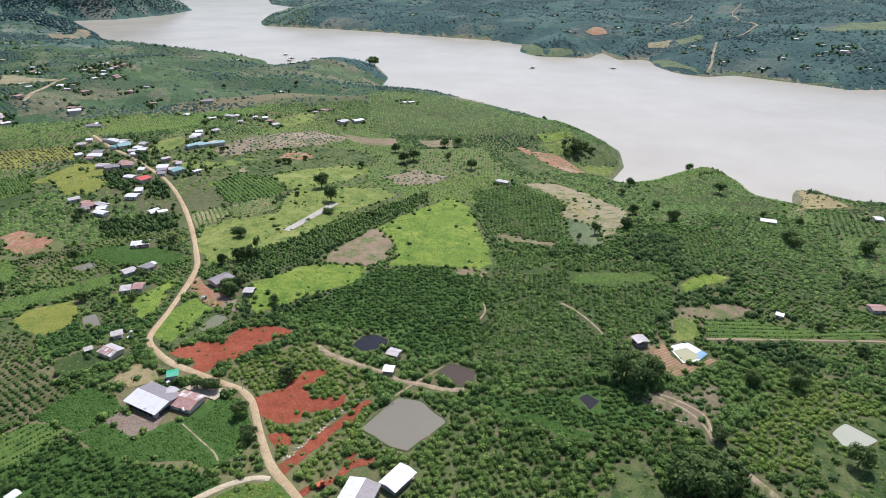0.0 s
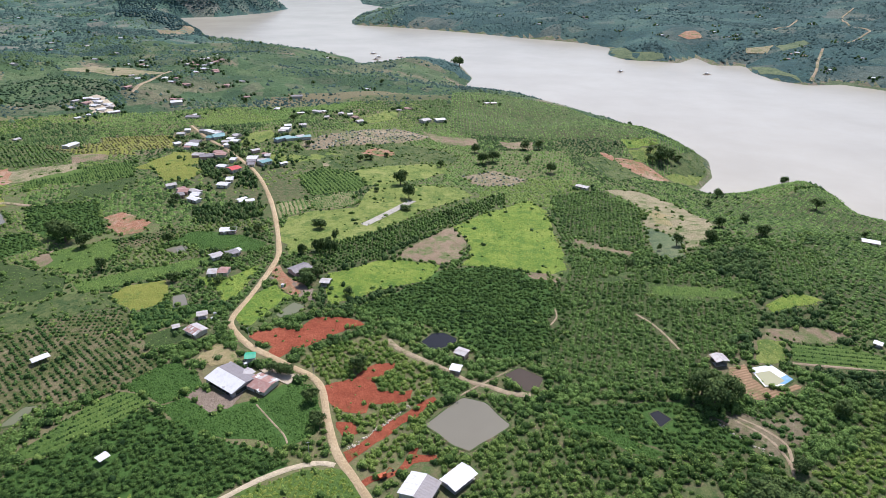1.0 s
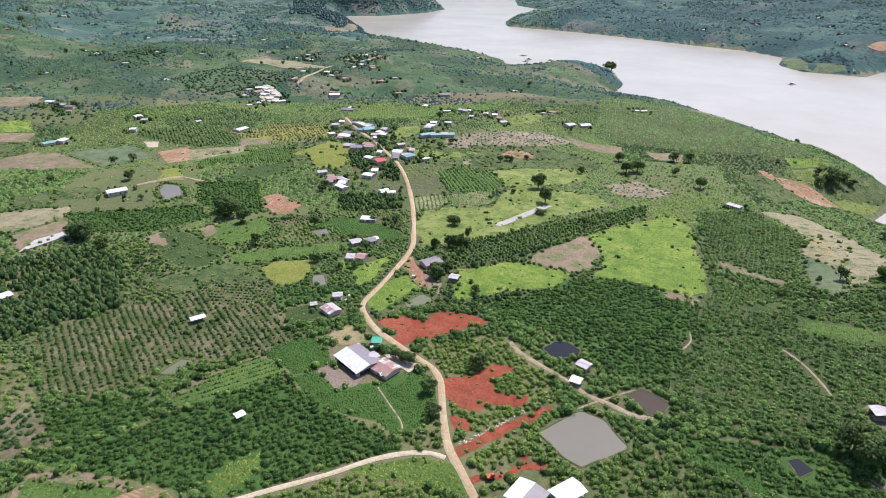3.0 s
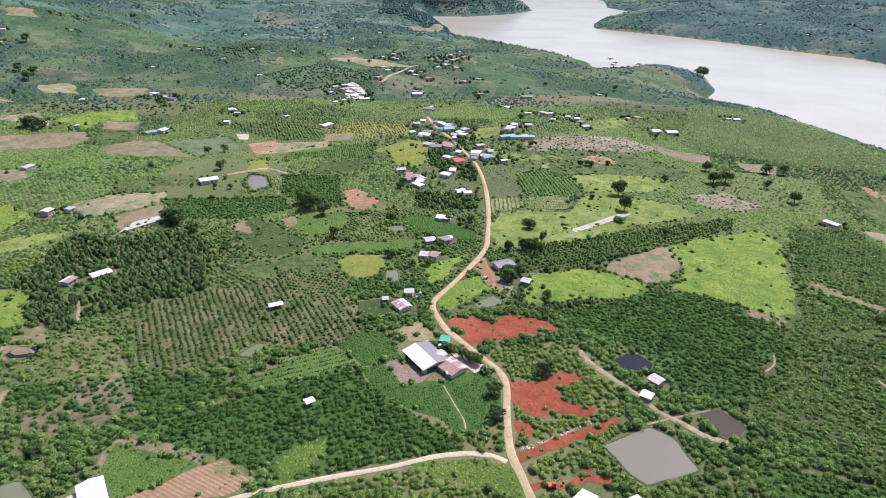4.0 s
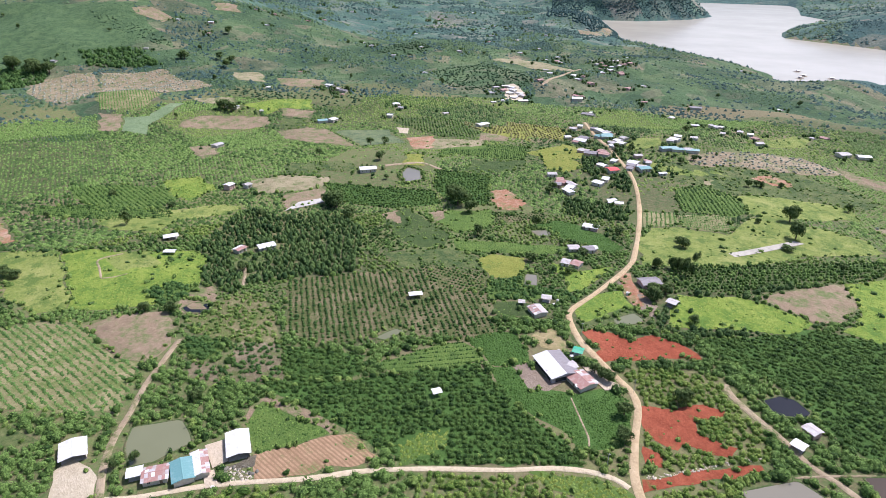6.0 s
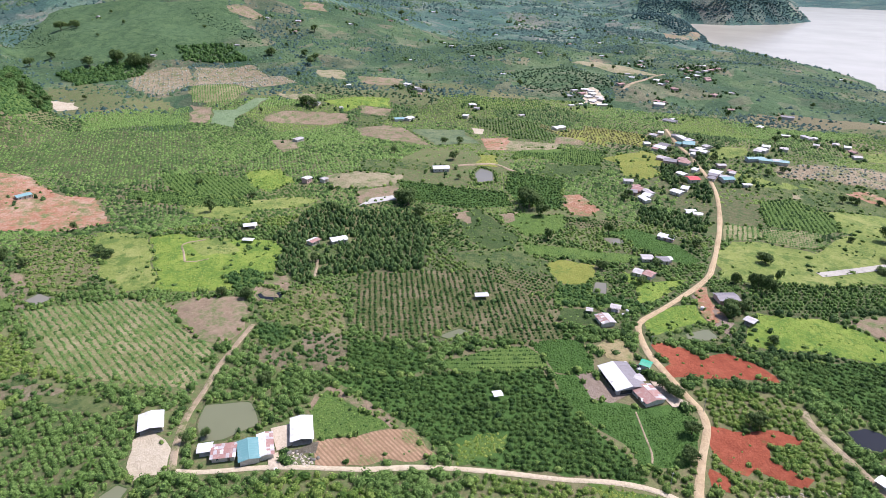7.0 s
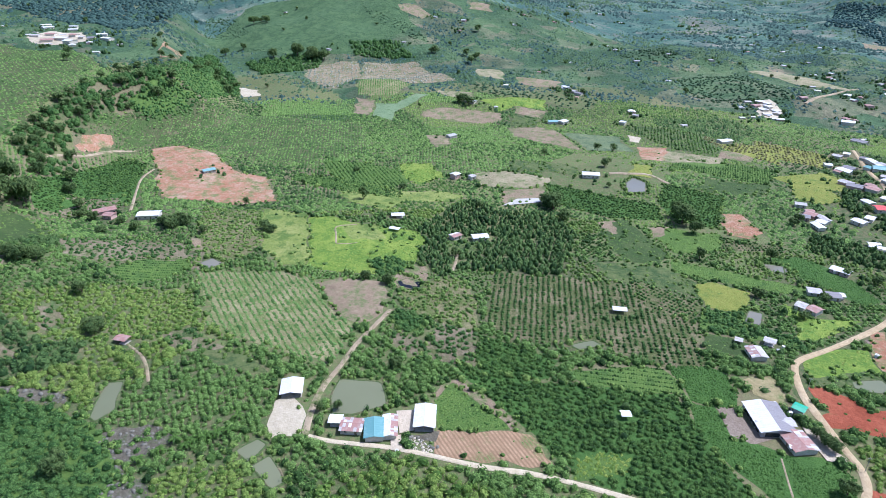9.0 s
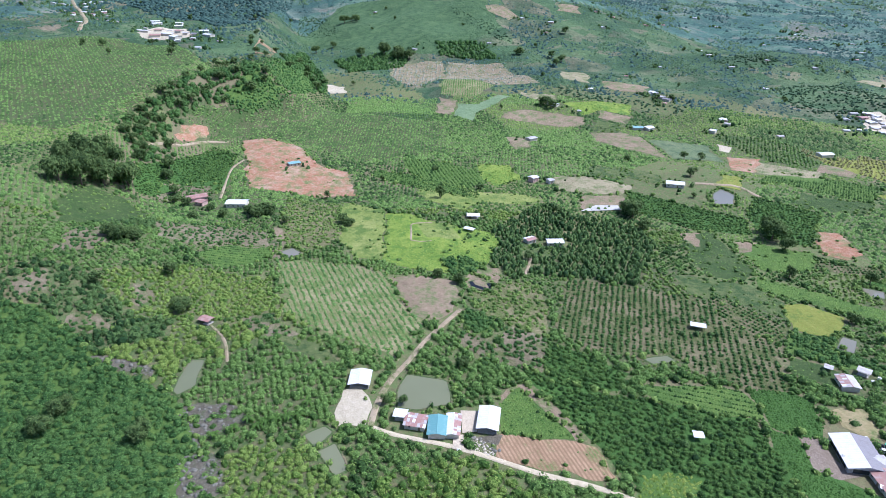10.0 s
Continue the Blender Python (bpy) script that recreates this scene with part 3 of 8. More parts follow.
plot("dark_coffee", (-215.9, 106.9), (-185.9, 134.8), (-175.2, 155.3), (-150.9, 187.3), (-125.9, 179.1), (-92.4, 171.7), (-78.6, 166.8), (-101.5, 146), (-126.9, 122.8), (-146.2, 117.9), (-179.9, 113.4))
plot("dark_coffee", (-84.7, 281.3), (-64.2, 301.5), (-42.9, 332.5), (-16.4, 343.5), (27.4, 335.5), (31.5, 268.8), (-0.1, 245.3), (-21.3, 256.6), (-21.3, 261.7), (-43.8, 271.1), (-55.8, 270.4))
plot("dark_coffee", (15.7, 215), (56.4, 221.7), (80.3, 225.8), (79.3, 221.8), (89.6, 213.6), (99.2, 198.2), (65.1, 193.4), (43.8, 204.3), (22.6, 208.8))
plot("mid_coffee", (26.8, 353.8), (33.9, 376.3), (53.9, 354.4), (77.7, 350.2), (101.8, 340.6), (138.9, 331.2), (129, 291.9), (94.8, 260.4), (79, 231.1), (61.9, 231.3), (42.2, 236.5), (18.3, 243.2), (14.5, 281))
plot("far_wood", (-1168.6, 2341.6), (-1068.4, 2569.8), (-1065.5, 2770.9), (-1114.3, 2706), (-1269.9, 2353.5), (-1421.1, 2306.1), (-1316.6, 2267.5))
plot("far_wood", (-1554.8, 2329.9), (-1421.1, 2306.1), (-1315, 2263.2), (-1111.7, 2065.1), (-736.3, 1412.3), (-992.7, 1671.1), (-1131, 1669.4))
plot("scarp_wood", (-509.5, -65.1), (-574.2, -98.5), (-603.2, -109), (-691.2, -74.8), (-743.6, -49.3), (-820.4, 13.2), (-760.2, 35.7), (-739.1, 8.6), (-693.1, -44.9), (-630.2, -70.5), (-527.9, -58.6))
plot("scarp_wood", (-1021.1, 68), (-1207.4, 121.8), (-948, 125.1), (-813.2, 99.2), (-813.6, 82.4))
plot("light_coffee", (-123.2, 119), (-104.4, 135.6), (-67, 167.6), (-56.1, 151.8), (-113.5, 108.6))
plot("stubble", (-1032.0, 343.3), (-981.6, 419.0), (-798.6, 403.9), (-814.9, 344.7), (-925.5, 301.1))
plot("pale_rows", (-925.5, 301.1), (-812.3, 339.4), (-774.9, 291.1), (-812.7, 259.0))
plot("tan_soil", (-806.6, 256.4), (-775.2, 272.8), (-715.7, 242.1), (-735.6, 228.6))
plot("pale_crop", (-710.7, 245.4), (-761.6, 268.5), (-741.2, 287.7), (-772.8, 330.4), (-758.2, 338.8), (-709.3, 272.9), (-682.9, 259.0))
plot("fallow", (-771.9, 361.8), (-729.7, 393.6), (-698.4, 378.7), (-749.8, 356.8))
plot("tan_soil", (-697.5, 307.1), (-702.9, 335.5), (-646.4, 388.1), (-624.4, 378.1), (-634.2, 351.6), (-654.3, 324.4), (-683.6, 295.6))
plot("tan_soil", (-657.9, 418.7), (-633.3, 445.4), (-607.0, 420.3), (-639.5, 403.4))
plot("bright_grass", (-697.7, 383.4), (-690.0, 438.9), (-674.3, 470.7), (-640.2, 448.2), (-659.0, 417.2), (-651.6, 391.7))
plot("dull_grass", (-608.3, 372.3), (-632.1, 400.4), (-600.3, 415.3), (-573.1, 385.7))
plot("fallow", (-895.0, 484.4), (-867.4, 515.4), (-798.3, 483.4), (-817.1, 445.8))
plot("tan_soil", (-812.6, 510.7), (-774.2, 564.2), (-720.2, 523.3), (-780.1, 493.7))
plot("yard", (-505.9, 464.8), (-492.7, 471.8), (-483.2, 459.7), (-489.0, 454.4))
plot("fallow", (-445.8, 464.3), (-401.3, 492.1), (-378.3, 469.1), (-415.5, 432.1))
plot("orchard", (-521.4, 495.0), (-450.0, 573.6), (-414.0, 494.4), (-445.2, 475.1), (-525.5, 474.9))
plot("tan_soil", (-423.8, 513.0), (-399.9, 536.0), (-382.9, 507.2), (-404.7, 489.7))
plot("row_crop", (-416.5, 455.8), (-355.2, 509.3), (-330.6, 468.0), (-387.6, 434.2), (-391.7, 406.8))
plot("yellow_crop", (-335.7, 544.0), (-297.5, 540.5), (-286.9, 507.7), (-322.7, 488.3), (-341.1, 489.4))
plot("fallow_green", (-362.8, 432.7), (-328.5, 471.5), (-313.4, 443.9), (-344.3, 400.1))
plot("stubble", (-213.6, 564.3), (-167.9, 657.7), (-142.2, 676.9), (-95.8, 647.6), (-134.6, 606.0), (-164.5, 585.0), (-201.5, 545.7))
plot("tan_soil", (-110.9, 668.9), (-83.0, 652.2), (-50.4, 657.0), (-44.3, 633.4), (-67.7, 622.1), (-88.7, 629.9))
plot("tan_soil", (-23.7, 656.4), (-1.8, 665.7), (10.8, 669.2), (12.4, 639.2), (-13.8, 632.9))
plot("grove", (-324.9, 119.4), (-366.9, 158.5), (-391.6, 193.2), (-401.4, 219.2), (-370.3, 226.0), (-352.8, 258.8), (-313.4, 254.4), (-263.2, 206.0), (-289.1, 169.8), (-299.6, 150.6), (-291.1, 141.1), (-314.7, 132.9))
plot("dull_grass", (-342.6, 165.7), (-330.5, 184.9), (-315.1, 177.6), (-318.0, 166.6), (-325.8, 160.5))
plot("tan_soil", (-307.8, 116.3), (-316.4, 131.5), (-307.5, 138.5), (-296.5, 132.3), (-282.8, 120.3), (-293.3, 110.9))
plot("young_coffee", (-249.3, 244.3), (-205.1, 257.0), (-191.3, 241.1), (-218.6, 225.1))
plot("green_crop", (-256.9, 285.1), (-190.2, 333.0), (-174.1, 331.0), (-240.6, 273.7))
plot("orchard_rows", (-122.6, 330.8), (-122.3, 354.4), (-106.1, 371.7), (-12.2, 487.6), (-9.6, 461.9), (-45.8, 415.1), (-77.9, 359.0), (-83.3, 339.5), (-111.9, 317.8))
plot("tan_soil", (-79.6, 342.5), (-45.9, 403.8), (-33.3, 383.6), (-33.5, 352.0), (-45.0, 340.0), (-64.5, 342.8))
plot("bright_grass", (-110.8, 315.2), (-82.4, 336.8), (-63.9, 340.7), (-44.5, 338.0), (-48.0, 320.5), (-71.5, 304.2), (-99.9, 279.8))
plot("concrete", (-110.5, 394.3), (-86, 446.9), (-79, 447.8), (-105.1, 391.1))
plot("hill_coffee", (-664.7, -70.1), (-740.4, 14.8), (-763.6, 85.5), (-701.7, 169.2), (-680.5, 221.1), (-560.3, 182.3), (-561.3, 101.2), (-625.7, 55.5), (-668.7, -3.9), (-644.4, -29.2), (-679.2, -32.9))
plot("clearing", (-633.5, -68.2), (-657.4, -56.1), (-667.0, -38.6), (-649.1, -36.7), (-628.2, -65.9))
plot("dark_coffee", (-536.1, -91.8), (-634.7, -31.9), (-600.5, -11.0), (-505.1, -22.0), (-539.0, -66.6), (-501.0, -54.1), (-502.3, -87.9))
plot("scrub", (-528.9, -70.2), (-533.8, -28.6), (-501.2, -30.7), (-493.3, -74.1))
plot("clearing", (-650.3, -4.5), (-650.0, 18.1), (-615.9, 48.9), (-561.5, 58.6), (-534.3, 82.9), (-468.0, 79.2), (-475.0, 47.3), (-502.5, 13.7), (-510.6, -4.0))
plot("scrub", (-360.8, -112.1), (-394.6, -107.4), (-403.2, -90.7), (-396.1, -74.2), (-364.5, -93.4))
plot("scrub", (-337.4, -124.6), (-343.1, -111.5), (-321.1, -104.0), (-318.3, -117.1))
plot("far_wood", (-1575.2, -238.3), (-1709.7, 155.5), (-1141.7, 35.2), (-1102.5, -27.5), (-1433.8, -169.6))
plot("hill_grass", (-1300.6, 112.6), (-1508.7, 237.0), (-1512.1, 290.7), (-1287.8, 510.1), (-1149.1, 492.0), (-1074.4, 347.8), (-1144.4, 216.0))
plot("scarp_wood", (-1110.9, 159.2), (-1128.6, 264.5), (-1095.7, 289.4), (-1055.8, 271.6), (-998.4, 168.7))
plot("stubble", (-1071.5, 260.5), (-1043.4, 337.9), (-934.2, 302.8), (-863.8, 242.6), (-974.1, 227.3))
plot("mid_coffee", (158.0, 372.4), (192.5, 391.6), (194.3, 359.7), (172.1, 324.3), (147.7, 327.8))
plot("green_crop", (78.5, 327.8), (124.4, 323.5), (130.7, 311.4), (75.0, 309.2))
plot("bright_grass", (136.4, 308.7), (153.8, 320.9), (170.8, 321.2), (164.4, 313.6), (137.8, 303.3))
plot("tan_soil", (129.3, 287.1), (163.1, 293.7), (175.9, 290.2), (162.0, 283.6), (127.5, 277.5))
plot("meadow", (121.8, 276.6), (135.3, 279.8), (132.5, 260.8), (117.2, 259.9))
plot("row_crop", (138.1, 277.5), (164.8, 282.9), (182.9, 275.6), (233.5, 274.7), (231.2, 267.6), (135.9, 262.1))
plot("tan_soil", (40.4, 400.2), (78.8, 378.2), (73.8, 371.2), (43.2, 386.7))
plot("tan_soil", (7.4, 339.8), (33.5, 338.0), (29.3, 326.8), (7.2, 330.7))
plot("fallow_green", (48.5, 332.1), (72.6, 342.7), (66.8, 328.6), (51.2, 326.3))
plot("clearing", (395, 1752), (436, 1779), (441, 1713), (400, 1700), (383, 1717))
plot("far_meadow", (204.5, 1755.5), (247.3, 1581.4), (359.6, 1546.6), (255.0, 1532.3), (206.3, 1578.9))
plot("far_meadow", (491.5, 1485.6), (505.3, 1411.6), (534.7, 1287.5), (484.0, 1380.5))
plot("fallow", (506.5, 1592.2), (569.7, 1596.3), (539.9, 1542.3), (504.6, 1558.9))
plot("far_meadow", (574.5, 1589.7), (650.4, 1629.6), (655.3, 1603.6), (574.0, 1545.6))
plot("far_meadow", (866.4, 1515.6), (1151.5, 1695.6), (1061.4, 1552.7), (910.8, 1498.9))
plot("far_meadow", (559.3, 1291.1), (608.9, 1313.2), (685.1, 1230.0), (757.9, 1167.3), (711.9, 1195.6), (625.0, 1265.3))
plot("fallow_green", (-325.9, 283.7), (-324.2, 308.9), (-296.7, 300.0), (-263.6, 288.5), (-251.5, 273.1), (-263.7, 254.5), (-295.7, 265.0))
plot("tan_soil", (-325.9, 283.7), (-325.4, 297.8), (-300.2, 286.8), (-298.8, 272.0))
plot("green_crop", (-302.9, 305.5), (-298.1, 324.9), (-264.4, 338.6), (-250.0, 332.5), (-261.8, 295.5))
plot("tan_soil", (-303.3, 310.5), (-298.1, 324.9), (-278.8, 311.6), (-286.9, 300.7))
plot("green_crop", (-285.5, 331.9), (-270.7, 345.2), (-253.4, 322.7), (-264.2, 315.7))
plot("bright_crop", (-138.2, 124.4), (-137.9, 134.6), (-130.3, 145.1), (-123.9, 137.5), (-130.3, 116.7))
plot("red", (-61.7, 175.4), (-47.4, 194.5), (-29.8, 215.4), (-28.2, 211.6), (-42.5, 190.8), (-55.9, 168.5))
plot("red", (-50.4, 162.0), (-40.1, 169.5), (-36.0, 177.8), (-31.9, 181.9), (-32.0, 177.1), (-25.6, 179.4), (-24.3, 176.4), (-33.0, 171.8), (-40.9, 164.5), (-46.9, 159.0))
plot("light_coffee", (-98.7, 229.2), (-87.2, 242.5), (-60.9, 256.9), (-46.4, 246.3), (-29.9, 223.5), (-29.4, 204.9), (-35.3, 184.7), (-48.6, 165.8), (-59.0, 179.8), (-83.9, 216.6))
plot("bright_crop", (-92.1, 148.8), (-79.4, 159.4), (-62.2, 166.7), (-54.0, 164.5), (-46.1, 154.5), (-92.6, 147.7))
plot("dark_coffee", (-364.1, 380.7), (-326.3, 410.7), (-278.6, 351.6), (-302.5, 336.8), (-339.0, 352.4))
plot("dark_coffee", (-408.2, 291.3), (-333.7, 346.4), (-309.0, 331.2), (-332.5, 296.1), (-370.9, 273.1))
plot("tan_soil", (-407.4, 249.1), (-400.5, 282.4), (-382.5, 273.8), (-380.1, 235.8))
plot("fallow", (-456.8, 251.1), (-447.8, 278.1), (-414.9, 304.8), (-400.5, 282.4), (-413.7, 253.6), (-425.7, 239.4))
plot("yard", (-948.6, 120.9), (-920.7, 145.0), (-859.0, 136.4), (-872.9, 117.4))
plot("tan_soil", (-1266.8, 500.6), (-1262.5, 533.4), (-1202.0, 560.2), (-1198.4, 525.5), (-1236.0, 497.9))
plot("tan_soil", (-1265.8, 666.0), (-1244.7, 707.9), (-1203.7, 683.4), (-1224.5, 649.4))
plot("scarp_wood", (-1121.2, 346.3), (-1099.9, 425.9), (-1001.3, 426.1), (-1062.3, 341.6))
plot("fallow", (-720.3, 903.5), (-736.9, 999.6), (-578.5, 925.1), (-544.1, 903.3), (-596.0, 872.0))
plot("hill_grass", (-810.0, 836.4), (-788.3, 880.5), (-774.4, 858.6), (-792.7, 826.5))
plot("hill_grass", (-802.7, 951.6), (-794.5, 1131.7), (-780.3, 1093.6), (-771.2, 923.5))
plot("mid_wood", (-904.2, 775.7), (-920.9, 908.8), (-820.9, 847.3), (-816.6, 793.5))
plot("mid_wood", (-725.1, 751.4), (-722.8, 883.5), (-541.8, 767.2), (-521.2, 740.5), (-579.2, 664.7), (-634.2, 676.4))
plot("mid_wood", (-776.5, 420.0), (-690.7, 492.5), (-637.4, 528.2), (-612.9, 498.7), (-682.1, 432.5), (-734.7, 396.4))
plot("yard", (-552.2, 719.7), (-545.1, 733.2), (-507.8, 711.0), (-494.4, 681.5), (-507.9, 667.6))
plot("mid_wood", (-1532.6, 148.9), (-1485.8, 200.5), (-1278.7, 206.8), (-1312.8, 149.7), (-1298.3, 117.3))
plot("mid_wood", (-1300.2, 434.7), (-1170.7, 479.2), (-1068.3, 494.5), (-1088.9, 462.3), (-1223.5, 425.7))
plot("yard", (-1047.2, -137.2), (-1112.8, -111.8), (-1072.0, -68.2), (-976.7, -56.4), (-971.3, -86.2), (-1003.8, -122.0))
plot("pad", (-113.4, 219.3), (-110.0, 222.6), (-100.4, 218.5), (-94.3, 219.3), (-92.4, 216.7), (-96.6, 211.2), (-103.2, 213.7))
plot("mud_yard", (-143.9, 306.0), (-138.6, 316.6), (-130.9, 306.8), (-111.6, 297.3), (-107.6, 282.2), (-119.1, 285.6), (-128.4, 295.0))
plot("scrubland", (-290.5, 127.5), (-290.8, 135.7), (-288.0, 146.5), (-279.2, 150.4), (-255.5, 143.7), (-233.2, 131.7), (-242.5, 121.2), (-256.6, 112.1), (-271.7, 105.7), (-283.1, 107.7), (-288.3, 113.2), (-284.0, 121.4))
plot("tan_soil", (-308.6, 127.2), (-312.2, 134.5), (-309.0, 138.8), (-302.5, 137.5), (-300.9, 131.7), (-303.0, 125.0))
plot("scrub", (-249.9, 116.2), (-231.7, 130.6), (-213.4, 119.4), (-204.8, 117.9), (-212.1, 104.9), (-224.9, 101.2), (-239.8, 106.4))
plot("scrub", (-250.9, 92.2), (-236.6, 103.9), (-224.8, 100.4), (-225.4, 92.1), (-237.4, 88.3))
plot("dark_coffee", (-229.1, 130.8), (-214.8, 143.1), (-194.4, 155.5), (-185.6, 142.3), (-190.3, 129.1), (-204.2, 118.3), (-212.8, 119.8))
plot("wild_bush", (-270.4, 102.9), (-256.6, 112.1), (-245.5, 107.3), (-244.7, 98.5), (-254.2, 94.5))
plot("row_crop", (-185.5, 158.2), (-183.4, 166.4), (-179.2, 179.4), (-174.8, 188.9), (-170.2, 196.3), (-161.2, 196.2), (-149.2, 191.7), (-154.4, 183.2), (-163.3, 171.4), (-172.9, 159.2), (-181.6, 153.7))
plot("corn", (-169.2, 198.7), (-162.1, 213.9), (-152.7, 219.7), (-141.0, 214.6), (-132.4, 204.5), (-137.2, 197.2), (-145.6, 191.4), (-159.0, 196.5))
plot("corn", (-145.7, 190.2), (-137.2, 195.6), (-119.8, 188.3), (-104.9, 200.8), (-95.7, 213.7), (-84.5, 212.2), (-76.8, 199.0), (-74.4, 184.0), (-86.4, 172.2), (-97.2, 177.2), (-116.6, 176.6), (-131.6, 180.8))
plot("wild_bush", (-201.6, 256.3), (-188.8, 270.5), (-176.8, 267.8), (-158.6, 277.9), (-146.6, 267.5), (-159.6, 265.5), (-166.3, 254.8), (-177.6, 245.8), (-185.4, 239.2))
plot("yellow_crop", (-223.1, 270.0), (-220.2, 286.9), (-202.6, 296.9), (-187.7, 273.2), (-195.0, 264.5), (-203.8, 259.3))
plot("fallow_green", (-182.8, 237.9), (-165.5, 250.6), (-157.2, 242.6), (-158.1, 235.1), (-172.8, 228.5))
plot("clearing", (-146.3, 315.9), (-141.6, 322.4), (-130.0, 305.9), (-119.6, 302.4), (-113.6, 290.4), (-120.3, 284.5), (-135.3, 296.8))
plot("bright_grass", (-144.8, 262.5), (-143.7, 287.4), (-137.7, 297.8), (-122.2, 284.8), (-123.3, 269.0), (-131.6, 254.9), (-137.9, 253.6))
plot("meadow", (-144.3, 336.4), (-164.4, 377.6), (-165.8, 401.6), (-151.5, 416.4), (-123.6, 425.2), (-120.4, 469.6), (-108.0, 490.5), (-83.8, 483.5), (-49.2, 492.7), (-35.5, 474.3), (-52.6, 453.7), (-71.1, 429.4), (-89.1, 393.7), (-106.1, 362.3), (-128.6, 349.8))
plot("meadow", (-148.4, 509.1), (-130.6, 537.3), (-77.0, 560.8), (-62.4, 537.9), (-82.4, 507.3), (-113.6, 477.5), (-126.2, 476.3))
plot("row_crop", (-188.9, 487.1), (-174.6, 512.5), (-149.2, 508.4), (-125.0, 475.6), (-131.4, 461.2), (-163.9, 446.7), (-178.5, 462.8))
plot("pale_rows", (-166.0, 440.1), (-134.1, 458.2), (-121.4, 436.8), (-132.4, 425.1), (-153.2, 420.8))
plot("pale_rows", (-185.7, 425.1), (-168.8, 441.1), (-154.7, 419.9), (-171.8, 397.5))
plot("meadow", (-239.6, 531.5), (-203.3, 542.7), (-164.8, 573.9), (-161.2, 550.3), (-187.4, 517.7), (-215.5, 505.2))
plot("clearing", (-160.8, 568.7), (-147.4, 593.7), (-129.0, 587.3), (-108.1, 577.5), (-135.8, 555.1), (-152.8, 554.6))
plot("meadow", (-280.9, 583.8), (-256.8, 594.9), (-243.4, 579.3), (-253.6, 554.2), (-266.0, 547.7))
plot("meadow", (-186.4, 705.8), (-172.1, 748.3), (-152.1, 747.2), (-150.2, 714.1), (-174.0, 685.9))
plot("yellow_crop", (-326.2, 494.3), (-308.6, 508.6), (-273.8, 482.0), (-279.2, 460.5), (-299.7, 459.0))
plot("grove", (-293.8, 509.9), (-273.1, 507.9), (-251.1, 479.7), (-252.6, 465.6), (-268.9, 471.5))
plot("grove", (-242.1, 400.0), (-223.7, 413.9), (-195.6, 424.0), (-186.9, 401.3), (-205.6, 381.3), (-228.7, 378.1))
plot("grove", (-233.7, 489.6), (-223.7, 482.1), (-211.8, 451.6), (-228.1, 451.6), (-242.7, 470.7))
plot("grove", (-266.3, 542.1), (-280.5, 557.3), (-286.8, 553.1), (-273.1, 527.4), (-248.9, 502.3), (-238.4, 499.0))
plot("bright_grass", (-186.5, 302.4), (-178.4, 306.5), (-163.4, 302.0), (-163.2, 294.7), (-178.4, 292.7))
plot("bright_grass", (-341.3, 71.7), (-417.5, 92.1), (-410.7, 107.6), (-391.4, 116.7), (-362.6, 153.3), (-349.9, 156.4), (-310.5, 128.3), (-309.7, 114.3), (-315.1, 101.0), (-323.9, 85.8))
plot("wild_bush", (-330.8, 107.1), (-332.0, 123.9), (-319.0, 129.2), (-306.3, 121.6), (-309.6, 107.3))
plot("meadow", (-397.5, 107.1), (-386.4, 128.8), (-366.0, 138.5), (-351.3, 130.3), (-359.3, 112.6), (-371.7, 99.6))
plot("meadow", (-455.6, 66.3), (-423.7, 92.7), (-342.1, 70.7), (-349.5, 54.9), (-383.8, 50.7))
plot("row_crop", (-550.0, 137.5), (-532.1, 172.0), (-499.8, 195.7), (-468.5, 193.4), (-454.4, 171.5), (-464.3, 147.2), (-492.9, 133.9))
plot("bright_grass", (-516.1, 202.8), (-502.8, 230.1), (-462.6, 222.1), (-456.3, 194.4), (-478.2, 190.5))
plot("meadow", (-476.4, 128.5), (-462.1, 160.3), (-446.2, 172.8), (-427.0, 208.0), (-413.1, 216.9), (-403.9, 201.0), (-420.7, 171.1), (-406.6, 147.3), (-435.0, 128.0))
plot("clearing", (-469.6, 445.8), (-454.3, 471.0), (-417.9, 437.0), (-429.4, 413.2))
plot("tan_soil", (-594.2, 366.3), (-573.6, 391.4), (-544.8, 398.4), (-477.1, 382.5), (-513.0, 364.2), (-554.4, 352.3))
plot("far_meadow", (-535.4, 403.1), (-504.8, 450.9), (-456.1, 430.2), (-473.7, 387.1))
plot("clearing", (-296.0, 376.7), (-289.8, 389.9), (-259.9, 372.9), (-257.3, 355.3), (-266.0, 348.0))
plot("young_coffee", (-262.3, 330.2), (-241.8, 369.2), (-230.4, 361.6), (-251.6, 326.2))
plot("tan_soil", (-415.7, 11.3), (-416.8, 18.2), (-391.7, 16.0), (-390.7, 10.0))
plot("corn", (-219.6, 365.7), (-187.3, 364.4), (-164.5, 354.5), (-163.5, 341.0), (-209.9, 340.2), (-231.5, 340.6))
plot("yellow_orchard", (-444.0, 589.3), (-369.2, 594.7), (-341.4, 560.8), (-374.9, 543.8), (-411.7, 542.0))
plot("bright_grass", (-173.5, 296.3), (-165.7, 305.2), (-155.4, 323.2), (-152.1, 285.6), (-158.4, 276.3))
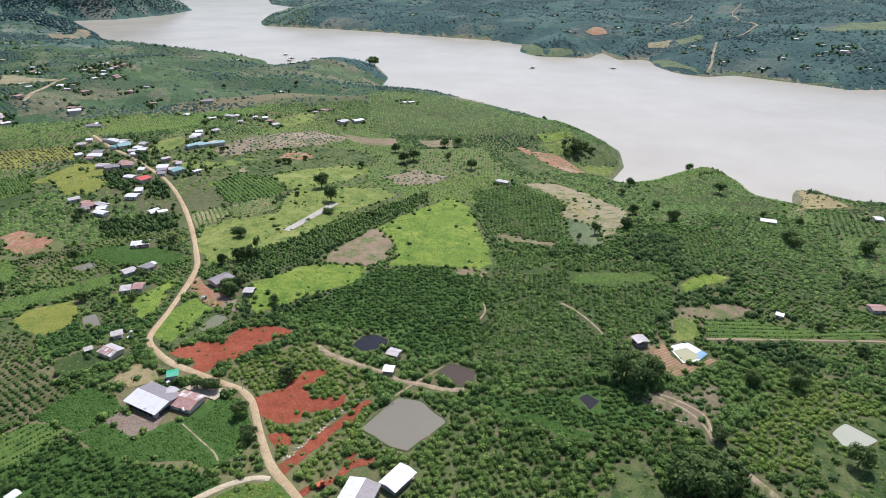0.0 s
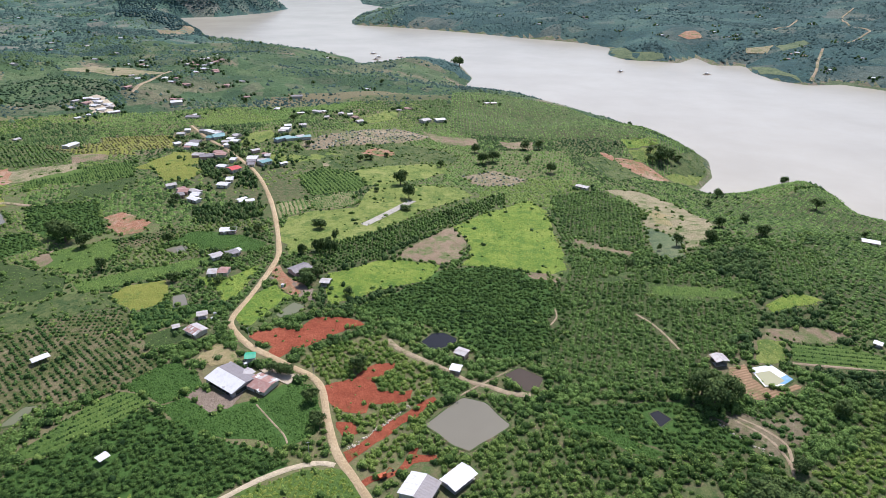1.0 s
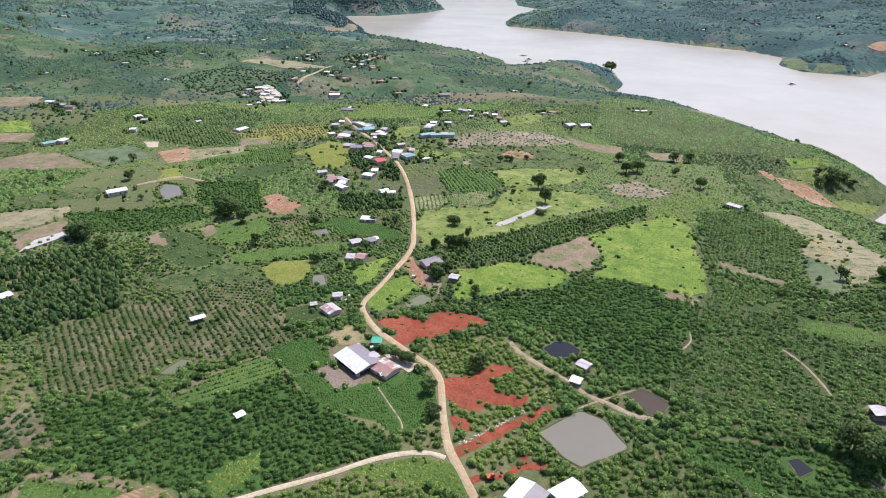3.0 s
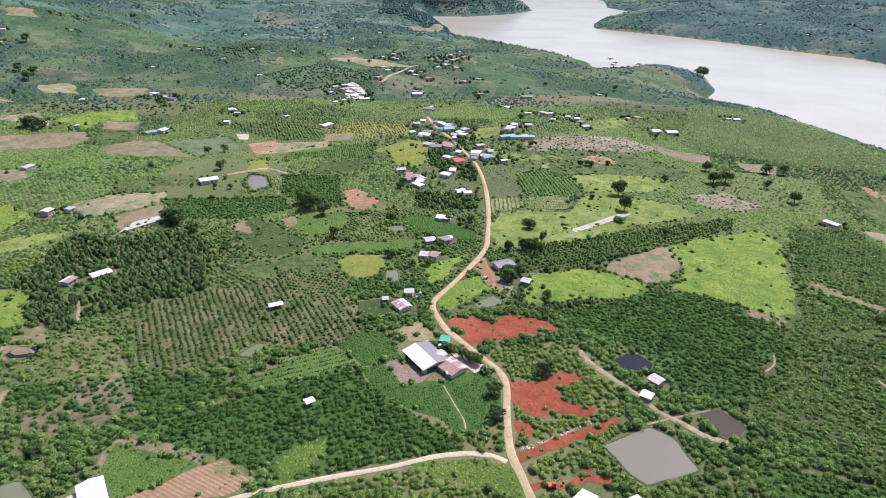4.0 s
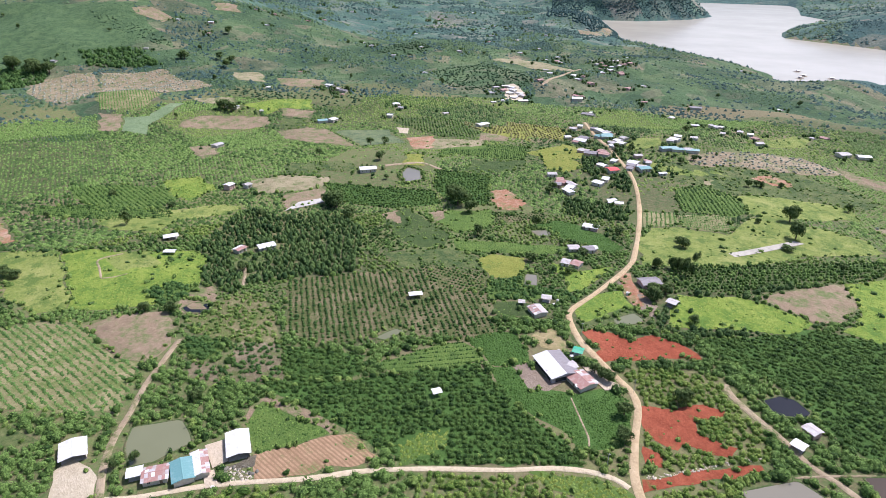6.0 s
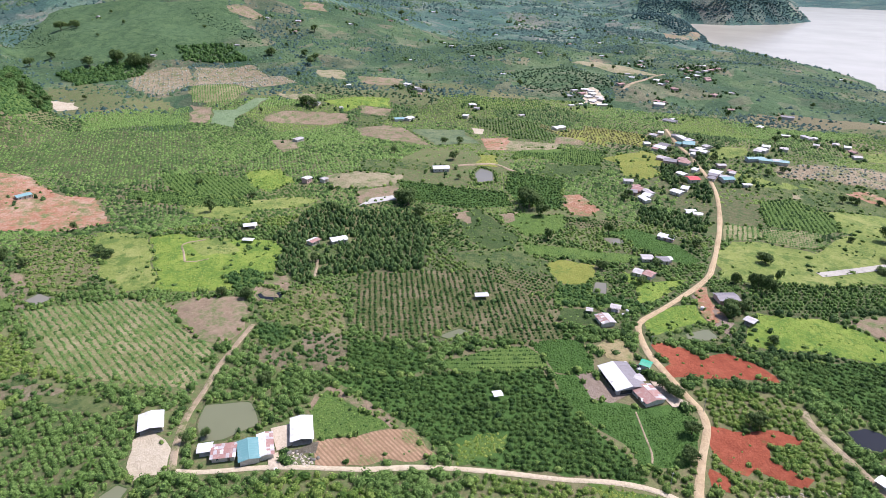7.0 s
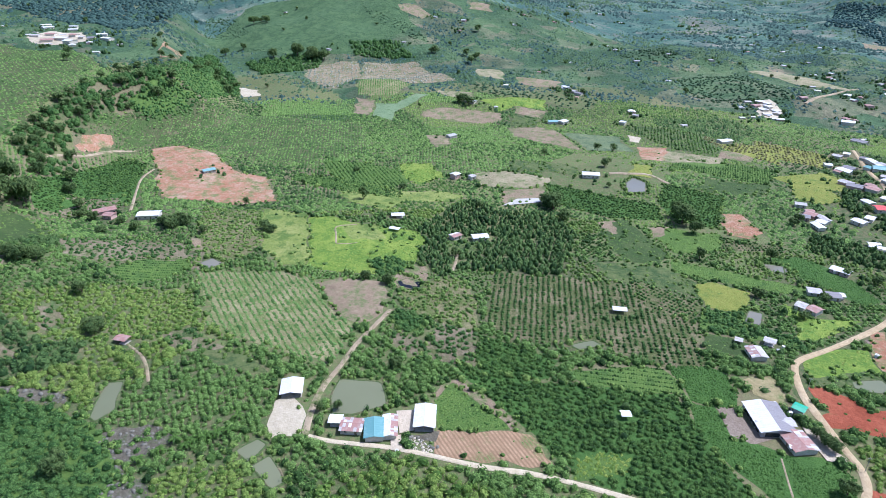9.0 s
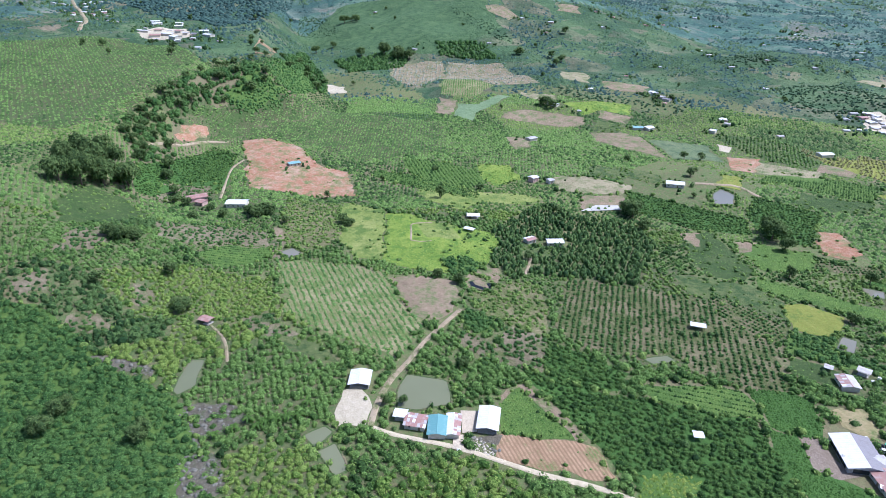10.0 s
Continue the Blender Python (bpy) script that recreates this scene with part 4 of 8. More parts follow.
plot("red", (-133.9, 248.4), (-125.3, 252.1), (-117.8, 254.6), (-108.5, 253.8), (-101.6, 266.6), (-89.4, 269.1), (-77.8, 268.8), (-74.9, 266.2), (-83.1, 256.4), (-94.5, 243.6), (-103.2, 235.4), (-110.4, 228.1), (-114.8, 230.4), (-113.8, 238.9), (-121.3, 240.3), (-127.6, 242.4))
plot("red", (-81.7, 213.5), (-73.0, 218.4), (-60.2, 231.8), (-53.3, 234.9), (-53.7, 229.0), (-59.8, 220.5), (-55.9, 213.4), (-47.1, 213.8), (-41.1, 217.1), (-40.2, 209.8), (-49.6, 205.0), (-56.9, 203.9), (-56.6, 198.3), (-67.0, 197.6), (-76.0, 205.9))
plot("red", (-68.4, 191.3), (-61.0, 190.9), (-59.1, 185.4), (-63.6, 181.9))
plot("pale_rows", (-364.0, 6.4), (-350.2, 31.0), (-338.6, 58.3), (-324.7, 71.6), (-291.8, 70.4), (-276.2, 71.0), (-264.5, 76.9), (-234.1, 55.1), (-250.1, 42.6), (-272.5, 23.6), (-294.2, 5.9), (-311.4, 11.0))
plot("scrubland", (-478.2, 25.4), (-456.6, 50.6), (-453.8, 64.8), (-385.5, 51.1), (-369.0, 36.0), (-381.5, 15.8), (-429.0, 16.0))
plot("hill_coffee", (-1039.6, -233.9), (-993.6, -147.0), (-927.8, -77.6), (-832.9, -44.3), (-699.7, -71.5), (-656.3, -95.9), (-595.4, -111.7), (-569.5, -146.2), (-602.4, -198.8), (-1001.5, -299.7))
plot("fallow_green", (-443.3, -125.3), (-482.8, -114.7), (-487.8, -93.7), (-451.5, -70.9), (-414.0, -86.2), (-404.7, -118.3))
plot("scrub", (-429.6, -66.6), (-427.4, -29.5), (-408.9, 2.3), (-384.4, 4.2), (-381.3, -19.4), (-382.7, -47.4), (-394.9, -61.6))
plot("tan_soil", (-318.5, 71.3), (-316.0, 83.1), (-308.3, 96.7), (-298.0, 107.6), (-282.9, 102.1), (-269.9, 94.1), (-263.4, 85.3), (-265.5, 77.3), (-277.2, 71.3), (-292.9, 70.8), (-308.3, 72.4))
plot("terraced_soil", (103.2, 252.5), (112.2, 257.5), (112.1, 246.6), (120.5, 238.7), (131.3, 243.9), (133.4, 242.5), (110.6, 230.1), (99.6, 233.8))
plot("scrub", (90.2, 216.7), (104.6, 220.8), (123.5, 226.1), (126.4, 216.1), (115.1, 202.6), (104.6, 196.5), (97.4, 205.2))
plot("hill_coffee", (192.4, 412.3), (246.0, 464.2), (271.6, 471.3), (313.3, 445.0), (225.4, 298.7), (201.0, 297.8), (184.2, 315.1), (173.4, 345.5))
plot("green_crop", (-177.8, 81.1), (-192.3, 89.3), (-199.3, 100.3), (-189.0, 104.0), (-163.5, 111.0), (-169.9, 95.4), (-174.8, 81.3))
plot("tan_soil", (-195.4, 88.7), (-199.9, 95.5), (-201.7, 103.9), (-192.5, 108.4), (-181.7, 112.8), (-163.9, 115.2), (-163.2, 110.8), (-179.9, 106.4), (-191.2, 103.6), (-199.0, 100.7), (-194.4, 91.4))
plot("terraced_soil", (-174.6, 80.0), (-169.3, 95.0), (-162.7, 111.0), (-157.8, 115.5), (-138.2, 115.6), (-142.5, 106.6), (-148.3, 98.7), (-157.2, 85.2), (-164.1, 74.9))
plot("fallow", (75.5, 528.2), (106.5, 537.3), (134.4, 506.5), (142.8, 437.3), (136.1, 412.4), (109.0, 370.7), (113.2, 403.3), (93.6, 432.9), (98.9, 490.1))
plot("straw", (100.5, 485.7), (122.1, 492.0), (125.5, 459.0), (115.6, 424.4), (96.1, 435.7))
plot("far_meadow", (94.4, 430.3), (113.4, 405.7), (106.9, 365.7), (95.5, 362.9), (88.8, 382.4))
plot("mid_coffee", (27.2, 491.1), (70.0, 522.5), (96.4, 480.5), (86.4, 385.1), (53.6, 395.3), (31.3, 419.6))
plot("bright_grass", (-45.7, 404.0), (-27.6, 433.6), (-6.9, 455.5), (9.9, 476.8), (22.1, 450.7), (30.2, 390.0), (35.7, 341.2), (24.7, 337.6), (7.6, 341.5), (-13.5, 343.2), (-31.8, 341.3), (-28.2, 368.1))
plot("clearing", (81.5, 656.2), (105.7, 647.8), (129.5, 646.7), (151.6, 618.8), (128.6, 603.3), (102.0, 615.4))
plot("bright_grass", (110.2, 691.7), (150.7, 712.0), (151.9, 695.1), (115.5, 671.7))
plot("meadow", (115.2, 669.1), (147.0, 687.3), (142.6, 654.5), (118.5, 645.3))
plot("meadow", (148.4, 632.7), (182.3, 668.6), (201.0, 672.8), (186.7, 643.4), (156.8, 616.0))
plot("hill_coffee", (177.8, 514.5), (231.8, 531.0), (345.1, 685.8), (306.9, 514.4), (268.3, 439.4), (225.1, 429.1), (145.7, 397.6))
plot("hill_coffee", (-108.6, 927.8), (-24.4, 944.1), (59.2, 912.4), (146.4, 725.4), (103.5, 687.1), (22.8, 686.3), (-77.7, 670.2))
PONDS = []


def pond_at(kind, *corners):
    PONDS.append((kind, list(corners)))
    q = np.array(corners)
    POND_BEDS.append((float(height(q[:, 0], q[:, 1]).mean()), list(corners)))


pond_at("grey", (-31.9, 194.7), (-18, 214.6), (-8.6, 212.1), (3.6, 200.2), (-11.9, 182.8), (-19.1, 185.3))
pond_at("dark", (-43.1, 254.8), (-39.7, 263.5), (-34.1, 264.8), (-25.7, 260.4), (-26, 254.3), (-35.7, 248.7))
pond_at("brown", (-0.6, 233.3), (6.1, 240.1), (17, 233.6), (15.4, 226.3), (9.6, 222.6))
pond_at("dark", (61.3, 215.5), (65.8, 217.8), (70.5, 213.3), (64.7, 207.2))
pond_at("lined", (112.8, 253.3), (123.7, 257.8), (130.2, 247.4), (123.5, 241.9), (115.7, 240.3))
pond_at("pale", (160.4, 194.6), (169.9, 201), (176.9, 190.8), (168.8, 185.6), (160.7, 187.2))
pond_at("green", (-124, 266.8), (-118.3, 280.1), (-110.9, 276.9), (-113.5, 270.3), (-120.8, 263.8))
pond_at("grey", (-225.8, 335.5), (-218.5, 343.2), (-212, 335.2), (-217.8, 328.6))
pond_at("grey", (-188.6, 278), (-183, 281.4), (-175.6, 270), (-181.5, 266.1))
pond_at("green", (-242.4, -44.4), (-264.2, -39.3), (-262.2, -32.6), (-243.6, -35.4), (-238.7, -42.6))
pond_at("green", (-197.1, 7.2), (-200.4, 15.7), (-195.9, 18), (-189.5, 10.7))
pond_at("green", (-186.2, 11.2), (-189.5, 17.8), (-174.1, 20.7), (-172.7, 15.7))
pond_at("grey", (-377.7, 352.9), (-387.4, 368.2), (-373.1, 369.6), (-355.7, 353.7), (-360.8, 340.9))
pond_at("grey", (-372.8, 11.9), (-376.6, 20.2), (-365.5, 24.5), (-362.2, 15.4))
pond_at("green", (-202.7, 168.5), (-201.3, 180.8), (-195.9, 182.7), (-196.8, 171.2))
pond_at("grey", (-226.3, 334.8), (-220.3, 342.8), (-211.8, 341.3), (-215.5, 330.6))
pond_at("dark", (-297.7, 114.2), (-299.6, 120.8), (-291.4, 125.6), (-286.5, 124.0), (-286.7, 117.8), (-292.6, 113.4))
pond_at("green", (-203.5, 46.7), (-212.4, 49.3), (-224.3, 56.2), (-214.1, 73.1), (-198.0, 69.2), (-198.6, 59.2), (-198.7, 54.5))
ROADS = []


def road_along(kind, width, *points):
    ROADS.append((kind, width, list(points)))


road_along("main_road", 3.0, (-45.1, 153.4), (-54.5, 164.1), (-63.8, 175.2), (-73.2, 194.2), (-80.6, 210.7), (-88, 218.8), (-96, 222.6), (-112.1, 230.3), (-126.9, 238.1), (-141.1, 251.4), (-145.4, 261.4), (-145.6, 284.8), (-148.2, 329.3), (-156.5, 354.8), (-180.8, 408.5), (-204.6, 451.8), (-231, 489.4), (-265.8, 525.9), (-287.8, 551.7), (-314.6, 577.7), (-363.2, 630))
road_along("lane", 2.2, (-61.9, 167.9), (-68.3, 168.1), (-77.3, 164.4), (-87.7, 156.6), (-99.9, 143.7), (-115.6, 129.3), (-129, 116.2), (-139.6, 104.3), (-150.5, 89.2), (-166.8, 70.8), (-175.6, 59.7), (-187.2, 42), (-194, 34.2))
road_along("farm_track", 2.5, (-195, 33.2), (-207.9, 39.1), (-221.6, 47.9), (-233.6, 59.6), (-246.9, 71.8), (-260.9, 87.7), (-270.3, 98.9))
road_along("farm_track", 2.8, (-59.9, 253.8), (-54.4, 247.7), (-40.7, 240), (-31.6, 235.6), (-24.1, 231.1), (-17.3, 226.6), (-6.8, 223.9), (2.5, 220.7), (11.3, 221.1))
road_along("footpath", 1.2, (110.2, 189.5), (112.4, 198.5), (112.5, 205.5), (106.7, 212.9), (97.6, 219.1))
road_along("farm_track", 2.6, (113.7, 178.5), (117.2, 170.8), (123, 159.1))
road_along("footpath", 1.3, (-256.8, -22), (-271.3, -22.5), (-282.6, -25.1), (-293, -30.2))
road_along("footpath", 2, (-490.5, -26.4), (-534, -20.9), (-561.3, -15.7), (-580.9, -5.4))
road_along("footpath", 1.3, (-364.4, 96.4), (-378.4, 100.6), (-390.5, 104.7), (-388, 118.6))
road_along("footpath", 1, (-364.4, 96.4), (-360.6, 102.4), (-359.3, 109.5))
road_along("footpath", 1, (-19.7, 215.5), (-9.3, 226.9), (2.3, 238.4))
road_along("footpath", 1.2, (66.3, 292.3), (72.9, 284.2), (78.4, 274.2), (83.1, 262.7))
road_along("footpath", 1, (24.1, 297.4), (24.8, 288.7), (21.5, 280.4))
road_along("farm_track", 2.5, (-578.3, -86.6), (-606, -74), (-641.2, -41.9), (-650.6, -18.4))
road_along("farm_track", 4.3, (-511.7, 757.2), (-537.1, 848.1), (-555.6, 930.3))
road_along("farm_track", 4.9, (544.9, 1294.1), (573.6, 1349.7), (600.2, 1415.6), (653.9, 1535))
road_along("farm_track", 4.3, (710.6, 1556), (775.6, 1629.5), (824.9, 1713.6), (842.6, 1868.3), (896.4, 2031.7), (966.1, 2135.3))
road_along("farm_track", 5.1, (626.1, 1772.6), (700.9, 1875), (758.8, 1991.4))
road_along("footpath", 0.8, (-105.1, 196.5), (-96.4, 188.9), (-87, 180.8), (-83.8, 176.2))
road_along("farm_track", 3.6, (-403.2, 355.4), (-387.4, 382.5), (-367.9, 385.3), (-361.9, 385.4))
road_along("footpath", 1.6, (-322.0, 165.4), (-309.1, 157.9), (-297.6, 149.7))
road_along("footpath", 1.6, (134.7, 260.6), (179.6, 263.4), (228.4, 263.4))
road_along("footpath", 1.2, (93.2, 219.5), (106.3, 207.9), (110.4, 195.7), (109.4, 186.3))
road_along("farm_track", 6, (-1602.4, -322.2), (-1453.1, -282.5), (-1312.2, -249.3), (-1098.1, -221.2))
HOUSES = []


def house_at(kind, roof, wall, ridge_a, ridge_b, width, wall_height):
    HOUSES.append((kind, roof, wall, ridge_a, ridge_b, width, wall_height))


house_at("barn", "white_metal|grey_metal", "tin", (-129.9, 213.6), (-113.8, 205.3), 13.8, 2.7)
house_at("house", "rust|patched", "plaster", (-112.2, 210.4), (-102.4, 206.9), 9.4, 2.3)
house_at("shelter", "green_metal", "open", (-122.4, 225.8), (-118.5, 227.1), 4.2, 2.6)
house_at("house", "white_metal|grey_metal", "plaster", (-26.5, 164.4), (-29.6, 154.6), 11.2, 2.8)
house_at("shelter", "white_metal", "open", (-18.1, 162.4), (-11.5, 171.2), 7, 2.5)
house_at("shelter", "white_metal", "open", (-188.5, 83.4), (-176.8, 77.4), 8, 2.7)
house_at("shelter", "white_metal", "open", (-229.8, 36.7), (-220.3, 33.5), 8.7, 2.5)
house_at("house", "blue_metal", "plaster", (-189.9, 60.9), (-179.9, 57.1), 7, 2.6)
house_at("house", "patched", "plaster", (-192.7, 48), (-188.6, 55.2), 7, 2.4)
house_at("house", "white_metal|patched", "plaster", (-189.2, 67.6), (-178.2, 63.1), 5.2, 2.5)
house_at("shelter", "white_metal", "open", (-197.6, 44.5), (-195.5, 48.6), 4.2, 2.6)
house_at("house", "tin", "pink", (-24.4, 246.6), (-19.6, 244.6), 4.9, 3)
house_at("shelter", "white_metal", "open", (-25.4, 233.4), (-21.3, 232.7), 4.2, 2.4)
house_at("shelter", "tin", "open", (98.7, 258.2), (100.2, 252.9), 5.8, 2.8)
house_at("shelter", "tin", "open", (-163.1, 257.7), (-159.1, 260), 3.8, 2.6)
house_at("house", "patched|tin", "plaster", (-160.7, 245.9), (-153, 242), 7, 2.6)
house_at("shelter", "tin", "open", (-169.7, 245), (-167.5, 246.6), 2.8, 2.1)
house_at("house", "grey_metal", "pink", (-131.4, 312), (-124.6, 320.9), 8.4, 2.5)
house_at("shelter", "tin", "open", (-109.9, 302.5), (-105.1, 302.5), 4.9, 2.8)
house_at("house", "white_metal", "pink", (-202.4, 365.7), (-192.6, 368.6), 6.2, 2.6)
house_at("house", "tin", "plaster", (-189.4, 325.7), (-184.9, 330.6), 6.2, 2.6)
house_at("house", "grey_metal", "plaster", (-181.1, 330.6), (-176.9, 335.8), 6.2, 2.6)
house_at("house", "tin", "plaster", (-181.2, 305.7), (-176.9, 307.1), 6.2, 2.6)
house_at("house", "rust", "plaster", (-175.4, 308.6), (-170.1, 309.1), 6.8, 2.6)
house_at("house", "tin", "plaster", (-286.4, 443.1), (-281, 448.1), 5.8, 2.6)
house_at("house", "grey_metal", "pink", (-267.8, 422.1), (-261.9, 426.2), 6.8, 2.8)
house_at("house", "white_metal", "plaster", (-253.8, 419.9), (-244.3, 415.9), 5.2, 2.5)
house_at("house", "white_metal", "plaster", (-244.6, 450.8), (-236.2, 450.7), 7.2, 2.6)
house_at("house", "red_metal", "plaster", (-249.5, 481.4), (-244.8, 488.9), 9.4, 3)
house_at("house", "white_metal", "plaster", (-264.5, 492), (-256.4, 490.2), 6.2, 2.6)
house_at("shelter", "white_metal", "open", (-213.4, 420.5), (-203.9, 425.6), 4.2, 2.3)
house_at("house", "grey_metal", "pink", (-243.3, 505.6), (-236.6, 507.4), 7.2, 2.6)
house_at("house", "blue_metal", "plaster", (-230.4, 502.1), (-225.3, 510.8), 8.4, 2.8)
house_at("house", "grey_metal", "pink", (-295.4, 518.8), (-284.8, 523), 9.4, 3)
house_at("house", "rust", "plaster", (-280.9, 522.3), (-272, 523.7), 7.2, 2.8)
house_at("house", "white_metal", "plaster", (-331.2, 561.1), (-318.1, 560.4), 9.4, 3)
house_at("house", "teal_metal", "plaster", (-313.6, 581.2), (-304.8, 587.5), 9.4, 2.5)
house_at("house", "tin", "plaster", (-294.2, 562.2), (-287.8, 563.5), 6.2, 2.6)
house_at("house", "white_metal", "plaster", (-284.5, 562.6), (-277.1, 562.7), 7.2, 2.6)
house_at("house", "white_metal", "plaster", (-243.3, 592.3), (-234.9, 591.9), 8.4, 3)
house_at("shed", "teal_metal", "tin", (-238.4, 560.9), (-229.2, 573.6), 6.2, 2.6)
house_at("house", "tin", "plaster", (-221.1, 573.5), (-216, 578.3), 6.2, 2.6)
house_at("house", "white_metal", "plaster", (-454.9, 748.2), (-443.7, 755.9), 12.5, 3.5)
house_at("house", "grey_metal", "plaster", (-392.9, 674.5), (-378, 676), 9.4, 2.5)
house_at("house", "tin", "plaster", (-117.2, 701.8), (-110.6, 710.4), 9.4, 2.5)
house_at("house", "white_metal", "plaster", (-101.9, 707), (-92.2, 713.1), 8.4, 2.5)
house_at("house", "grey_metal", "plaster", (-331.2, 852), (-316.7, 857.2), 9.4, 2.5)
house_at("house", "white_metal", "pink", (252.2, 447), (262.2, 443.3), 6.2, 2.5)
house_at("house", "white_metal", "plaster", (361.9, 474), (367.9, 472.8), 7.2, 2.6)
house_at("house", "rust", "plaster", (239.4, 294.6), (247.2, 294.5), 5.8, 2.5)
house_at("shelter", "white_metal", "open", (183, 286.1), (185.5, 284.3), 3.2, 1.9)
house_at("house", "tin", "plaster", (50.9, 526.1), (60, 520.7), 5.2, 2.3)
house_at("shelter", "rust", "open", (-297.5, -34.1), (-293.6, -29.6), 4.1, 2.4)
house_at("house", "rust|white_metal", "plaster", (-341.6, 170.7), (-343.2, 177.3), 5.2, 2.6)
house_at("house", "white_metal", "plaster", (-335.5, 183.7), (-332.8, 193.7), 6.2, 2.8)
house_at("shelter", "white_metal", "open", (-392.1, 147), (-389.2, 154.9), 5.2, 2.3)
house_at("shelter", "white_metal", "open", (-370.6, 137.6), (-365.8, 142.1), 3.2, 2.1)
house_at("house", "white_metal", "pink", (-454.6, 227.5), (-456.6, 233.4), 6.2, 4)
house_at("house", "tin", "plaster", (-445.1, 239), (-445.9, 243.7), 5.2, 3)
house_at("house", "white_metal", "plaster", (-408.3, 330.5), (-400.6, 342.1), 8.4, 3)
house_at("house", "teal_metal", "plaster", (-580.9, 412.2), (-576.5, 421.7), 8.4, 3)
house_at("house", "white_metal", "plaster", (-571.9, 422.5), (-575.2, 432.1), 8.4, 3)
house_at("house", "tin", "plaster", (-571.2, 279.1), (-573.8, 288.4), 7.2, 2.8)
house_at("house", "white_metal", "plaster", (-448.8, 539.7), (-447.3, 553.6), 8.4, 3.5)
house_at("house", "white_metal", "plaster", (-538.5, 481.5), (-533.5, 484.6), 7.2, 3)
house_at("shelter", "white_metal", "open", (-218.8, 208.2), (-215, 213.6), 3.2, 2.4)
house_at("shelter", "white_metal", "open", (-149.9, 156), (-148.5, 158.8), 2.8, 2.4)
house_at("house", "rust", "plaster", (-1009.1, -114.3), (-1007.2, -99.3), 11.5, 2.5)
house_at("house", "white_metal", "plaster", (-981.5, -82.5), (-969.6, -73.8), 11.5, 3.9)
house_at("house", "white_metal", "plaster", (-1126.9, -122.1), (-1133.9, -108.9), 10.4, 2.5)
house_at("house", "white_metal", "plaster", (-1104, -87), (-1104.2, -74.5), 8.4, 2.5)
house_at("house", "grey_metal", "plaster", (-988, -57.4), (-986.9, -48.6), 9.4, 2.5)
house_at("house", "white_metal", "plaster", (-987, -39), (-975.6, -29), 9.4, 2.5)
house_at("house", "white_metal", "plaster", (-525.3, 702.4), (-526.1, 709.8), 8.4, 3)
house_at("house", "white_metal", "plaster", (834.9, 1342.3), (848.1, 1334.9), 9.4, 3)
house_at("house", "tin", "plaster", (-361.0, 596.5), (-353.6, 597.9), 7, 2.5)
house_at("house", "white_metal", "plaster", (-358.9, 608.4), (-354.3, 610.9), 7, 2.5)
house_at("house", "grey_metal", "plaster", (-340.7, 608.1), (-334.6, 607.6), 7, 2.5)
house_at("house", "tin", "pink", (-319.5, 598.6), (-311.7, 597.1), 7, 2.5)
house_at("house", "white_metal", "plaster", (-291.7, 570.9), (-285.0, 569.3), 7, 2.5)
house_at("house", "rust", "plaster", (-330.9, 556.2), (-324.5, 556.1), 7, 2.5)
house_at("house", "white_metal", "plaster", (-348.1, 565.3), (-344.4, 569.9), 7, 2.5)
house_at("house", "blue_metal", "plaster", (-320.3, 583.2), (-313.3, 581.9), 7, 2.5)
house_at("house", "white_metal", "plaster", (-246.3, 513.4), (-237.7, 514.9), 9, 2.5)
house_at("house", "tin", "plaster", (-234.4, 507.3), (-227.8, 510.1), 8, 2.5)
house_at("house", "grey_metal", "plaster", (-239.7, 498.5), (-234.7, 500.0), 7, 2.5)
house_at("house", "tin", "plaster", (-233.2, 522.3), (-229.1, 523.3), 7, 2.5)
house_at("house", "tin", "pink", (-306.9, 527.3), (-296.9, 528.2), 8, 2.5)
house_at("house", "rust", "plaster", (-287.6, 532.7), (-281.5, 532.0), 7, 2.5)
house_at("house", "white_metal", "plaster", (-260.6, 509.1), (-256.0, 509.4), 7, 2.5)
house_at("house", "white_metal", "plaster", (-242.7, 461.8), (-237.9, 463.3), 8, 2.5)
house_at("house", "rust", "pink", (-269.3, 432.8), (-262.0, 434.0), 8, 2.5)
house_at("house", "white_metal", "plaster", (-255.5, 426.3), (-249.4, 427.3), 7, 2.5)
house_at("house", "white_metal", "plaster", (-699.1, 373.0), (-692.1, 376.5), 7, 2.5)
house_at("house", "tin", "plaster", (-706.8, 369.1), (-699.6, 372.6), 7, 2.5)
house_at("house", "white_metal", "plaster", (-722.2, 532.8), (-709.1, 533.1), 7, 2.5)
house_at("house", "tin", "plaster", (-691.3, 522.9), (-681.6, 525.3), 7, 2.5)
house_at("house", "grey_metal", "plaster", (-677.2, 521.7), (-668.4, 524.8), 7, 2.5)
house_at("house", "white_metal", "plaster", (-245.0, 604.7), (-238.9, 606.5), 7, 2.5)
house_at("house", "tin", "plaster", (-231.4, 611.0), (-226.0, 614.5), 7, 2.5)
house_at("house", "teal_metal", "plaster", (-230.6, 568.0), (-209.6, 579.7), 7, 2.5)
house_at("house", "tin", "plaster", (-244.2, 586.4), (-238.1, 587.9), 7, 2.5)
house_at("house", "white_metal", "plaster", (-286.6, 553.5), (-280.8, 552.3), 7, 2.5)
house_at("house", "tin", "plaster", (-290.1, 580.8), (-284.0, 579.0), 7, 2.5)
house_at("house", "grey_metal", "plaster", (-333.0, 572.0), (-323.3, 572.2), 9, 2.5)
house_at("house", "tin", "plaster", (-189.5, 681.4), (-184.1, 686.1), 7, 2.5)
house_at("house", "white_metal", "plaster", (-208.0, 710.4), (-202.8, 712.4), 7, 2.5)
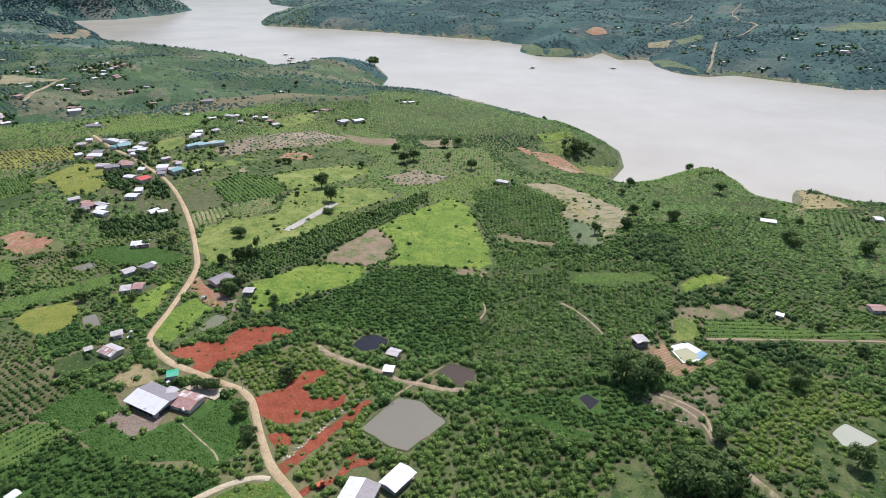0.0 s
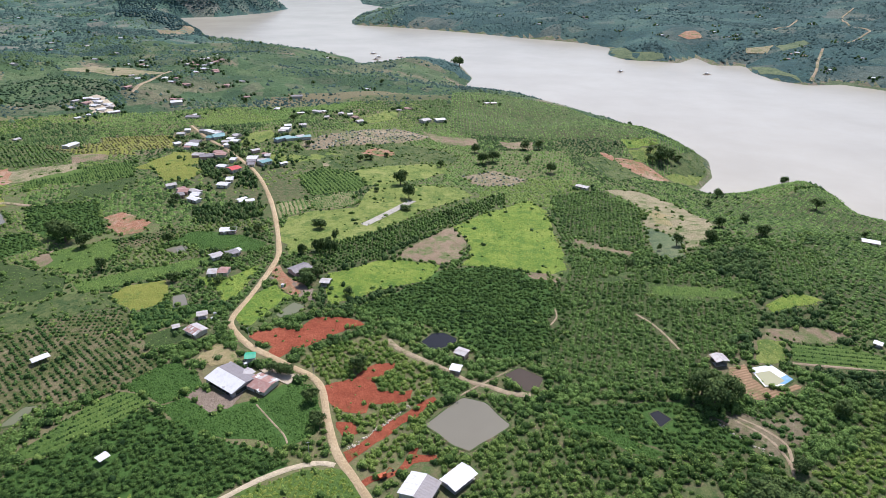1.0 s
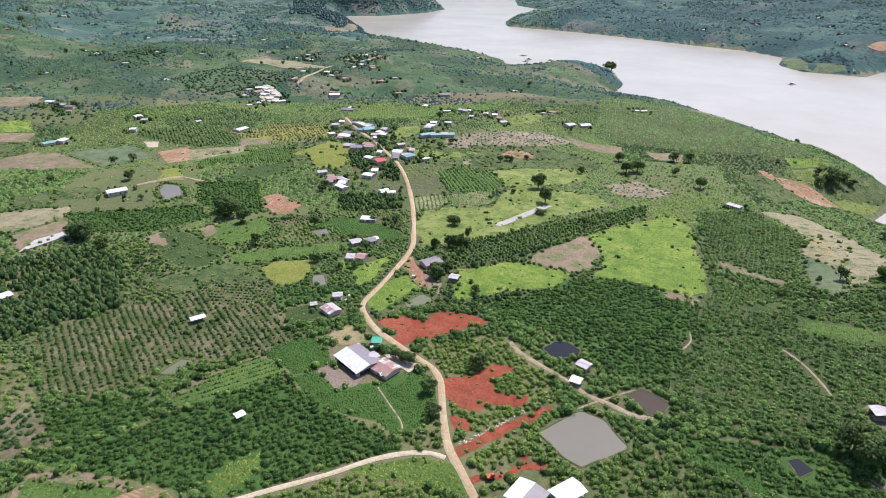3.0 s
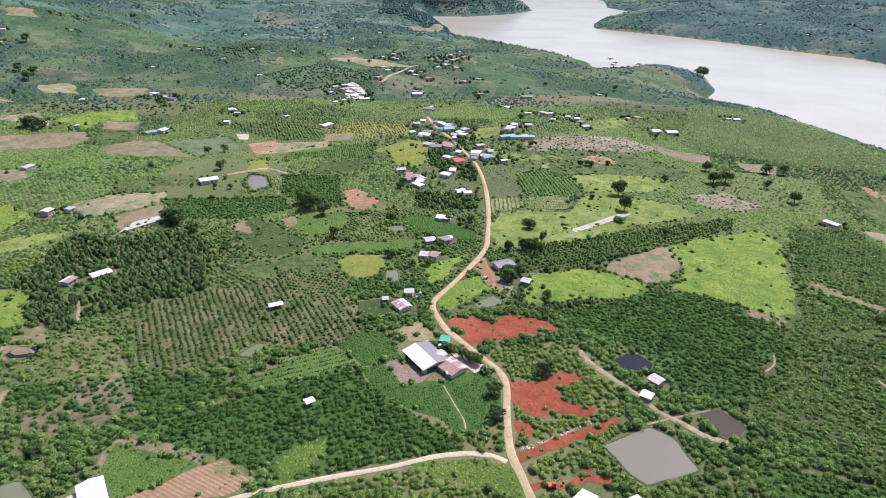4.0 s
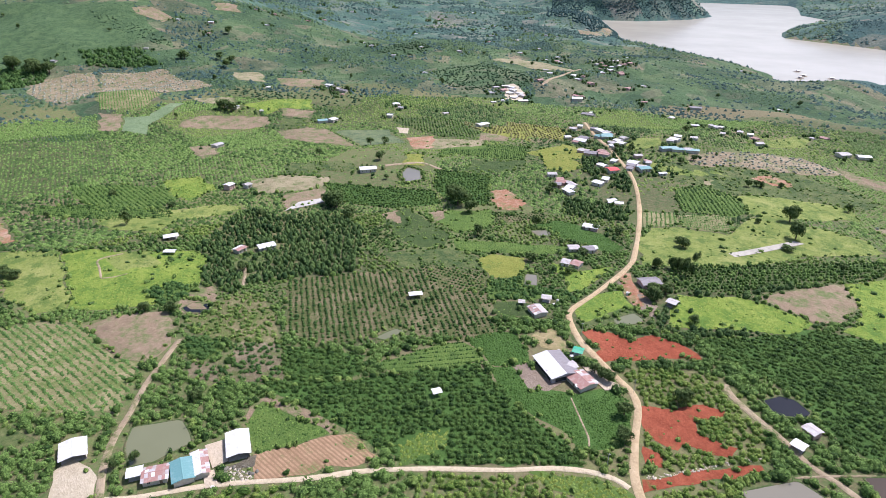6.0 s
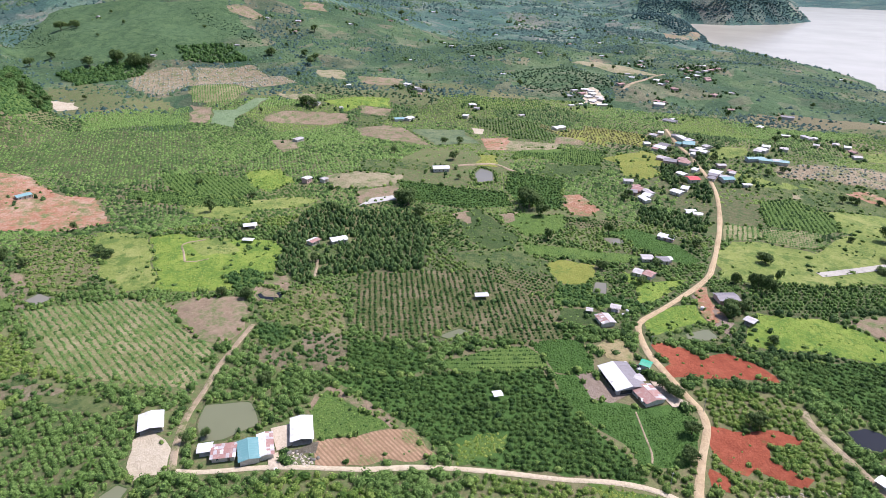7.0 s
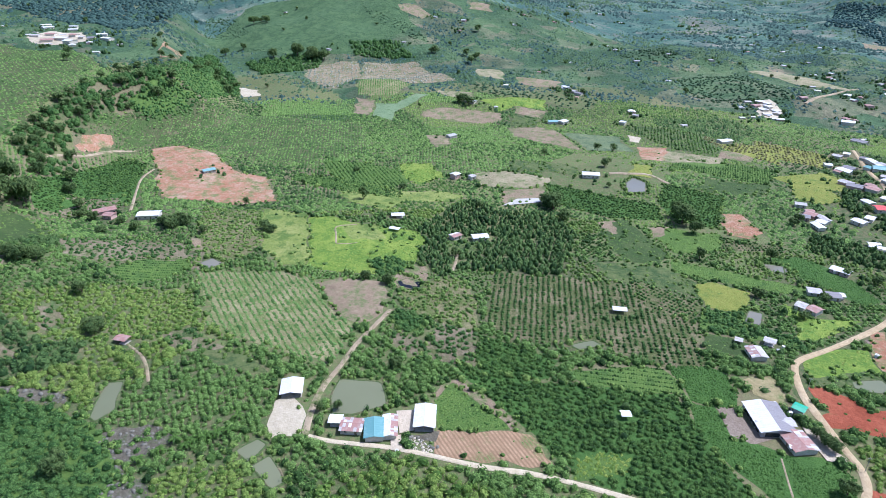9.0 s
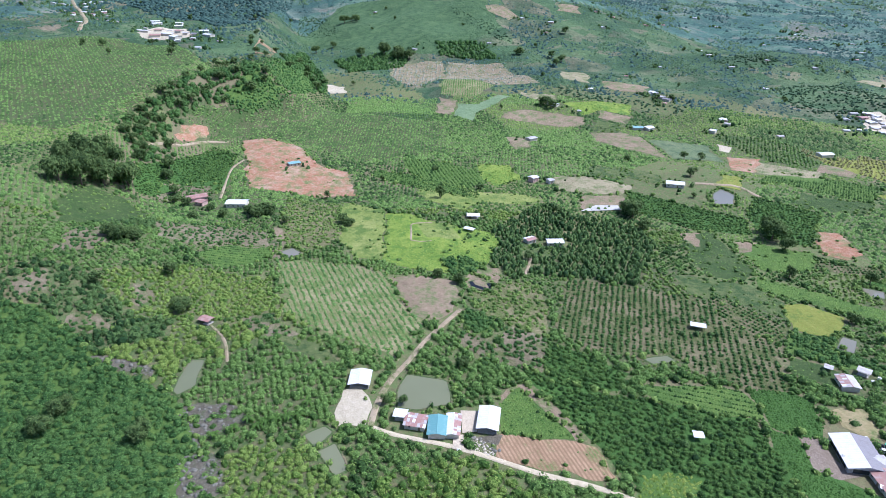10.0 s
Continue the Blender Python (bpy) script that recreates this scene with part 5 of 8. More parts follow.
house_at("house", "tin", "plaster", (-228.6, 685.9), (-223.9, 687.4), 7, 2.5)
house_at("house", "white_metal", "plaster", (-1146.3, -125.0), (-1149.9, -111.9), 9, 3.0)
house_at("house", "white_metal", "plaster", (-1012.8, -95.4), (-998.0, -80.7), 11, 3.0)
house_at("house", "tin", "plaster", (-1052.7, -129.5), (-1046.9, -118.2), 9, 3.0)
house_at("house", "tin", "plaster", (-995.8, -67.6), (-992.9, -61.4), 8, 3.0)
house_at("house", "white_metal", "plaster", (-1005.5, -46.3), (-1004.6, -33.9), 9, 3.0)
house_at("house", "rust", "plaster", (-1023.3, -79.0), (-1016.4, -70.8), 8, 3.0)
house_at("house", "white_metal", "plaster", (-1128.8, -86.0), (-1125.5, -75.6), 7, 3.0)
house_at("house", "rust", "plaster", (-1064.9, -112.0), (-1060.4, -100.6), 9, 3.0)
house_at("shelter", "tin", "open", (-122.1, 202.4), (-117.3, 209.3), 3.4, 2.6)
house_at("shelter", "tin", "open", (-118.2, 210.4), (-115.5, 215.6), 4.5, 2.8)
house_at("shelter", "white_metal", "open", (-106.9, 203.7), (-105.8, 204.8), 2.2, 2.2)
house_at("house", "white_metal", "plaster", (-332.2, 604.4), (-312.1, 592.7), 6, 2.8)
house_at("house", "blue_metal", "plaster", (-314.6, 584.3), (-307.9, 592.7), 6, 2.6)
house_at("house", "rust", "plaster", (-282.5, 521.5), (-278.4, 530.3), 5.5, 2.6)
house_at("house", "tin", "pink", (-249.9, 530.5), (-245.3, 535.9), 5, 2.6)
house_at("shed", "rust", "plaster", (-236.9, 525.9), (-230.3, 524.5), 4, 2.4)
house_at("shed", "white_metal", "plaster", (-212.8, 505.4), (-208.8, 510.3), 3.4, 2.2)
house_at("house", "tin", "plaster", (-261.0, 435.5), (-251.2, 431.4), 5, 2.6)
house_at("shed", "rust", "plaster", (-272.8, 435.9), (-269.6, 441.0), 4, 2.4)
house_at("shelter", "white_metal", "open", (-215.9, 422.7), (-211.7, 428.6), 3.2, 2.2)
house_at("shed", "tin", "plaster", (-200.4, 363.6), (-198.0, 367.8), 4, 2.3)
house_at("shed", "white_metal", "plaster", (-179.6, 334.7), (-176.5, 338.7), 4.2, 2.4)
house_at("shelter", "white_metal", "open", (-274.5, 720.0), (-267.6, 724.5), 5, 2.4)
house_at("house", "tin", "plaster", (-255.0, 725.7), (-242.5, 720.6), 6, 2.6)
house_at("house", "white_metal", "plaster", (-472.3, -20.7), (-467.8, -6.4), 9, 3.2)
house_at("house", "rust", "pink", (-491.3, -50.2), (-494.1, -36.3), 8, 3.2)
house_at("house", "rust", "pink", (-483.6, -42.9), (-478.9, -37.3), 6, 3.0)
house_at("shed", "teal_metal", "plaster", (-557.6, 33.1), (-559.5, 43.0), 6.5, 2.6)
FAR_HOUSES = []


def far_house(*places):
    FAR_HOUSES.extend(places)


far_house((-1578, -354), (-1576, -338), (-1427, -291), (-1267, -252), (-1563, -283), (-1482, -255), (-1428, -235), (-1322, -216))
far_house((-1405, -252), (-1502, -281), (-1559, -260), (-1111, 307), (-1408, 300), (-1095, -128), (-985, -106), (-957, -75))
far_house((-963, -55), (-889, -46), (-951, -20), (-1040, -35), (-1058, -91), (-1069, -135), (-558, 986), (-535, 961))
far_house((-528, 967), (-515, 961), (-518, 989), (-515, 999), (-510, 1012), (-542, 1011), (-515, 932), (-492, 953))
far_house((-628, 980), (-557, 841), (-525, 768), (-490, 684), (-780, 1131), (-508, 848), (-487, 850), (-155, 758))
far_house((-146, 770), (-235, 919), (-51, 838), (-42, 845), (-245, 724), (-318, 764), (-389, 832), (-438, 874))
far_house((-426, 903), (-419, 1305), (-290, 1243), (334, 1963), (336, 1702), (510, 1686), (560, 1464), (600, 1489))
far_house((593, 1353), (682, 1412), (724, 1354), (822, 1479), (825, 1388), (845, 1333), (660, 1302), (632, 1579))
far_house((693, 2111), (737, 1276), (840, 1241), (483, 1781), (702, 1585), (164, 2065), (-100, 2198), (-276, 2239))
far_house((-557, 706), (-539, 700), (-523, 696), (-506, 683), (-506, 658), (-509, 642), (-494, 680), (-536, 718))
far_house((-513, 706), (-541, 677), (-718, 528), (-690, 521), (-663, 513), (-842, 841), (-898, 674), (-1119, 692))
far_house((-1150, 594), (-1453, 1251), (-1359, 1383), (-1141, 1254), (-945, 1164), (-1314, 1383), (-766, 465), (-566, 521))
far_house((-551, 515), (-508, 548), (-666, 392), (-841, 571), (-944, 808), (-1527, 1234), (-1643, 1206), (-1599, 1478))
far_house((-1354, 1585), (-1099, 1428), (-1161, 1406), (-850, 1305), (-673, 996), (-622, 976), (-218, 716), (-197, 703))
far_house((504, 1866), (527, 1744), (508, 1728), (584, 1515), (596, 1521), (831, 1350), (860, 1362), (812, 1354), (767, 1900), (904, 1749), (339, 2177), (349, 1860), (171, 2049), (976, 1478), (793, 1341), (125, 2185), (753, 2217), (801, 1458), (758, 1588), (603, 1362), (251, 1841), (29, 2000), (-1221, 733), (-1211, 770), (-1184, 835), (-1265, 938), (-1208, 1187), (-1358, 1432), (-1166, 1362), (-1158, 1452), (-900, 1213), (-887, 1311), (-849, 776), (-728, 736), (-641, 987), (-524, 858), (-1103, 561), (-1197, 554), (-1084, 439), (-786, 885), (-1054, 1310), (-1180, 1648), (-1056, 881))
far_house((-460, 767), (-455, 775), (-395, 697), (-659, 1021), (-577, 1008), (-553, 993), (-538, 981), (-525, 980), (-498, 960), (-513, 870), (-590, 878), (-771, 1053), (-547, 717), (-533, 712), (-518, 706), (-509, 685), (-525, 696), (-507, 700), (-536, 1015), (-559, 1091))
far_house((-1589, -358), (-1577, -343), (-1564, -292), (-1522, -275), (-1545, -267), (-1455, -246), (-1422, -255), (-1438, -272), (-1436, -237), (-1400, -227), (-1343, -236), (-1407, -288), (-1276, -255), (-1576, -283), (-1569, -326), (-1143, -175), (-1466, -312))
TREES = []


def tree_at(x, y, tall, crown):
    TREES.append((x, y, tall, crown))


tree_at(-98.6, 482, 13, 6.7)
tree_at(-86.1, 451.8, 13, 6.7)
tree_at(337.8, 712.5, 8.7, 5.2)
tree_at(89.6, 224.3, 15, 8.6)
tree_at(86.1, 230.5, 14.5, 8)
tree_at(96.7, 229.1, 13, 7.2)
tree_at(91.1, 165.9, 15.9, 10.2)
tree_at(96.9, 162.3, 15.9, 10.2)
tree_at(105.8, 166.6, 13, 8)
tree_at(96.9, 172, 13, 7.2)
tree_at(160.4, 176.6, 10.2, 5.8)
tree_at(160.5, 223.3, 8.7, 4.9)
tree_at(141.4, 226.3, 8.7, 4.6)
tree_at(112.5, 190.8, 7.2, 4.1)
tree_at(-143, 1344.3, 21.8, 13)
tree_at(-151.7, 1327.3, 14.5, 8.7)
tree_at(4.2, 634.8, 11.6, 7.2)
tree_at(-36.1, 575.2, 11.6, 7.2)
tree_at(-26.5, 581.9, 11.6, 7.2)
tree_at(29.3, 561.4, 10.2, 5.8)
tree_at(148.8, 661.1, 17.4, 8.7)
tree_at(158.3, 671.2, 13, 7.2)
tree_at(-137.3, 384.1, 7.2, 4.3)
tree_at(-118.2, 301, 8.7, 6.5)
tree_at(-134.8, 337.7, 8.7, 2.8)
tree_at(-123.2, 343.6, 10.2, 2.9)
tree_at(-120.1, 342.1, 9.4, 2.6)
tree_at(-117, 341.2, 10.9, 2.9)
tree_at(-114.4, 343.5, 8.7, 2.6)
tree_at(-127.3, 345.4, 8.7, 2.9)
tree_at(-106.9, 219.1, 6, 3.6)
tree_at(-103, 218.4, 6, 3.6)
tree_at(-99.2, 218.5, 6, 3.6)
tree_at(-75.8, 189.2, 7.2, 4.3)
tree_at(-68.1, 226.6, 8, 4.6)
tree_at(-82.9, 202.4, 7.2, 3.8)
tree_at(240.8, 385.7, 10.2, 6.5)
tree_at(240.3, 377.3, 8.7, 5.8)
tree_at(292.5, 380.8, 11.6, 7.2)
tree_at(130.4, 393.7, 8.7, 5.1)
tree_at(164.9, 403.4, 8.7, 5.1)
tree_at(163.6, 435.6, 7.2, 4.3)
tree_at(143.3, 424.7, 8.7, 5.1)
tree_at(-46.4, 604.8, 10.2, 5.8)
tree_at(176, 541.7, 8.7, 5.1)
tree_at(-74.1, 550.1, 7.2, 3.6)
tree_at(-50.5, 424, 5.8, 3.2)
tree_at(-298.8, 337.6, 15.9, 10.2)
tree_at(-310.2, 343.8, 13, 7.2)
tree_at(-281.3, 331.6, 10.2, 5.8)
tree_at(-701.8, 364.2, 13, 8.7)
tree_at(-949.2, 515.2, 13, 8)
tree_at(-974.4, 509.2, 13, 8)
tree_at(-1341.8, 980.9, 14.5, 10.2)
tree_at(-420.1, 363.5, 8.7, 5.8)
tree_at(-469.7, 395.7, 8.7, 4.3)
tree_at(-262.2, 414.6, 7.2, 4.3)
tree_at(-227.8, 342.9, 8.7, 4.3)
tree_at(-114.3, 461.4, 4.3, 2.9)
tree_at(-135.9, 381.8, 7.2, 4.6)
tree_at(-90.9, 293.3, 5.8, 3.6)
tree_at(-298.3, 108.6, 7.2, 4.3)
tree_at(-204.6, 49.6, 5.2, 2.5)
tree_at(-506.8, -92.5, 20, 12)
tree_at(-509.1, -60.9, 8.8, 5.4)
tree_at(-537.8, -68.6, 9.9, 6.5)
tree_at(-571.4, -86.6, 9.9, 6.5)
tree_at(-577.4, -94.8, 8.8, 6.5)
tree_at(-604.8, -80.2, 9.9, 6.5)
tree_at(-603.8, -69.5, 8.8, 6.5)
tree_at(-639.9, -77.3, 9.9, 6.5)
tree_at(-637.6, -87.6, 8.8, 6.5)
tree_at(-601.2, -92.5, 8.8, 6.5)
tree_at(-676.6, -60.3, 9.9, 7.6)
tree_at(-693, -49.9, 9.9, 7.6)
tree_at(-680.9, -69.9, 8.8, 6.5)
tree_at(-717.8, -36.1, 8.8, 6.5)
tree_at(-746.5, -20.4, 9.9, 7.6)
tree_at(-761.5, -1.6, 9.9, 7.6)
tree_at(-736, 11.2, 11.8, 7.6)
tree_at(-763.9, 29.7, 9.9, 7.6)
tree_at(-798.4, -13.6, 8.8, 6.5)
tree_at(-826.9, 64.2, 8.8, 6.5)
tree_at(-970.2, 98.9, 11.8, 6.5)
tree_at(-815.8, 92.7, 11.8, 6.5)
tree_at(-1080.8, 98.5, 8.8, 6.5)
tree_at(-969.8, 64.2, 8.8, 6.5)
tree_at(-948.9, 121.1, 8.8, 6.5)
tree_at(-923.8, 21.2, 9.9, 5.4)
tree_at(-864.1, 25.8, 9.9, 5.4)
tree_at(-976.4, 57.3, 8.8, 5.4)
tree_at(-841.1, -74.4, 9.9, 5.4)
tree_at(-964.4, -169.9, 8.8, 5.4)
tree_at(-957.9, -107.4, 8.8, 5.4)
tree_at(-1115.2, 250.7, 23.2, 11.6)
tree_at(-1094.8, 271.4, 21.8, 14.5)
tree_at(-1083.9, 289.3, 17.4, 11.6)
tree_at(-1121.9, 211.3, 17.4, 11.6)
tree_at(-1366.2, 224.6, 17.4, 11.6)
tree_at(-1348.8, 247.8, 15.9, 10.2)
tree_at(-1005.9, 464.7, 14.5, 8.7)
tree_at(-930.5, 496.9, 14.5, 8.7)
tree_at(-1084.9, 591.2, 14.5, 8.7)
tree_at(-1203.8, 142.1, 14.5, 10.2)
tree_at(-1218.6, 176.3, 13, 8.7)
tree_at(-360.6, 267.1, 13, 8.7)
tree_at(-690.8, 366.1, 13, 8.7)
tree_at(-463.3, 409.8, 8.7, 4.3)
tree_at(-306.1, -43.2, 8.7, 6.5)
tree_at(-378.3, -81.1, 10.2, 6.5)
tree_at(-383.5, -86.1, 8.7, 5.8)
tree_at(-206.6, 42.6, 5.1, 2.2)
tree_at(-222.6, 83.5, 5.8, 3.6)
tree_at(-445, -0, 8.7, 5.8)
tree_at(-442, 10, 8.7, 5.8)
tree_at(-480.5, -51, 7.2, 4.3)
tree_at(-309.9, 98.3, 5.8, 3.8)
tree_at(-559, -67.6, 11.6, 5.8)
tree_at(-552.2, -87.3, 11.6, 7.2)
tree_at(-229.5, -93.7, 8.7, 5.8)
tree_at(-213.7, -54.7, 8.7, 5.8)
tree_at(-239.8, -87.7, 8.7, 5.8)
tree_at(-316.7, 161.1, 7, 4)
tree_at(-120.3, 362.7, 8, 3)
tree_at(-277.8, 547.8, 7, 4)
tree_at(-352.0, 581.5, 7, 4)
tree_at(-249.3, 473.5, 7, 4)
tree_at(-211.5, 545.2, 6, 3.5)
tree_at(-205.2, 559.6, 6, 3.5)
tree_at(-310.5, 553.8, 7, 4)
tree_at(-121.3, 308.4, 7, 4.5)
tree_at(-115.9, 312.3, 7, 4)
tree_at(-259.9, 406.8, 6, 4)
tree_at(-682.0, 514.0, 8, 5)
tree_at(-672.7, 529.8, 8, 5)
tree_at(-382.8, 214.9, 7, 4)
tree_at(-341.0, 262.1, 9, 5)
tree_at(-844.3, 35.2, 8, 5)
tree_at(-826.2, 16.9, 9, 6)
tree_at(-820.2, -3.5, 8, 6)
tree_at(-804.0, -23.2, 8, 6)
tree_at(-767.7, -41.2, 8, 6)
tree_at(-729.8, -54.5, 9, 6)
tree_at(-701.3, -67.3, 8, 6)
tree_at(-684.4, -77.2, 9, 7)
tree_at(-661.1, -85.0, 8, 6)
tree_at(-642.8, -92.9, 9, 6)
tree_at(-616.5, -98.9, 8, 6)
tree_at(-588.3, -100.8, 9, 7)
tree_at(-618.4, -89.4, 8, 6)
tree_at(-1004.7, 103.1, 13, 6)
tree_at(-942.0, 103.6, 12, 5)
tree_at(-1059.6, 96.3, 10, 6)
tree_at(-750.5, 28.2, 9, 5)
tree_at(-891.4, -77.3, 9, 4)
tree_at(-974.8, -171.1, 7, 5)
tree_at(-955.7, 22.9, 9, 5)
tree_at(-1022.3, 33.7, 9, 5)
tree_at(-438.8, -0.3, 8, 5)
tree_at(-449.4, -6.0, 7, 5)
tree_at(-446.2, -24.0, 7, 5)
tree_at(-453.4, 6.5, 7, 5)
tree_at(-465.8, -32.2, 6, 4)
tree_at(-382.7, -83.1, 7, 6)
tree_at(-402.9, 62.2, 6, 5)
tree_at(-495.3, -58.0, 6, 4)
tree_at(166.8, 408.5, 6, 4)
tree_at(129.6, 397.8, 7, 4)
tree_at(161.0, 515.3, 6, 4)
tree_at(297.4, 388.4, 9, 5)
tree_at(244.0, 395.3, 7, 5)
tree_at(143.7, 229.2, 6, 4)
tree_at(165.5, 230.8, 8, 5)
tree_at(199.9, 273.6, 5, 3)
tree_at(208.0, 250.7, 6, 4)
tree_at(138.7, 671.1, 9, 6)
tree_at(149.0, 674.5, 12, 7)
tree_at(139.3, 654.7, 9, 6)
tree_at(70.7, 352.4, 5, 3)
tree_at(-470.2, -128.8, 20, 10)
tree_at(-480.4, -117.9, 24, 12)
tree_at(-494.7, -106.6, 22, 11)
tree_at(-510.1, -95.6, 16, 9)
tree_at(-496.2, -126.5, 22, 11)
tree_at(-506.9, -114.4, 26, 12)
tree_at(-521.2, -101.7, 20, 10)
tree_at(-514.5, -120.3, 22, 10)
tree_at(-526.0, -110.9, 20, 10)
tree_at(-365.0, 270.1, 12, 9)
tree_at(-371.1, 266.6, 9, 6)
tree_at(-421.4, 18.5, 6, 4)
tree_at(-409.5, 59.3, 7, 5)
tree_at(-1370.2, 250.7, 12, 9)
tree_at(-1369.7, 240.9, 10, 7)
tree_at(-1117.7, 274.6, 14, 9)
tree_at(-1132.9, 261.8, 13, 8)
tree_at(-1093.3, 277.9, 13, 9)
tree_at(-1150.2, 253.9, 12, 6)
tree_at(-1010.8, 461.0, 9, 7)
tree_at(-705.7, 363.7, 11, 8)
tree_at(-1143.6, 1339.0, 8, 6)
tree_at(-122.5, 349.4, 7, 3)
tree_at(-121.0, 352.5, 7.5, 3.2)
tree_at(-126.6, 344.9, 6, 2.8)
tree_at(-134.4, 340.2, 6.5, 3)
tree_at(-141.0, 390.3, 4.5, 4.5)
tree_at(-84.9, 428.6, 4, 5)
tree_at(-149.0, 543.0, 7, 3)
tree_at(-145.0, 550.6, 6, 3)
tree_at(-140.8, 550.6, 6.5, 3)
tree_at(-129.1, 564.7, 5, 3)
tree_at(-170.9, 297.4, 5, 3.5)
tree_at(-194.2, 367.8, 4.5, 3.5)
tree_at(-336.6, 259.7, 9, 5)
tree_at(-450.7, 179.5, 5, 4)
tree_at(-512.1, 159.6, 5, 4)
tree_at(-198.3, 295.1, 6, 4)
tree_at(-178.1, 373.3, 6, 4)
tree_at(-179.6, 327.2, 5, 4)
tree_at(-381.9, -73.3, 7, 7)
tree_at(-384.5, -77.8, 6, 6)
tree_at(-440.8, 0.3, 6, 6)
tree_at(-442.7, 8.2, 5, 5)
tree_at(-489.3, -59.9, 6, 5)
tree_at(-446.6, -44.4, 5, 5)
tree_at(-883.6, -74.7, 9, 6)
tree_at(-976.9, -171.4, 7, 5)
tree_at(150.4, 665.6, 9, 7)
tree_at(162.3, 682.3, 8, 7)
tree_at(171.2, 677.9, 8, 6)
EXCAVATOR = (-42.8, 164.3, 0.7)
TRUCK = (-121.7, 222.2, -0.76)
RAFTS = [(-609, 1579, 0.3), (-373, 1520, 0.8), (-347, 1467, 0.2), (-345, 1434, 1.2), (-296, 1472, 0.5), (196, 1367, 1.0), (371, 1370, 0.4)]
STONE_LINES = [[(-59.6, 176.8), (-50.9, 189.1), (-39.3, 207.6), (-29.7, 219.1)],
               [(87.5, 215.1), (93.3, 208.8), (100.5, 201.4), (105.8, 195.3)],
               [(-174.9, 69.6), (-170.7, 72.6), (-164.9, 76.3)],
               [(-172.9, 67.8), (-167.9, 72.1), (-164.6, 74.8)],
               [(-175.3, 71.7), (-170.3, 74.9)]]
POLES = [(-73, 171, 0.4), (-87, 219, 0.9), (-128, 242, 0.9)]
BANANAS = [(-211.8, -13.9, 3.8), (-208.4, -7.4, 4.3), (-207.8, -2.9, 4.6), (-208.2, 1.6, 4.1), (-215.5, 10.6, 4.1), (-208.5, 6.2, 3.5), (-208.7, -19.6, 3.5), (-206.8, -10.7, 3.6), (-206.6, -27.1, 3.2)]
TANKS = [(-154.6, 256.9, 1.5), (-131.4, 296.8, 1.7), (-128.2, 221.6, 1.2), (-170.7, 63.2, 1.2), (-155.9, 262.4, 1.3)]


# ---- building helpers ----
rng = np.random.default_rng(11)


def part(name, bm, mat, parent=None, label=""):
    """Links a bmesh as one mesh object under a thing or a part."""
    me = bpy.data.meshes.new(name)
    bm.to_mesh(me)
    bm.free()
    me.materials.append(mat)
    ob = new(name, me)
    ob.parent = parent
    return tagged(ob, label)


def thing(name, place, turn, label, category, group="", kind=""):
    ob = new(name)
    ob.matrix_basis = Matrix.Translation(place) @ Matrix.Rotation(turn, 4, "Z")
    ob.empty_display_size = 0.5
    return tagged(ob, label, category, group, kind)


def box(x0, x1, y0, y1, z0, z1, bevel=0.0, bm=None):
    bm = bm or bmesh.new()
    v = [bm.verts.new((x, y, z)) for z in (z0, z1) for x, y in ((x0, y0), (x1, y0), (x1, y1), (x0, y1))]
    made = [bm.faces.new([v[i] for i in f]) for f in ((3, 2, 1, 0), (4, 5, 6, 7), (0, 1, 5, 4), (1, 2, 6, 5), (2, 3, 7, 6), (3, 0, 4, 7))]
    if bevel:
        bmesh.ops.bevel(bm, geom=list({e for f in made for e in f.edges}), offset=bevel, segments=1, affect="EDGES")
    return bm


def prism(outline, x0, x1):
    """An outline in the y, z plane, drawn out along x."""
    bm = bmesh.new()
    a = [bm.verts.new((x0, y, z)) for y, z in outline]
    b = [bm.verts.new((x1, y, z)) for y, z in outline]
    bm.faces.new(a[::-1]), bm.faces.new(b)
    for i in range(len(a)):
        j = (i + 1) % len(a)
        bm.faces.new((a[i], a[j], b[j], b[i]))
    return bm


def tube(bm, a, b, ra, rb, sides=6):
    a, b = Vector(a), Vector(b)
    turn = (b - a).to_track_quat("Z", "Y")
    rings = []
    for at, r in ((a, ra), (b, rb)):
        rings.append([bm.verts.new(at + turn @ Vector((r * math.cos(k * 2 * math.pi / sides), r * math.sin(k * 2 * math.pi / sides), 0))) for k in range(sides)])
    for k in range(sides):
        j = (k + 1) % sides
        bm.faces.new((rings[0][k], rings[0][j], rings[1][j], rings[1][k]))
    bm.faces.new(rings[1])
    return bm


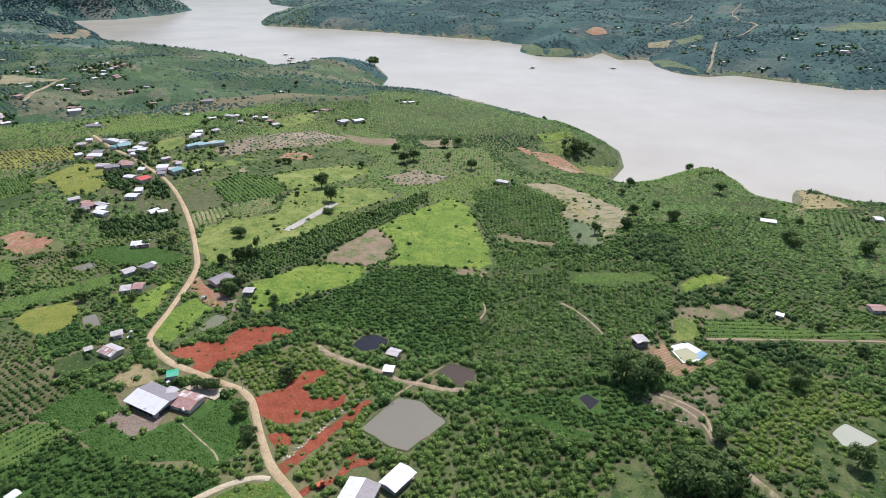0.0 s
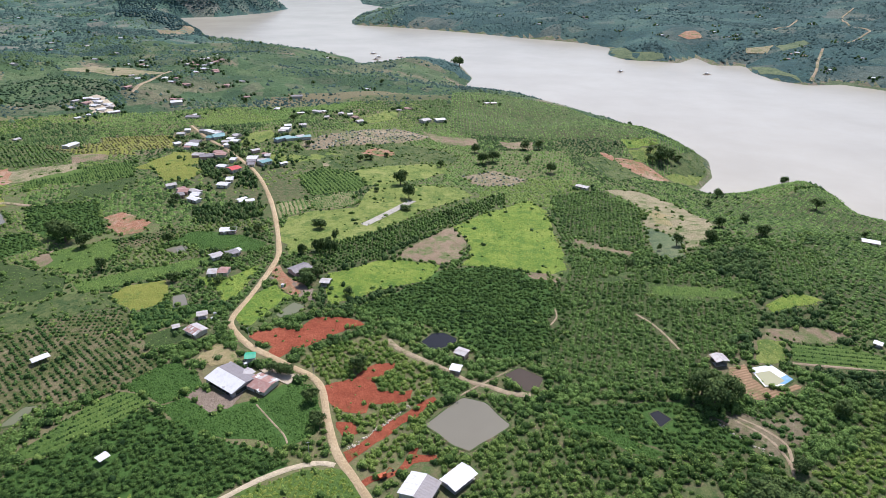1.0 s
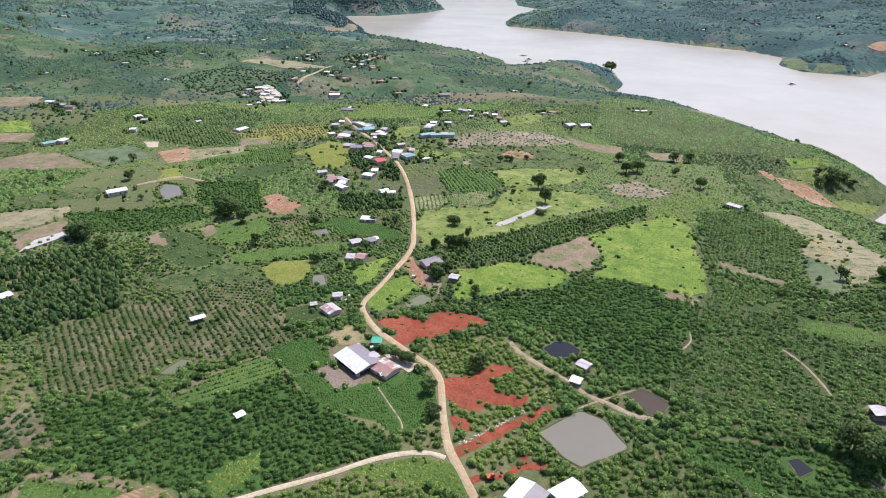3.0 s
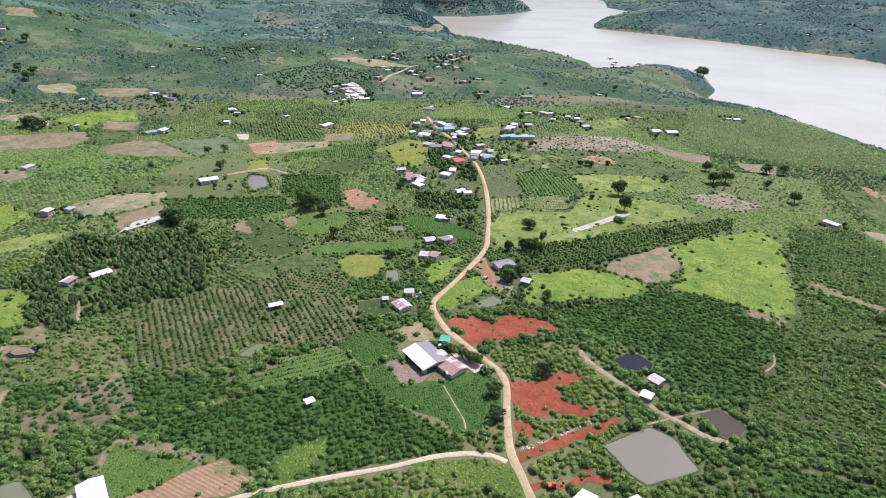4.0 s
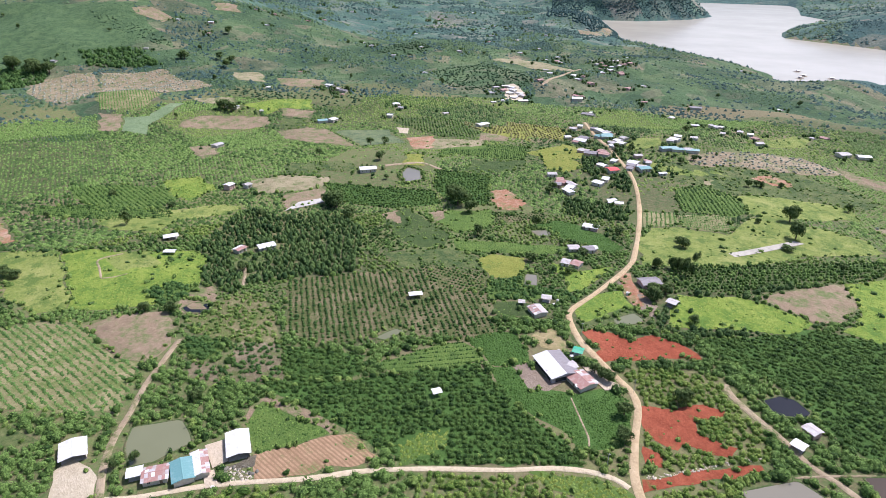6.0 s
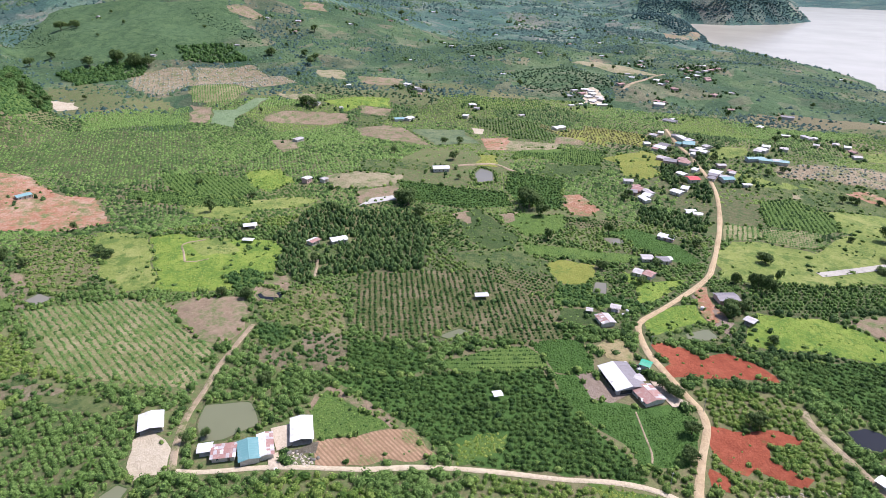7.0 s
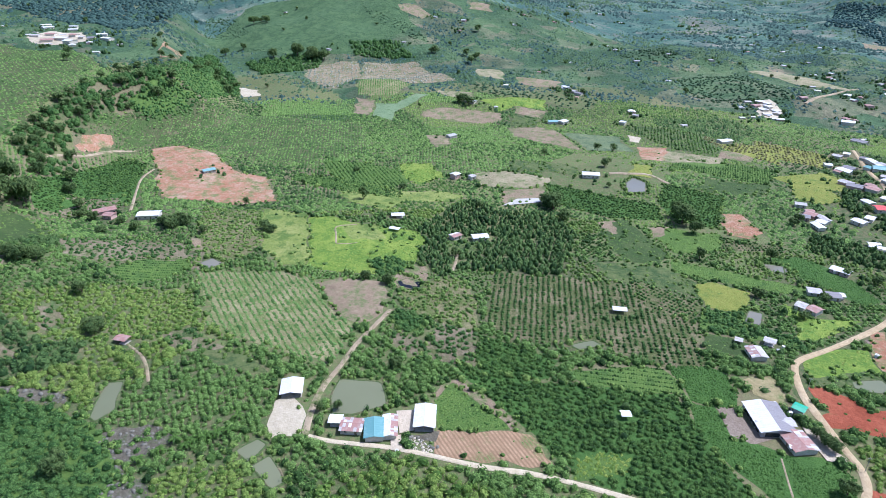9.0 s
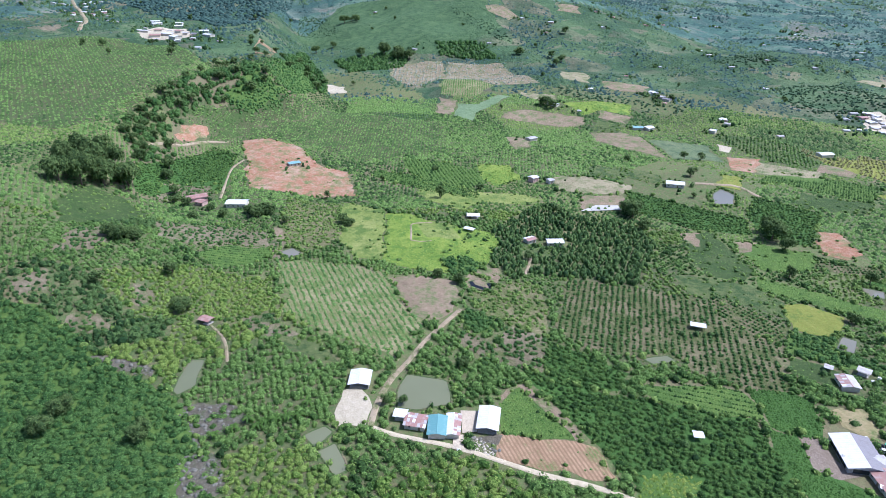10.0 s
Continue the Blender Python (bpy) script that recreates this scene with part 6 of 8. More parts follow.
def triangles(name, verts, tris, mats, tint=None, uv=None, smooth=False, index=None):
    """A mesh object from arrays of corners and triangles."""
    me = bpy.data.meshes.new(name)
    n, f = len(verts), len(tris)
    me.vertices.add(n), me.loops.add(f * 3), me.polygons.add(f)
    me.vertices.foreach_set("co", np.ascontiguousarray(verts, np.float32).ravel())
    me.loops.foreach_set("vertex_index", np.ascontiguousarray(tris, np.int32).ravel())
    me.polygons.foreach_set("loop_start", np.arange(0, f * 3, 3, dtype=np.int32))
    if index is not None:
        me.polygons.foreach_set("material_index", np.ascontiguousarray(index, np.int32))
    if uv is not None:
        layer = me.uv_layers.new(name="plan")
        layer.data.foreach_set("uv", np.ascontiguousarray(np.asarray(uv)[np.asarray(tris).ravel()], np.float32).ravel())
    if tint is not None:
        me.attributes.new("tint", "FLOAT", "POINT").data.foreach_set("value", np.ascontiguousarray(tint, np.float32))
    for m in mats:
        me.materials.append(m)
    me.update(calc_edges=True)
    me.validate()
    if smooth:
        me.polygons.foreach_set("use_smooth", np.ones(f, bool))
    return new(name, me)


def leaf_clump(leaves, size, seed, core=True, tall=1.0, low=-0.25):
    """A plant of radius 1: leaf sprays round a dark heart. Returns corners and triangles."""
    r = np.random.default_rng(seed)
    v, t = [], []
    if core:
        n = len(v)
        v += [(0.72 * math.cos(k * 1.2566), 0.72 * math.sin(k * 1.2566), 0.25 + 0.2 * r.random()) for k in range(5)] + [(0, 0, 0.85), (0, 0, -0.2)]
        t += [(n + k, n + (k + 1) % 5, n + 5) for k in range(5)] + [(n + (k + 1) % 5, n + k, n + 6) for k in range(5)]
    for i in range(leaves):
        a, z = i * 2.39996 + r.random() * 0.5, low + (1 - low) * (i + 0.5) / leaves
        out = np.array([math.cos(a) * math.sqrt(max(0, 1 - z * z)), math.sin(a) * math.sqrt(max(0, 1 - z * z)), z])
        at = out * (0.72 + 0.3 * r.random())
        nrm = out + np.array([0, 0, 0.45]) + r.normal(0, 0.42, 3)
        nrm /= np.linalg.norm(nrm)
        u = np.cross(nrm, r.normal(0, 1, 3))
        u /= np.linalg.norm(u)
        w = np.cross(nrm, u)
        s = size * (0.75 + 0.5 * r.random())
        n = len(v)
        v += [at + u * s, at + w * s * 0.6 + nrm * s * 0.15, at - u * s, at - w * s * 0.6 + nrm * s * 0.15]
        t += [(n, n + 1, n + 2), (n, n + 2, n + 3)]
    v = np.array(v, float)
    v[:, 2] = (v[:, 2] + 0.25) * tall / 1.25
    return v, np.array(t)


def stone(seed):
    r = np.random.default_rng(seed)
    bm = bmesh.new()
    bmesh.ops.create_icosphere(bm, subdivisions=1, radius=1)
    v = np.array([x.co[:] for x in bm.verts]) * (0.75 + 0.5 * r.random((len(bm.verts), 1))) * (1, 0.8, 0.65)
    t = np.array([[x.index for x in f.verts] for f in bm.faces])
    bm.free()
    return v, t


def bush(seed, sides, rings, sprays, size, rough=0.2):
    """A bush of radius and height 1: an uneven leafy dome with sprays that break its outline."""
    r = np.random.default_rng(seed)
    v, t = [], []
    for k in range(rings):
        up = k / rings
        wide = math.cos(up * 1.35) * (0.86 if k == 0 else 1.0)
        for s in range(sides):
            a, f = (s + 0.5 * (k % 2)) * 2 * math.pi / sides + r.normal(0, 0.12), 1 + r.normal(0, rough)
            v.append((math.cos(a) * wide * f, math.sin(a) * wide * f, -0.06 if k == 0 else math.sin(up * 1.35) * 0.95 * (1 + r.normal(0, rough * 0.7))))
    v.append((r.normal(0, 0.1), r.normal(0, 0.1), 1.0))
    for k in range(rings - 1):
        for s in range(sides):
            a, b, c, d = k * sides + s, k * sides + (s + 1) % sides, (k + 1) * sides + s, (k + 1) * sides + (s + 1) % sides
            t += [(a, b, c), (b, d, c)] if k % 2 == 0 else [(a, b, d), (a, d, c)]
    top = (rings - 1) * sides
    t += [(top + s, top + (s + 1) % sides, rings * sides) for s in range(sides)]
    v, t = np.array(v, float), np.array(t)
    if sprays:
        lv, lt = leaf_clump(sprays, size, seed + 500, False, 1.0, 0.05)
        v, t = np.concatenate([v * (0.88, 0.88, 0.9), lv * (1.06, 1.06, 1.06)]), np.concatenate([t, lt + len(v)])
    return v, t


CLUMPS = {0: [bush(s, 6, 2, 12, 0.25, 0.28) for s in range(6)], 1: [bush(20 + s, 5, 2, 4, 0.34, 0.28) for s in range(6)], 2: [bush(40 + s, 4, 2, 0, 0, 0.25) for s in range(6)],
          3: [bush(70 + s, 6, 2, 24, 0.22, 0.28) for s in range(7)], 4: [bush(90 + s, 6, 1, 0, 0, 0.3) for s in range(9)]}
STONES = [stone(60 + s) for s in range(4)]


def scatter(name, shapes, xy, radius, tall, tint, mat, label, category, sink=0.0):
    """Many plants or stones as one object: corners of the shapes set at xy on the land."""
    xy = np.asarray(xy, float)
    if not len(xy):
        return None
    n = len(xy)
    z = height(xy[:, 0], xy[:, 1]) - sink
    turn, pick = rng.random(n) * 6.283, rng.integers(0, len(shapes), n)
    vs, ts, tn, base = [], [], [], 0
    for k, (v, t) in enumerate(shapes):
        m = np.nonzero(pick == k)[0]
        if not len(m):
            continue
        c, s = np.cos(turn[m])[:, None], np.sin(turn[m])[:, None]
        r = radius[m][:, None]
        lean = 1 + 0.18 * np.sin(turn[m] * 7)[:, None]
        x = (v[None, :, 0] * c * lean - v[None, :, 1] * s / lean) * r + xy[m, 0][:, None]
        y = (v[None, :, 0] * s * lean + v[None, :, 1] * c / lean) * r + xy[m, 1][:, None]
        zz = v[None, :, 2] * tall[m][:, None] + z[m][:, None]
        vs.append(np.stack([x, y, zz], -1).reshape(-1, 3))
        ts.append((t[None] + (base + np.arange(len(m)) * len(v))[:, None, None]).reshape(-1, 3))
        tn.append(np.repeat(tint[m], len(v)))
        base += len(m) * len(v)
    ob = triangles(name, np.concatenate(vs), np.concatenate(ts), [mat], np.concatenate(tn))
    return tagged(ob, label, category, kind="stuff")


def rough_outline(points, step, wobble):
    """A closed outline with more corners, made uneven."""
    out = []
    for i, (a, b) in enumerate(zip(points, points[1:] + points[:1])):
        n = max(1, int(math.dist(a, b) / step))
        for k in range(n):
            x, y = a[0] + (b[0] - a[0]) * k / n, a[1] + (b[1] - a[1]) * k / n
            q = Vector((x * 0.09, y * 0.09, 3.7))
            out.append((x + wobble * noise.noise(q), y + wobble * noise.noise(q + Vector((9, 4, 2)))))
    return out


def long_side(points):
    a, b = max(zip(points, points[1:] + points[:1]), key=lambda s: math.dist(*s))
    return math.atan2(b[1] - a[1], b[0] - a[0])


def inside(points, x, y, margin=0.0):
    p = np.array(points)
    near = (x > p[:, 0].min() - margin) & (x < p[:, 0].max() + margin) & (y > p[:, 1].min() - margin) & (y < p[:, 1].max() + margin)
    out = np.zeros(x.shape, bool)
    if near.any():
        out[near] = outline_distance(list(points), x[near], y[near]) > -margin
    return out


def draped(name, points, mat, lift, label, category, wobble=1.0):
    """A sheet of ground cover that follows the land inside an outline."""
    p = np.array(points)
    far = float(np.hypot(*p.mean(0)))
    step = max(3.6, far * 0.016)
    edge = rough_outline(points, step * 0.8, wobble * 1.4 * max(1.0, far / 360))
    e = np.array(edge)
    gx, gy = np.meshgrid(np.arange(e[:, 0].min(), e[:, 0].max(), step), np.arange(e[:, 1].min(), e[:, 1].max(), step))
    gx, gy = gx.ravel() + step * 0.2, gy.ravel() + step * 0.3
    keep = inside(edge, gx, gy, -step * 0.45)
    pts = [Vector(q) for q in edge] + [Vector(q) for q in zip(gx[keep], gy[keep])]
    from mathutils.geometry import delaunay_2d_cdt
    v, _, f, *_ = delaunay_2d_cdt(pts, [], [list(range(len(edge)))], 1, 1e-4)
    v = np.array([q[:] for q in v])
    tris = np.array([(g[0], g[k], g[k + 1]) for g in f for k in range(1, len(g) - 1)])
    a, b, c = (v[tris[:, k]] for k in range(3))
    turned = (b[:, 0] - a[:, 0]) * (c[:, 1] - a[:, 1]) - (b[:, 1] - a[:, 1]) * (c[:, 0] - a[:, 0]) < 0
    tris[turned] = tris[turned][:, ::-1]
    ang = long_side(points)
    uv = np.stack([-v[:, 0] * math.sin(ang) + v[:, 1] * math.cos(ang), v[:, 0] * math.cos(ang) + v[:, 1] * math.sin(ang)], -1)
    rim = ~inside(edge, v[:, 0], v[:, 1], -0.04)
    z = height(v[:, 0], v[:, 1]) + np.where(rim, 1.0 if wobble < 0.2 else 0.5, 1.0) * (lift + 0.0005 * far)
    ob = triangles(name, np.column_stack([v, z]), tris, [mat], uv=uv, smooth=True)
    return tagged(ob, label, category, kind="structure")


def smooth_line(points, step):
    """A curve through the points, at about even steps."""
    p = [np.array(q, float) for q in points]
    p = [2 * p[0] - p[1]] + p + [2 * p[-1] - p[-2]]
    out = []
    for a, b, c, d in zip(p, p[1:], p[2:], p[3:]):
        n = max(2, int(np.linalg.norm(c - b) / step))
        for k in range(n):
            t = k / n
            out.append(0.5 * (2 * b + (c - a) * t + (2 * a - 5 * b + 4 * c - d) * t * t + (3 * b - a - 3 * c + d) * t ** 3))
    return np.array(out + [p[-2]])


def ribbon(name, points, width, mat, lift, label, category):
    line = smooth_line(points, 2.9)
    along = np.gradient(line, axis=0)
    along /= np.linalg.norm(along, axis=1)[:, None] + 1e-9
    side = np.stack([-along[:, 1], along[:, 0]], -1)
    across = np.array([-0.56, -0.4, 0.0, 0.4, 0.56])
    n = len(line)
    wob = 1 + 0.12 * np.sin(np.arange(n) * 0.31) * np.sin(np.arange(n) * 0.13) + rng.normal(0, 0.02, n)
    v = (line[:, None, :] + side[:, None, :] * (across[None, :, None] * (width * wob)[:, None, None])).reshape(-1, 2)
    up = lift + 0.0008 * np.hypot(v[:, 0], v[:, 1])
    z = height(v[:, 0], v[:, 1]) + np.where(np.tile([True, False, False, False, True], n), 0.3, 1.0) * up + np.tile([0, 0.03, 0.0, 0.03, 0], n)
    i = (np.arange(n - 1)[:, None] * 5 + np.arange(4)[None]).ravel()
    tris = np.concatenate([np.stack([i, i + 5, i + 6], -1), np.stack([i, i + 6, i + 1], -1)])[:, ::-1]
    ob = triangles(name, np.column_stack([v, z]), tris, [mat], uv=v, smooth=True)
    return tagged(ob, label, category, kind="structure")


def rows_in(points, angle, dx, dy, jitter, margin=0.0):
    """Planting places in rows inside an outline."""
    p = np.array(points)
    c = p.mean(0)
    reach = np.hypot(*(p - c).T).max()
    u, w = np.meshgrid(np.arange(-reach, reach, dx), np.arange(-reach, reach, dy))
    u, w = u.ravel() + rng.normal(0, jitter, u.size), w.ravel() + rng.normal(0, jitter, u.size)
    x = c[0] + u * math.cos(angle) - w * math.sin(angle)
    y = c[1] + u * math.sin(angle) + w * math.cos(angle)
    k = inside(points, x, y, -margin)
    return np.column_stack([x[k], y[k]])


# ---- the land ----
def make_ground():
    az = np.radians(np.concatenate([np.arange(-52, 120, 0.5), np.arange(120, 308, 3.0)]))
    rad = np.concatenate([[0, 36, 72, 100], 122 * 1.0185 ** np.arange(0, 210)])
    rad = np.append(rad[rad < 4800], 4850)
    a, r = np.meshgrid(az, rad)
    x, y = -np.sin(a) * r, np.cos(a) * r
    z = height(x, y)
    n, m = len(az), len(rad)
    v = np.column_stack([x.ravel(), y.ravel(), z.ravel()])
    i, j = np.meshgrid(np.arange(n), np.arange(m - 1))
    p, q = (j * n + i).ravel(), (j * n + (i + 1) % n).ravel()
    tris = np.concatenate([np.stack([p, q, q + n], -1), np.stack([p, q + n, p + n], -1)])
    mid = v[tris].mean(1)
    d = -outline_distance(LAKE_OUTLINE, mid[:, 0], mid[:, 1])
    shore = (d < 7 + 6 * np.sin(mid[:, 0] / 45) + 4 * np.sin(mid[:, 1] / 33)).astype(int)
    shore[(shore == 1) & (np.hypot(mid[:, 0], mid[:, 1]) > 2500)] = 2
    shore[(shore == 0) & (beyond_lake(mid[:, 0], mid[:, 1]) > 0.6)] = 2
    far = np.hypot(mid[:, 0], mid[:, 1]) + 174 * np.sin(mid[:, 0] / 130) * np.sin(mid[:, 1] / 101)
    # farther ground takes the colours with more painted haze
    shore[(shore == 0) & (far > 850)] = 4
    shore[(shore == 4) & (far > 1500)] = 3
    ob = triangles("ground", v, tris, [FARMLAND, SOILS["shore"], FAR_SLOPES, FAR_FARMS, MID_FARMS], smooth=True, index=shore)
    return tagged(ob, "rolling green farmland with brown earth falling to a lake", "ground", kind="structure")


make_ground()
bm = bmesh.new()
bm.faces.new([bm.verts.new((x, y, LAKE)) for x, y in ((-2400, 478), (2400, 478), (2400, 4700), (-2400, 4700))])
tagged(part("lake_water", bm, WATERS["lake"]), "broad pale silty lake between green shores", "lake", kind="structure")

FIELD_LABELS = {
    "red": ("bare red earth freshly turned in strips", "field"), "tan_soil": ("bare tan earth plot without crops", "field"),
    "clearing": ("cleared reddish building ground on a slope", "field"), "terraced_soil": ("ploughed brown plot with curved furrows", "field"),
    "straw": ("dry yellowish grass plot", "field"), "stubble": ("harvested plot with pale stubble", "field"), "fallow": ("grey fallow plot with thin weeds", "field"),
    "bright_grass": ("bright yellow-green grass field on a slope", "grass field"), "dull_grass": ("rough green pasture with shrubs", "pasture"),
    "green_crop": ("fresh green low crop field", "field"), "yellow_crop": ("yellow-green ripening crop field", "field"), "pale_crop": ("pale blue-green crop strip", "field"),
    "corn": ("dense dark green maize field", "field"), "yard": ("trodden pale earth yard beside farm buildings", "yard"), "mud_yard": ("trodden grey-brown earth yard beside the barn", "yard"), "pad": ("pinkish concrete yard by the farmhouse", "yard"),
    "concrete": ("long grey concrete drying strip in the grass", "drying yard"), "tarp": ("long white plastic sheet spread on the earth", "tarpaulin"),
    "meadow": ("sunny yellow-green meadow with tufts", "meadow"), "fallow_green": ("resting green field with thin weeds", "field"), "scrubland": ("dry scrubby ground with yellowish weeds", "rough ground"),
    "far_meadow": ("light green shore pasture in the distance", "pasture"), "hill_grass": ("green grassy hillside with low bushes", "hillside"),
    "scrub": ("rough brown ground with scattered shrubs", "rough ground"),
    "rock": ("rocky grey ground with boulders and shrubs", "field")}
FLOOR_OF = {"bright_crop": "green_crop", "hill_coffee": "weedy", "orchard_rows": "weedy", "scrubland": "dry_scrub", "wild_bush": "green_crop", "mid_coffee": "weedy", "young_coffee": "coffee_floor", "pale_rows": "weedy_tan", "row_crop": "green_crop", "orchard": "dull_grass", "dark_coffee": "corn", "yellow_orchard": "yellow_crop"}


def area(corners):
    return abs(sum(a[0] * b[1] - b[0] * a[1] for a, b in zip(corners, corners[1:] + corners[:1]))) / 2


SIZES = [area(c) for _, c in FIELDS]
for kind, corners in FIELDS:
    floor = FLOOR_OF.get(kind, kind)
    if floor in SOILS:
        label, category = FIELD_LABELS.get(kind, ("brown earth between rows of young plants", "field"))
        draped({"tarp": "tarpaulin", "pad": "yard", "mud_yard": "yard", "yard": "yard", "concrete": "drying_yard"}.get(kind, "field"), corners, SOILS[floor], 100 / (area(corners) + 1000) + 0.04 if kind not in ("pad", "concrete", "tarp") else 0.3, label, category,
               0.15 if kind in ("pad", "concrete", "tarp") else 4.5 if kind in ("rock", "scrub") else 2.2)

ROAD_LOOKS = {"main_road": ("road", "winding tan dirt road through the farms", "road", 0.12), "lane": ("lane", "pale sandy farm lane with grassy edges", "lane", 0.1),
              "farm_track": ("path", "narrow trodden farm track", "track", 0.08), "footpath": ("path", "thin worn footpath between bushes", "path", 0.07)}
for kind, width, line in ROADS:
    mat, label, category, lift = ROAD_LOOKS[kind]
    ribbon(kind, line, width, SOILS[mat], lift, label, category)


def pond(kind, corners):
    corners = corners if sum(a[0] * b[1] - b[0] * a[1] for a, b in zip(corners, corners[1:] + corners[:1])) > 0 else corners[::-1]
    p = np.array(corners)
    c = p.mean(0)
    level = float(height(p[:, 0], p[:, 1]).mean()) + 0.25
    far = float(np.hypot(*c))
    names = {"grey": "grey-brown farm pond with an earth bank", "dark": "small dark pond among coffee bushes", "brown": "brown shaded pond beside a track", "pale": "pale green pond in a pasture",
             "green": "murky green fish pond with an earth bank", "lined": "reservoir lined with white and blue plastic sheet"}
    ob = thing("pond", (c[0], c[1], level), 0, names[kind], "pond")
    if kind != "lined":
        q = np.array(corners)
        r = np.roll(q, -1, 0)
        corners = [tuple(v) for v in np.stack([q * 0.94 + r * 0.06, q * 0.06 + r * 0.94], 1).reshape(-1, 2)]
    edge = np.array(rough_outline(corners, 1.2, 1.0 if kind != "lined" else 0.3)) - c
    size = np.hypot(*edge.T)[:, None]
    out = edge / size
    bm = bmesh.new()
    bm.faces.new([bm.verts.new((x, y, 0)) for x, y in edge])
    part("water", bm, WATERS[kind], ob)
    rings = []
    for grow, z in ((-0.35, -0.3), (0.1, 0.12), (0.45, 0.2), (0.8 + far / 500, None)):
        q = edge + out * grow
        zz = np.full(len(q), z) if z is not None else height(q[:, 0] + c[0], q[:, 1] + c[1]) - level - 0.1
        rings.append(np.column_stack([q, zz]))
    if kind == "lined":
        pool = edge * 0.66 + np.array([-0.9, -1.2])
        rings[0] = np.column_stack([pool, np.full(len(edge), -0.16)])
        rings[1][:, 2] = 0.35
        for v, q in zip(ob.children[0].data.vertices, pool * 1.03):
            v.co = (q[0], q[1], -0.1)
        rings[2][:, 2] = 0.4
    bm = bmesh.new()
    vs = [[bm.verts.new(v) for v in r] for r in rings]
    n = len(edge)
    for k in range(3):
        for i in range(n):
            j = (i + 1) % n
            f = bm.faces.new((vs[k][i], vs[k + 1][i], vs[k + 1][j], vs[k][j]))
            f.smooth = True
    bmesh.ops.recalc_face_normals(bm, faces=bm.faces)
    bank = part("bank", bm, SOILS["bank"], ob)
    if kind == "lined":
        bank.data.materials.append(LINER)
        bank.data.materials.append(BLUE_CLOTH)
        for i, f in enumerate(bank.data.polygons):
            if i < n:
                f.material_index = 2 if f.center.x > 3.0 and f.center.y < 1.0 else 1


for kind, corners in PONDS:
    pond(kind, corners)


# ---- what stands where, so that nothing grows through it ----
def blocked(x, y):
    out = np.zeros(x.shape, bool)
    for kind, corners in FIELDS:
        out |= inside(corners, x, y, 1.0)
    for kind, corners in PONDS:
        out |= inside(corners, x, y, 2.9)
    return out | built_over(x, y)


def built_over(x, y, margin=0.0):
    out = np.zeros(x.shape, bool)
    for kind, width, line in ROADS:
        for a, b in zip(line, line[1:]):
            out |= near_line(a, b, x, y, width * 0.5 + 1.3 + margin)
    for kind, roof, wall, a, b, width, tall in HOUSES:
        out |= near_line(a, b, x, y, width * 0.5 + 2.3 + margin)
    for hx, hy in FAR_HOUSES:
        out |= (abs(x - hx) < 6 + margin) & (abs(y - hy) < 6 + margin)
    return out


def near_line(a, b, x, y, reach):
    ex, ey = b[0] - a[0], b[1] - a[1]
    k = np.clip(((x - a[0]) * ex + (y - a[1]) * ey) / (ex * ex + ey * ey + 1e-9), 0, 1)
    return (x - a[0] - k * ex) ** 2 + (y - a[1] - k * ey) ** 2 < reach * reach


# ---- plants of the open farmland: plots of coffee in rows ----
def in_sight(x, y, r0, r1):
    r, a = np.hypot(x, y), np.degrees(np.arctan2(-x, y))
    return (r >= r0) & (r < r1) & (a > -46) & (a < 117) & (outline_distance(LAKE_OUTLINE, x, y) < -10)


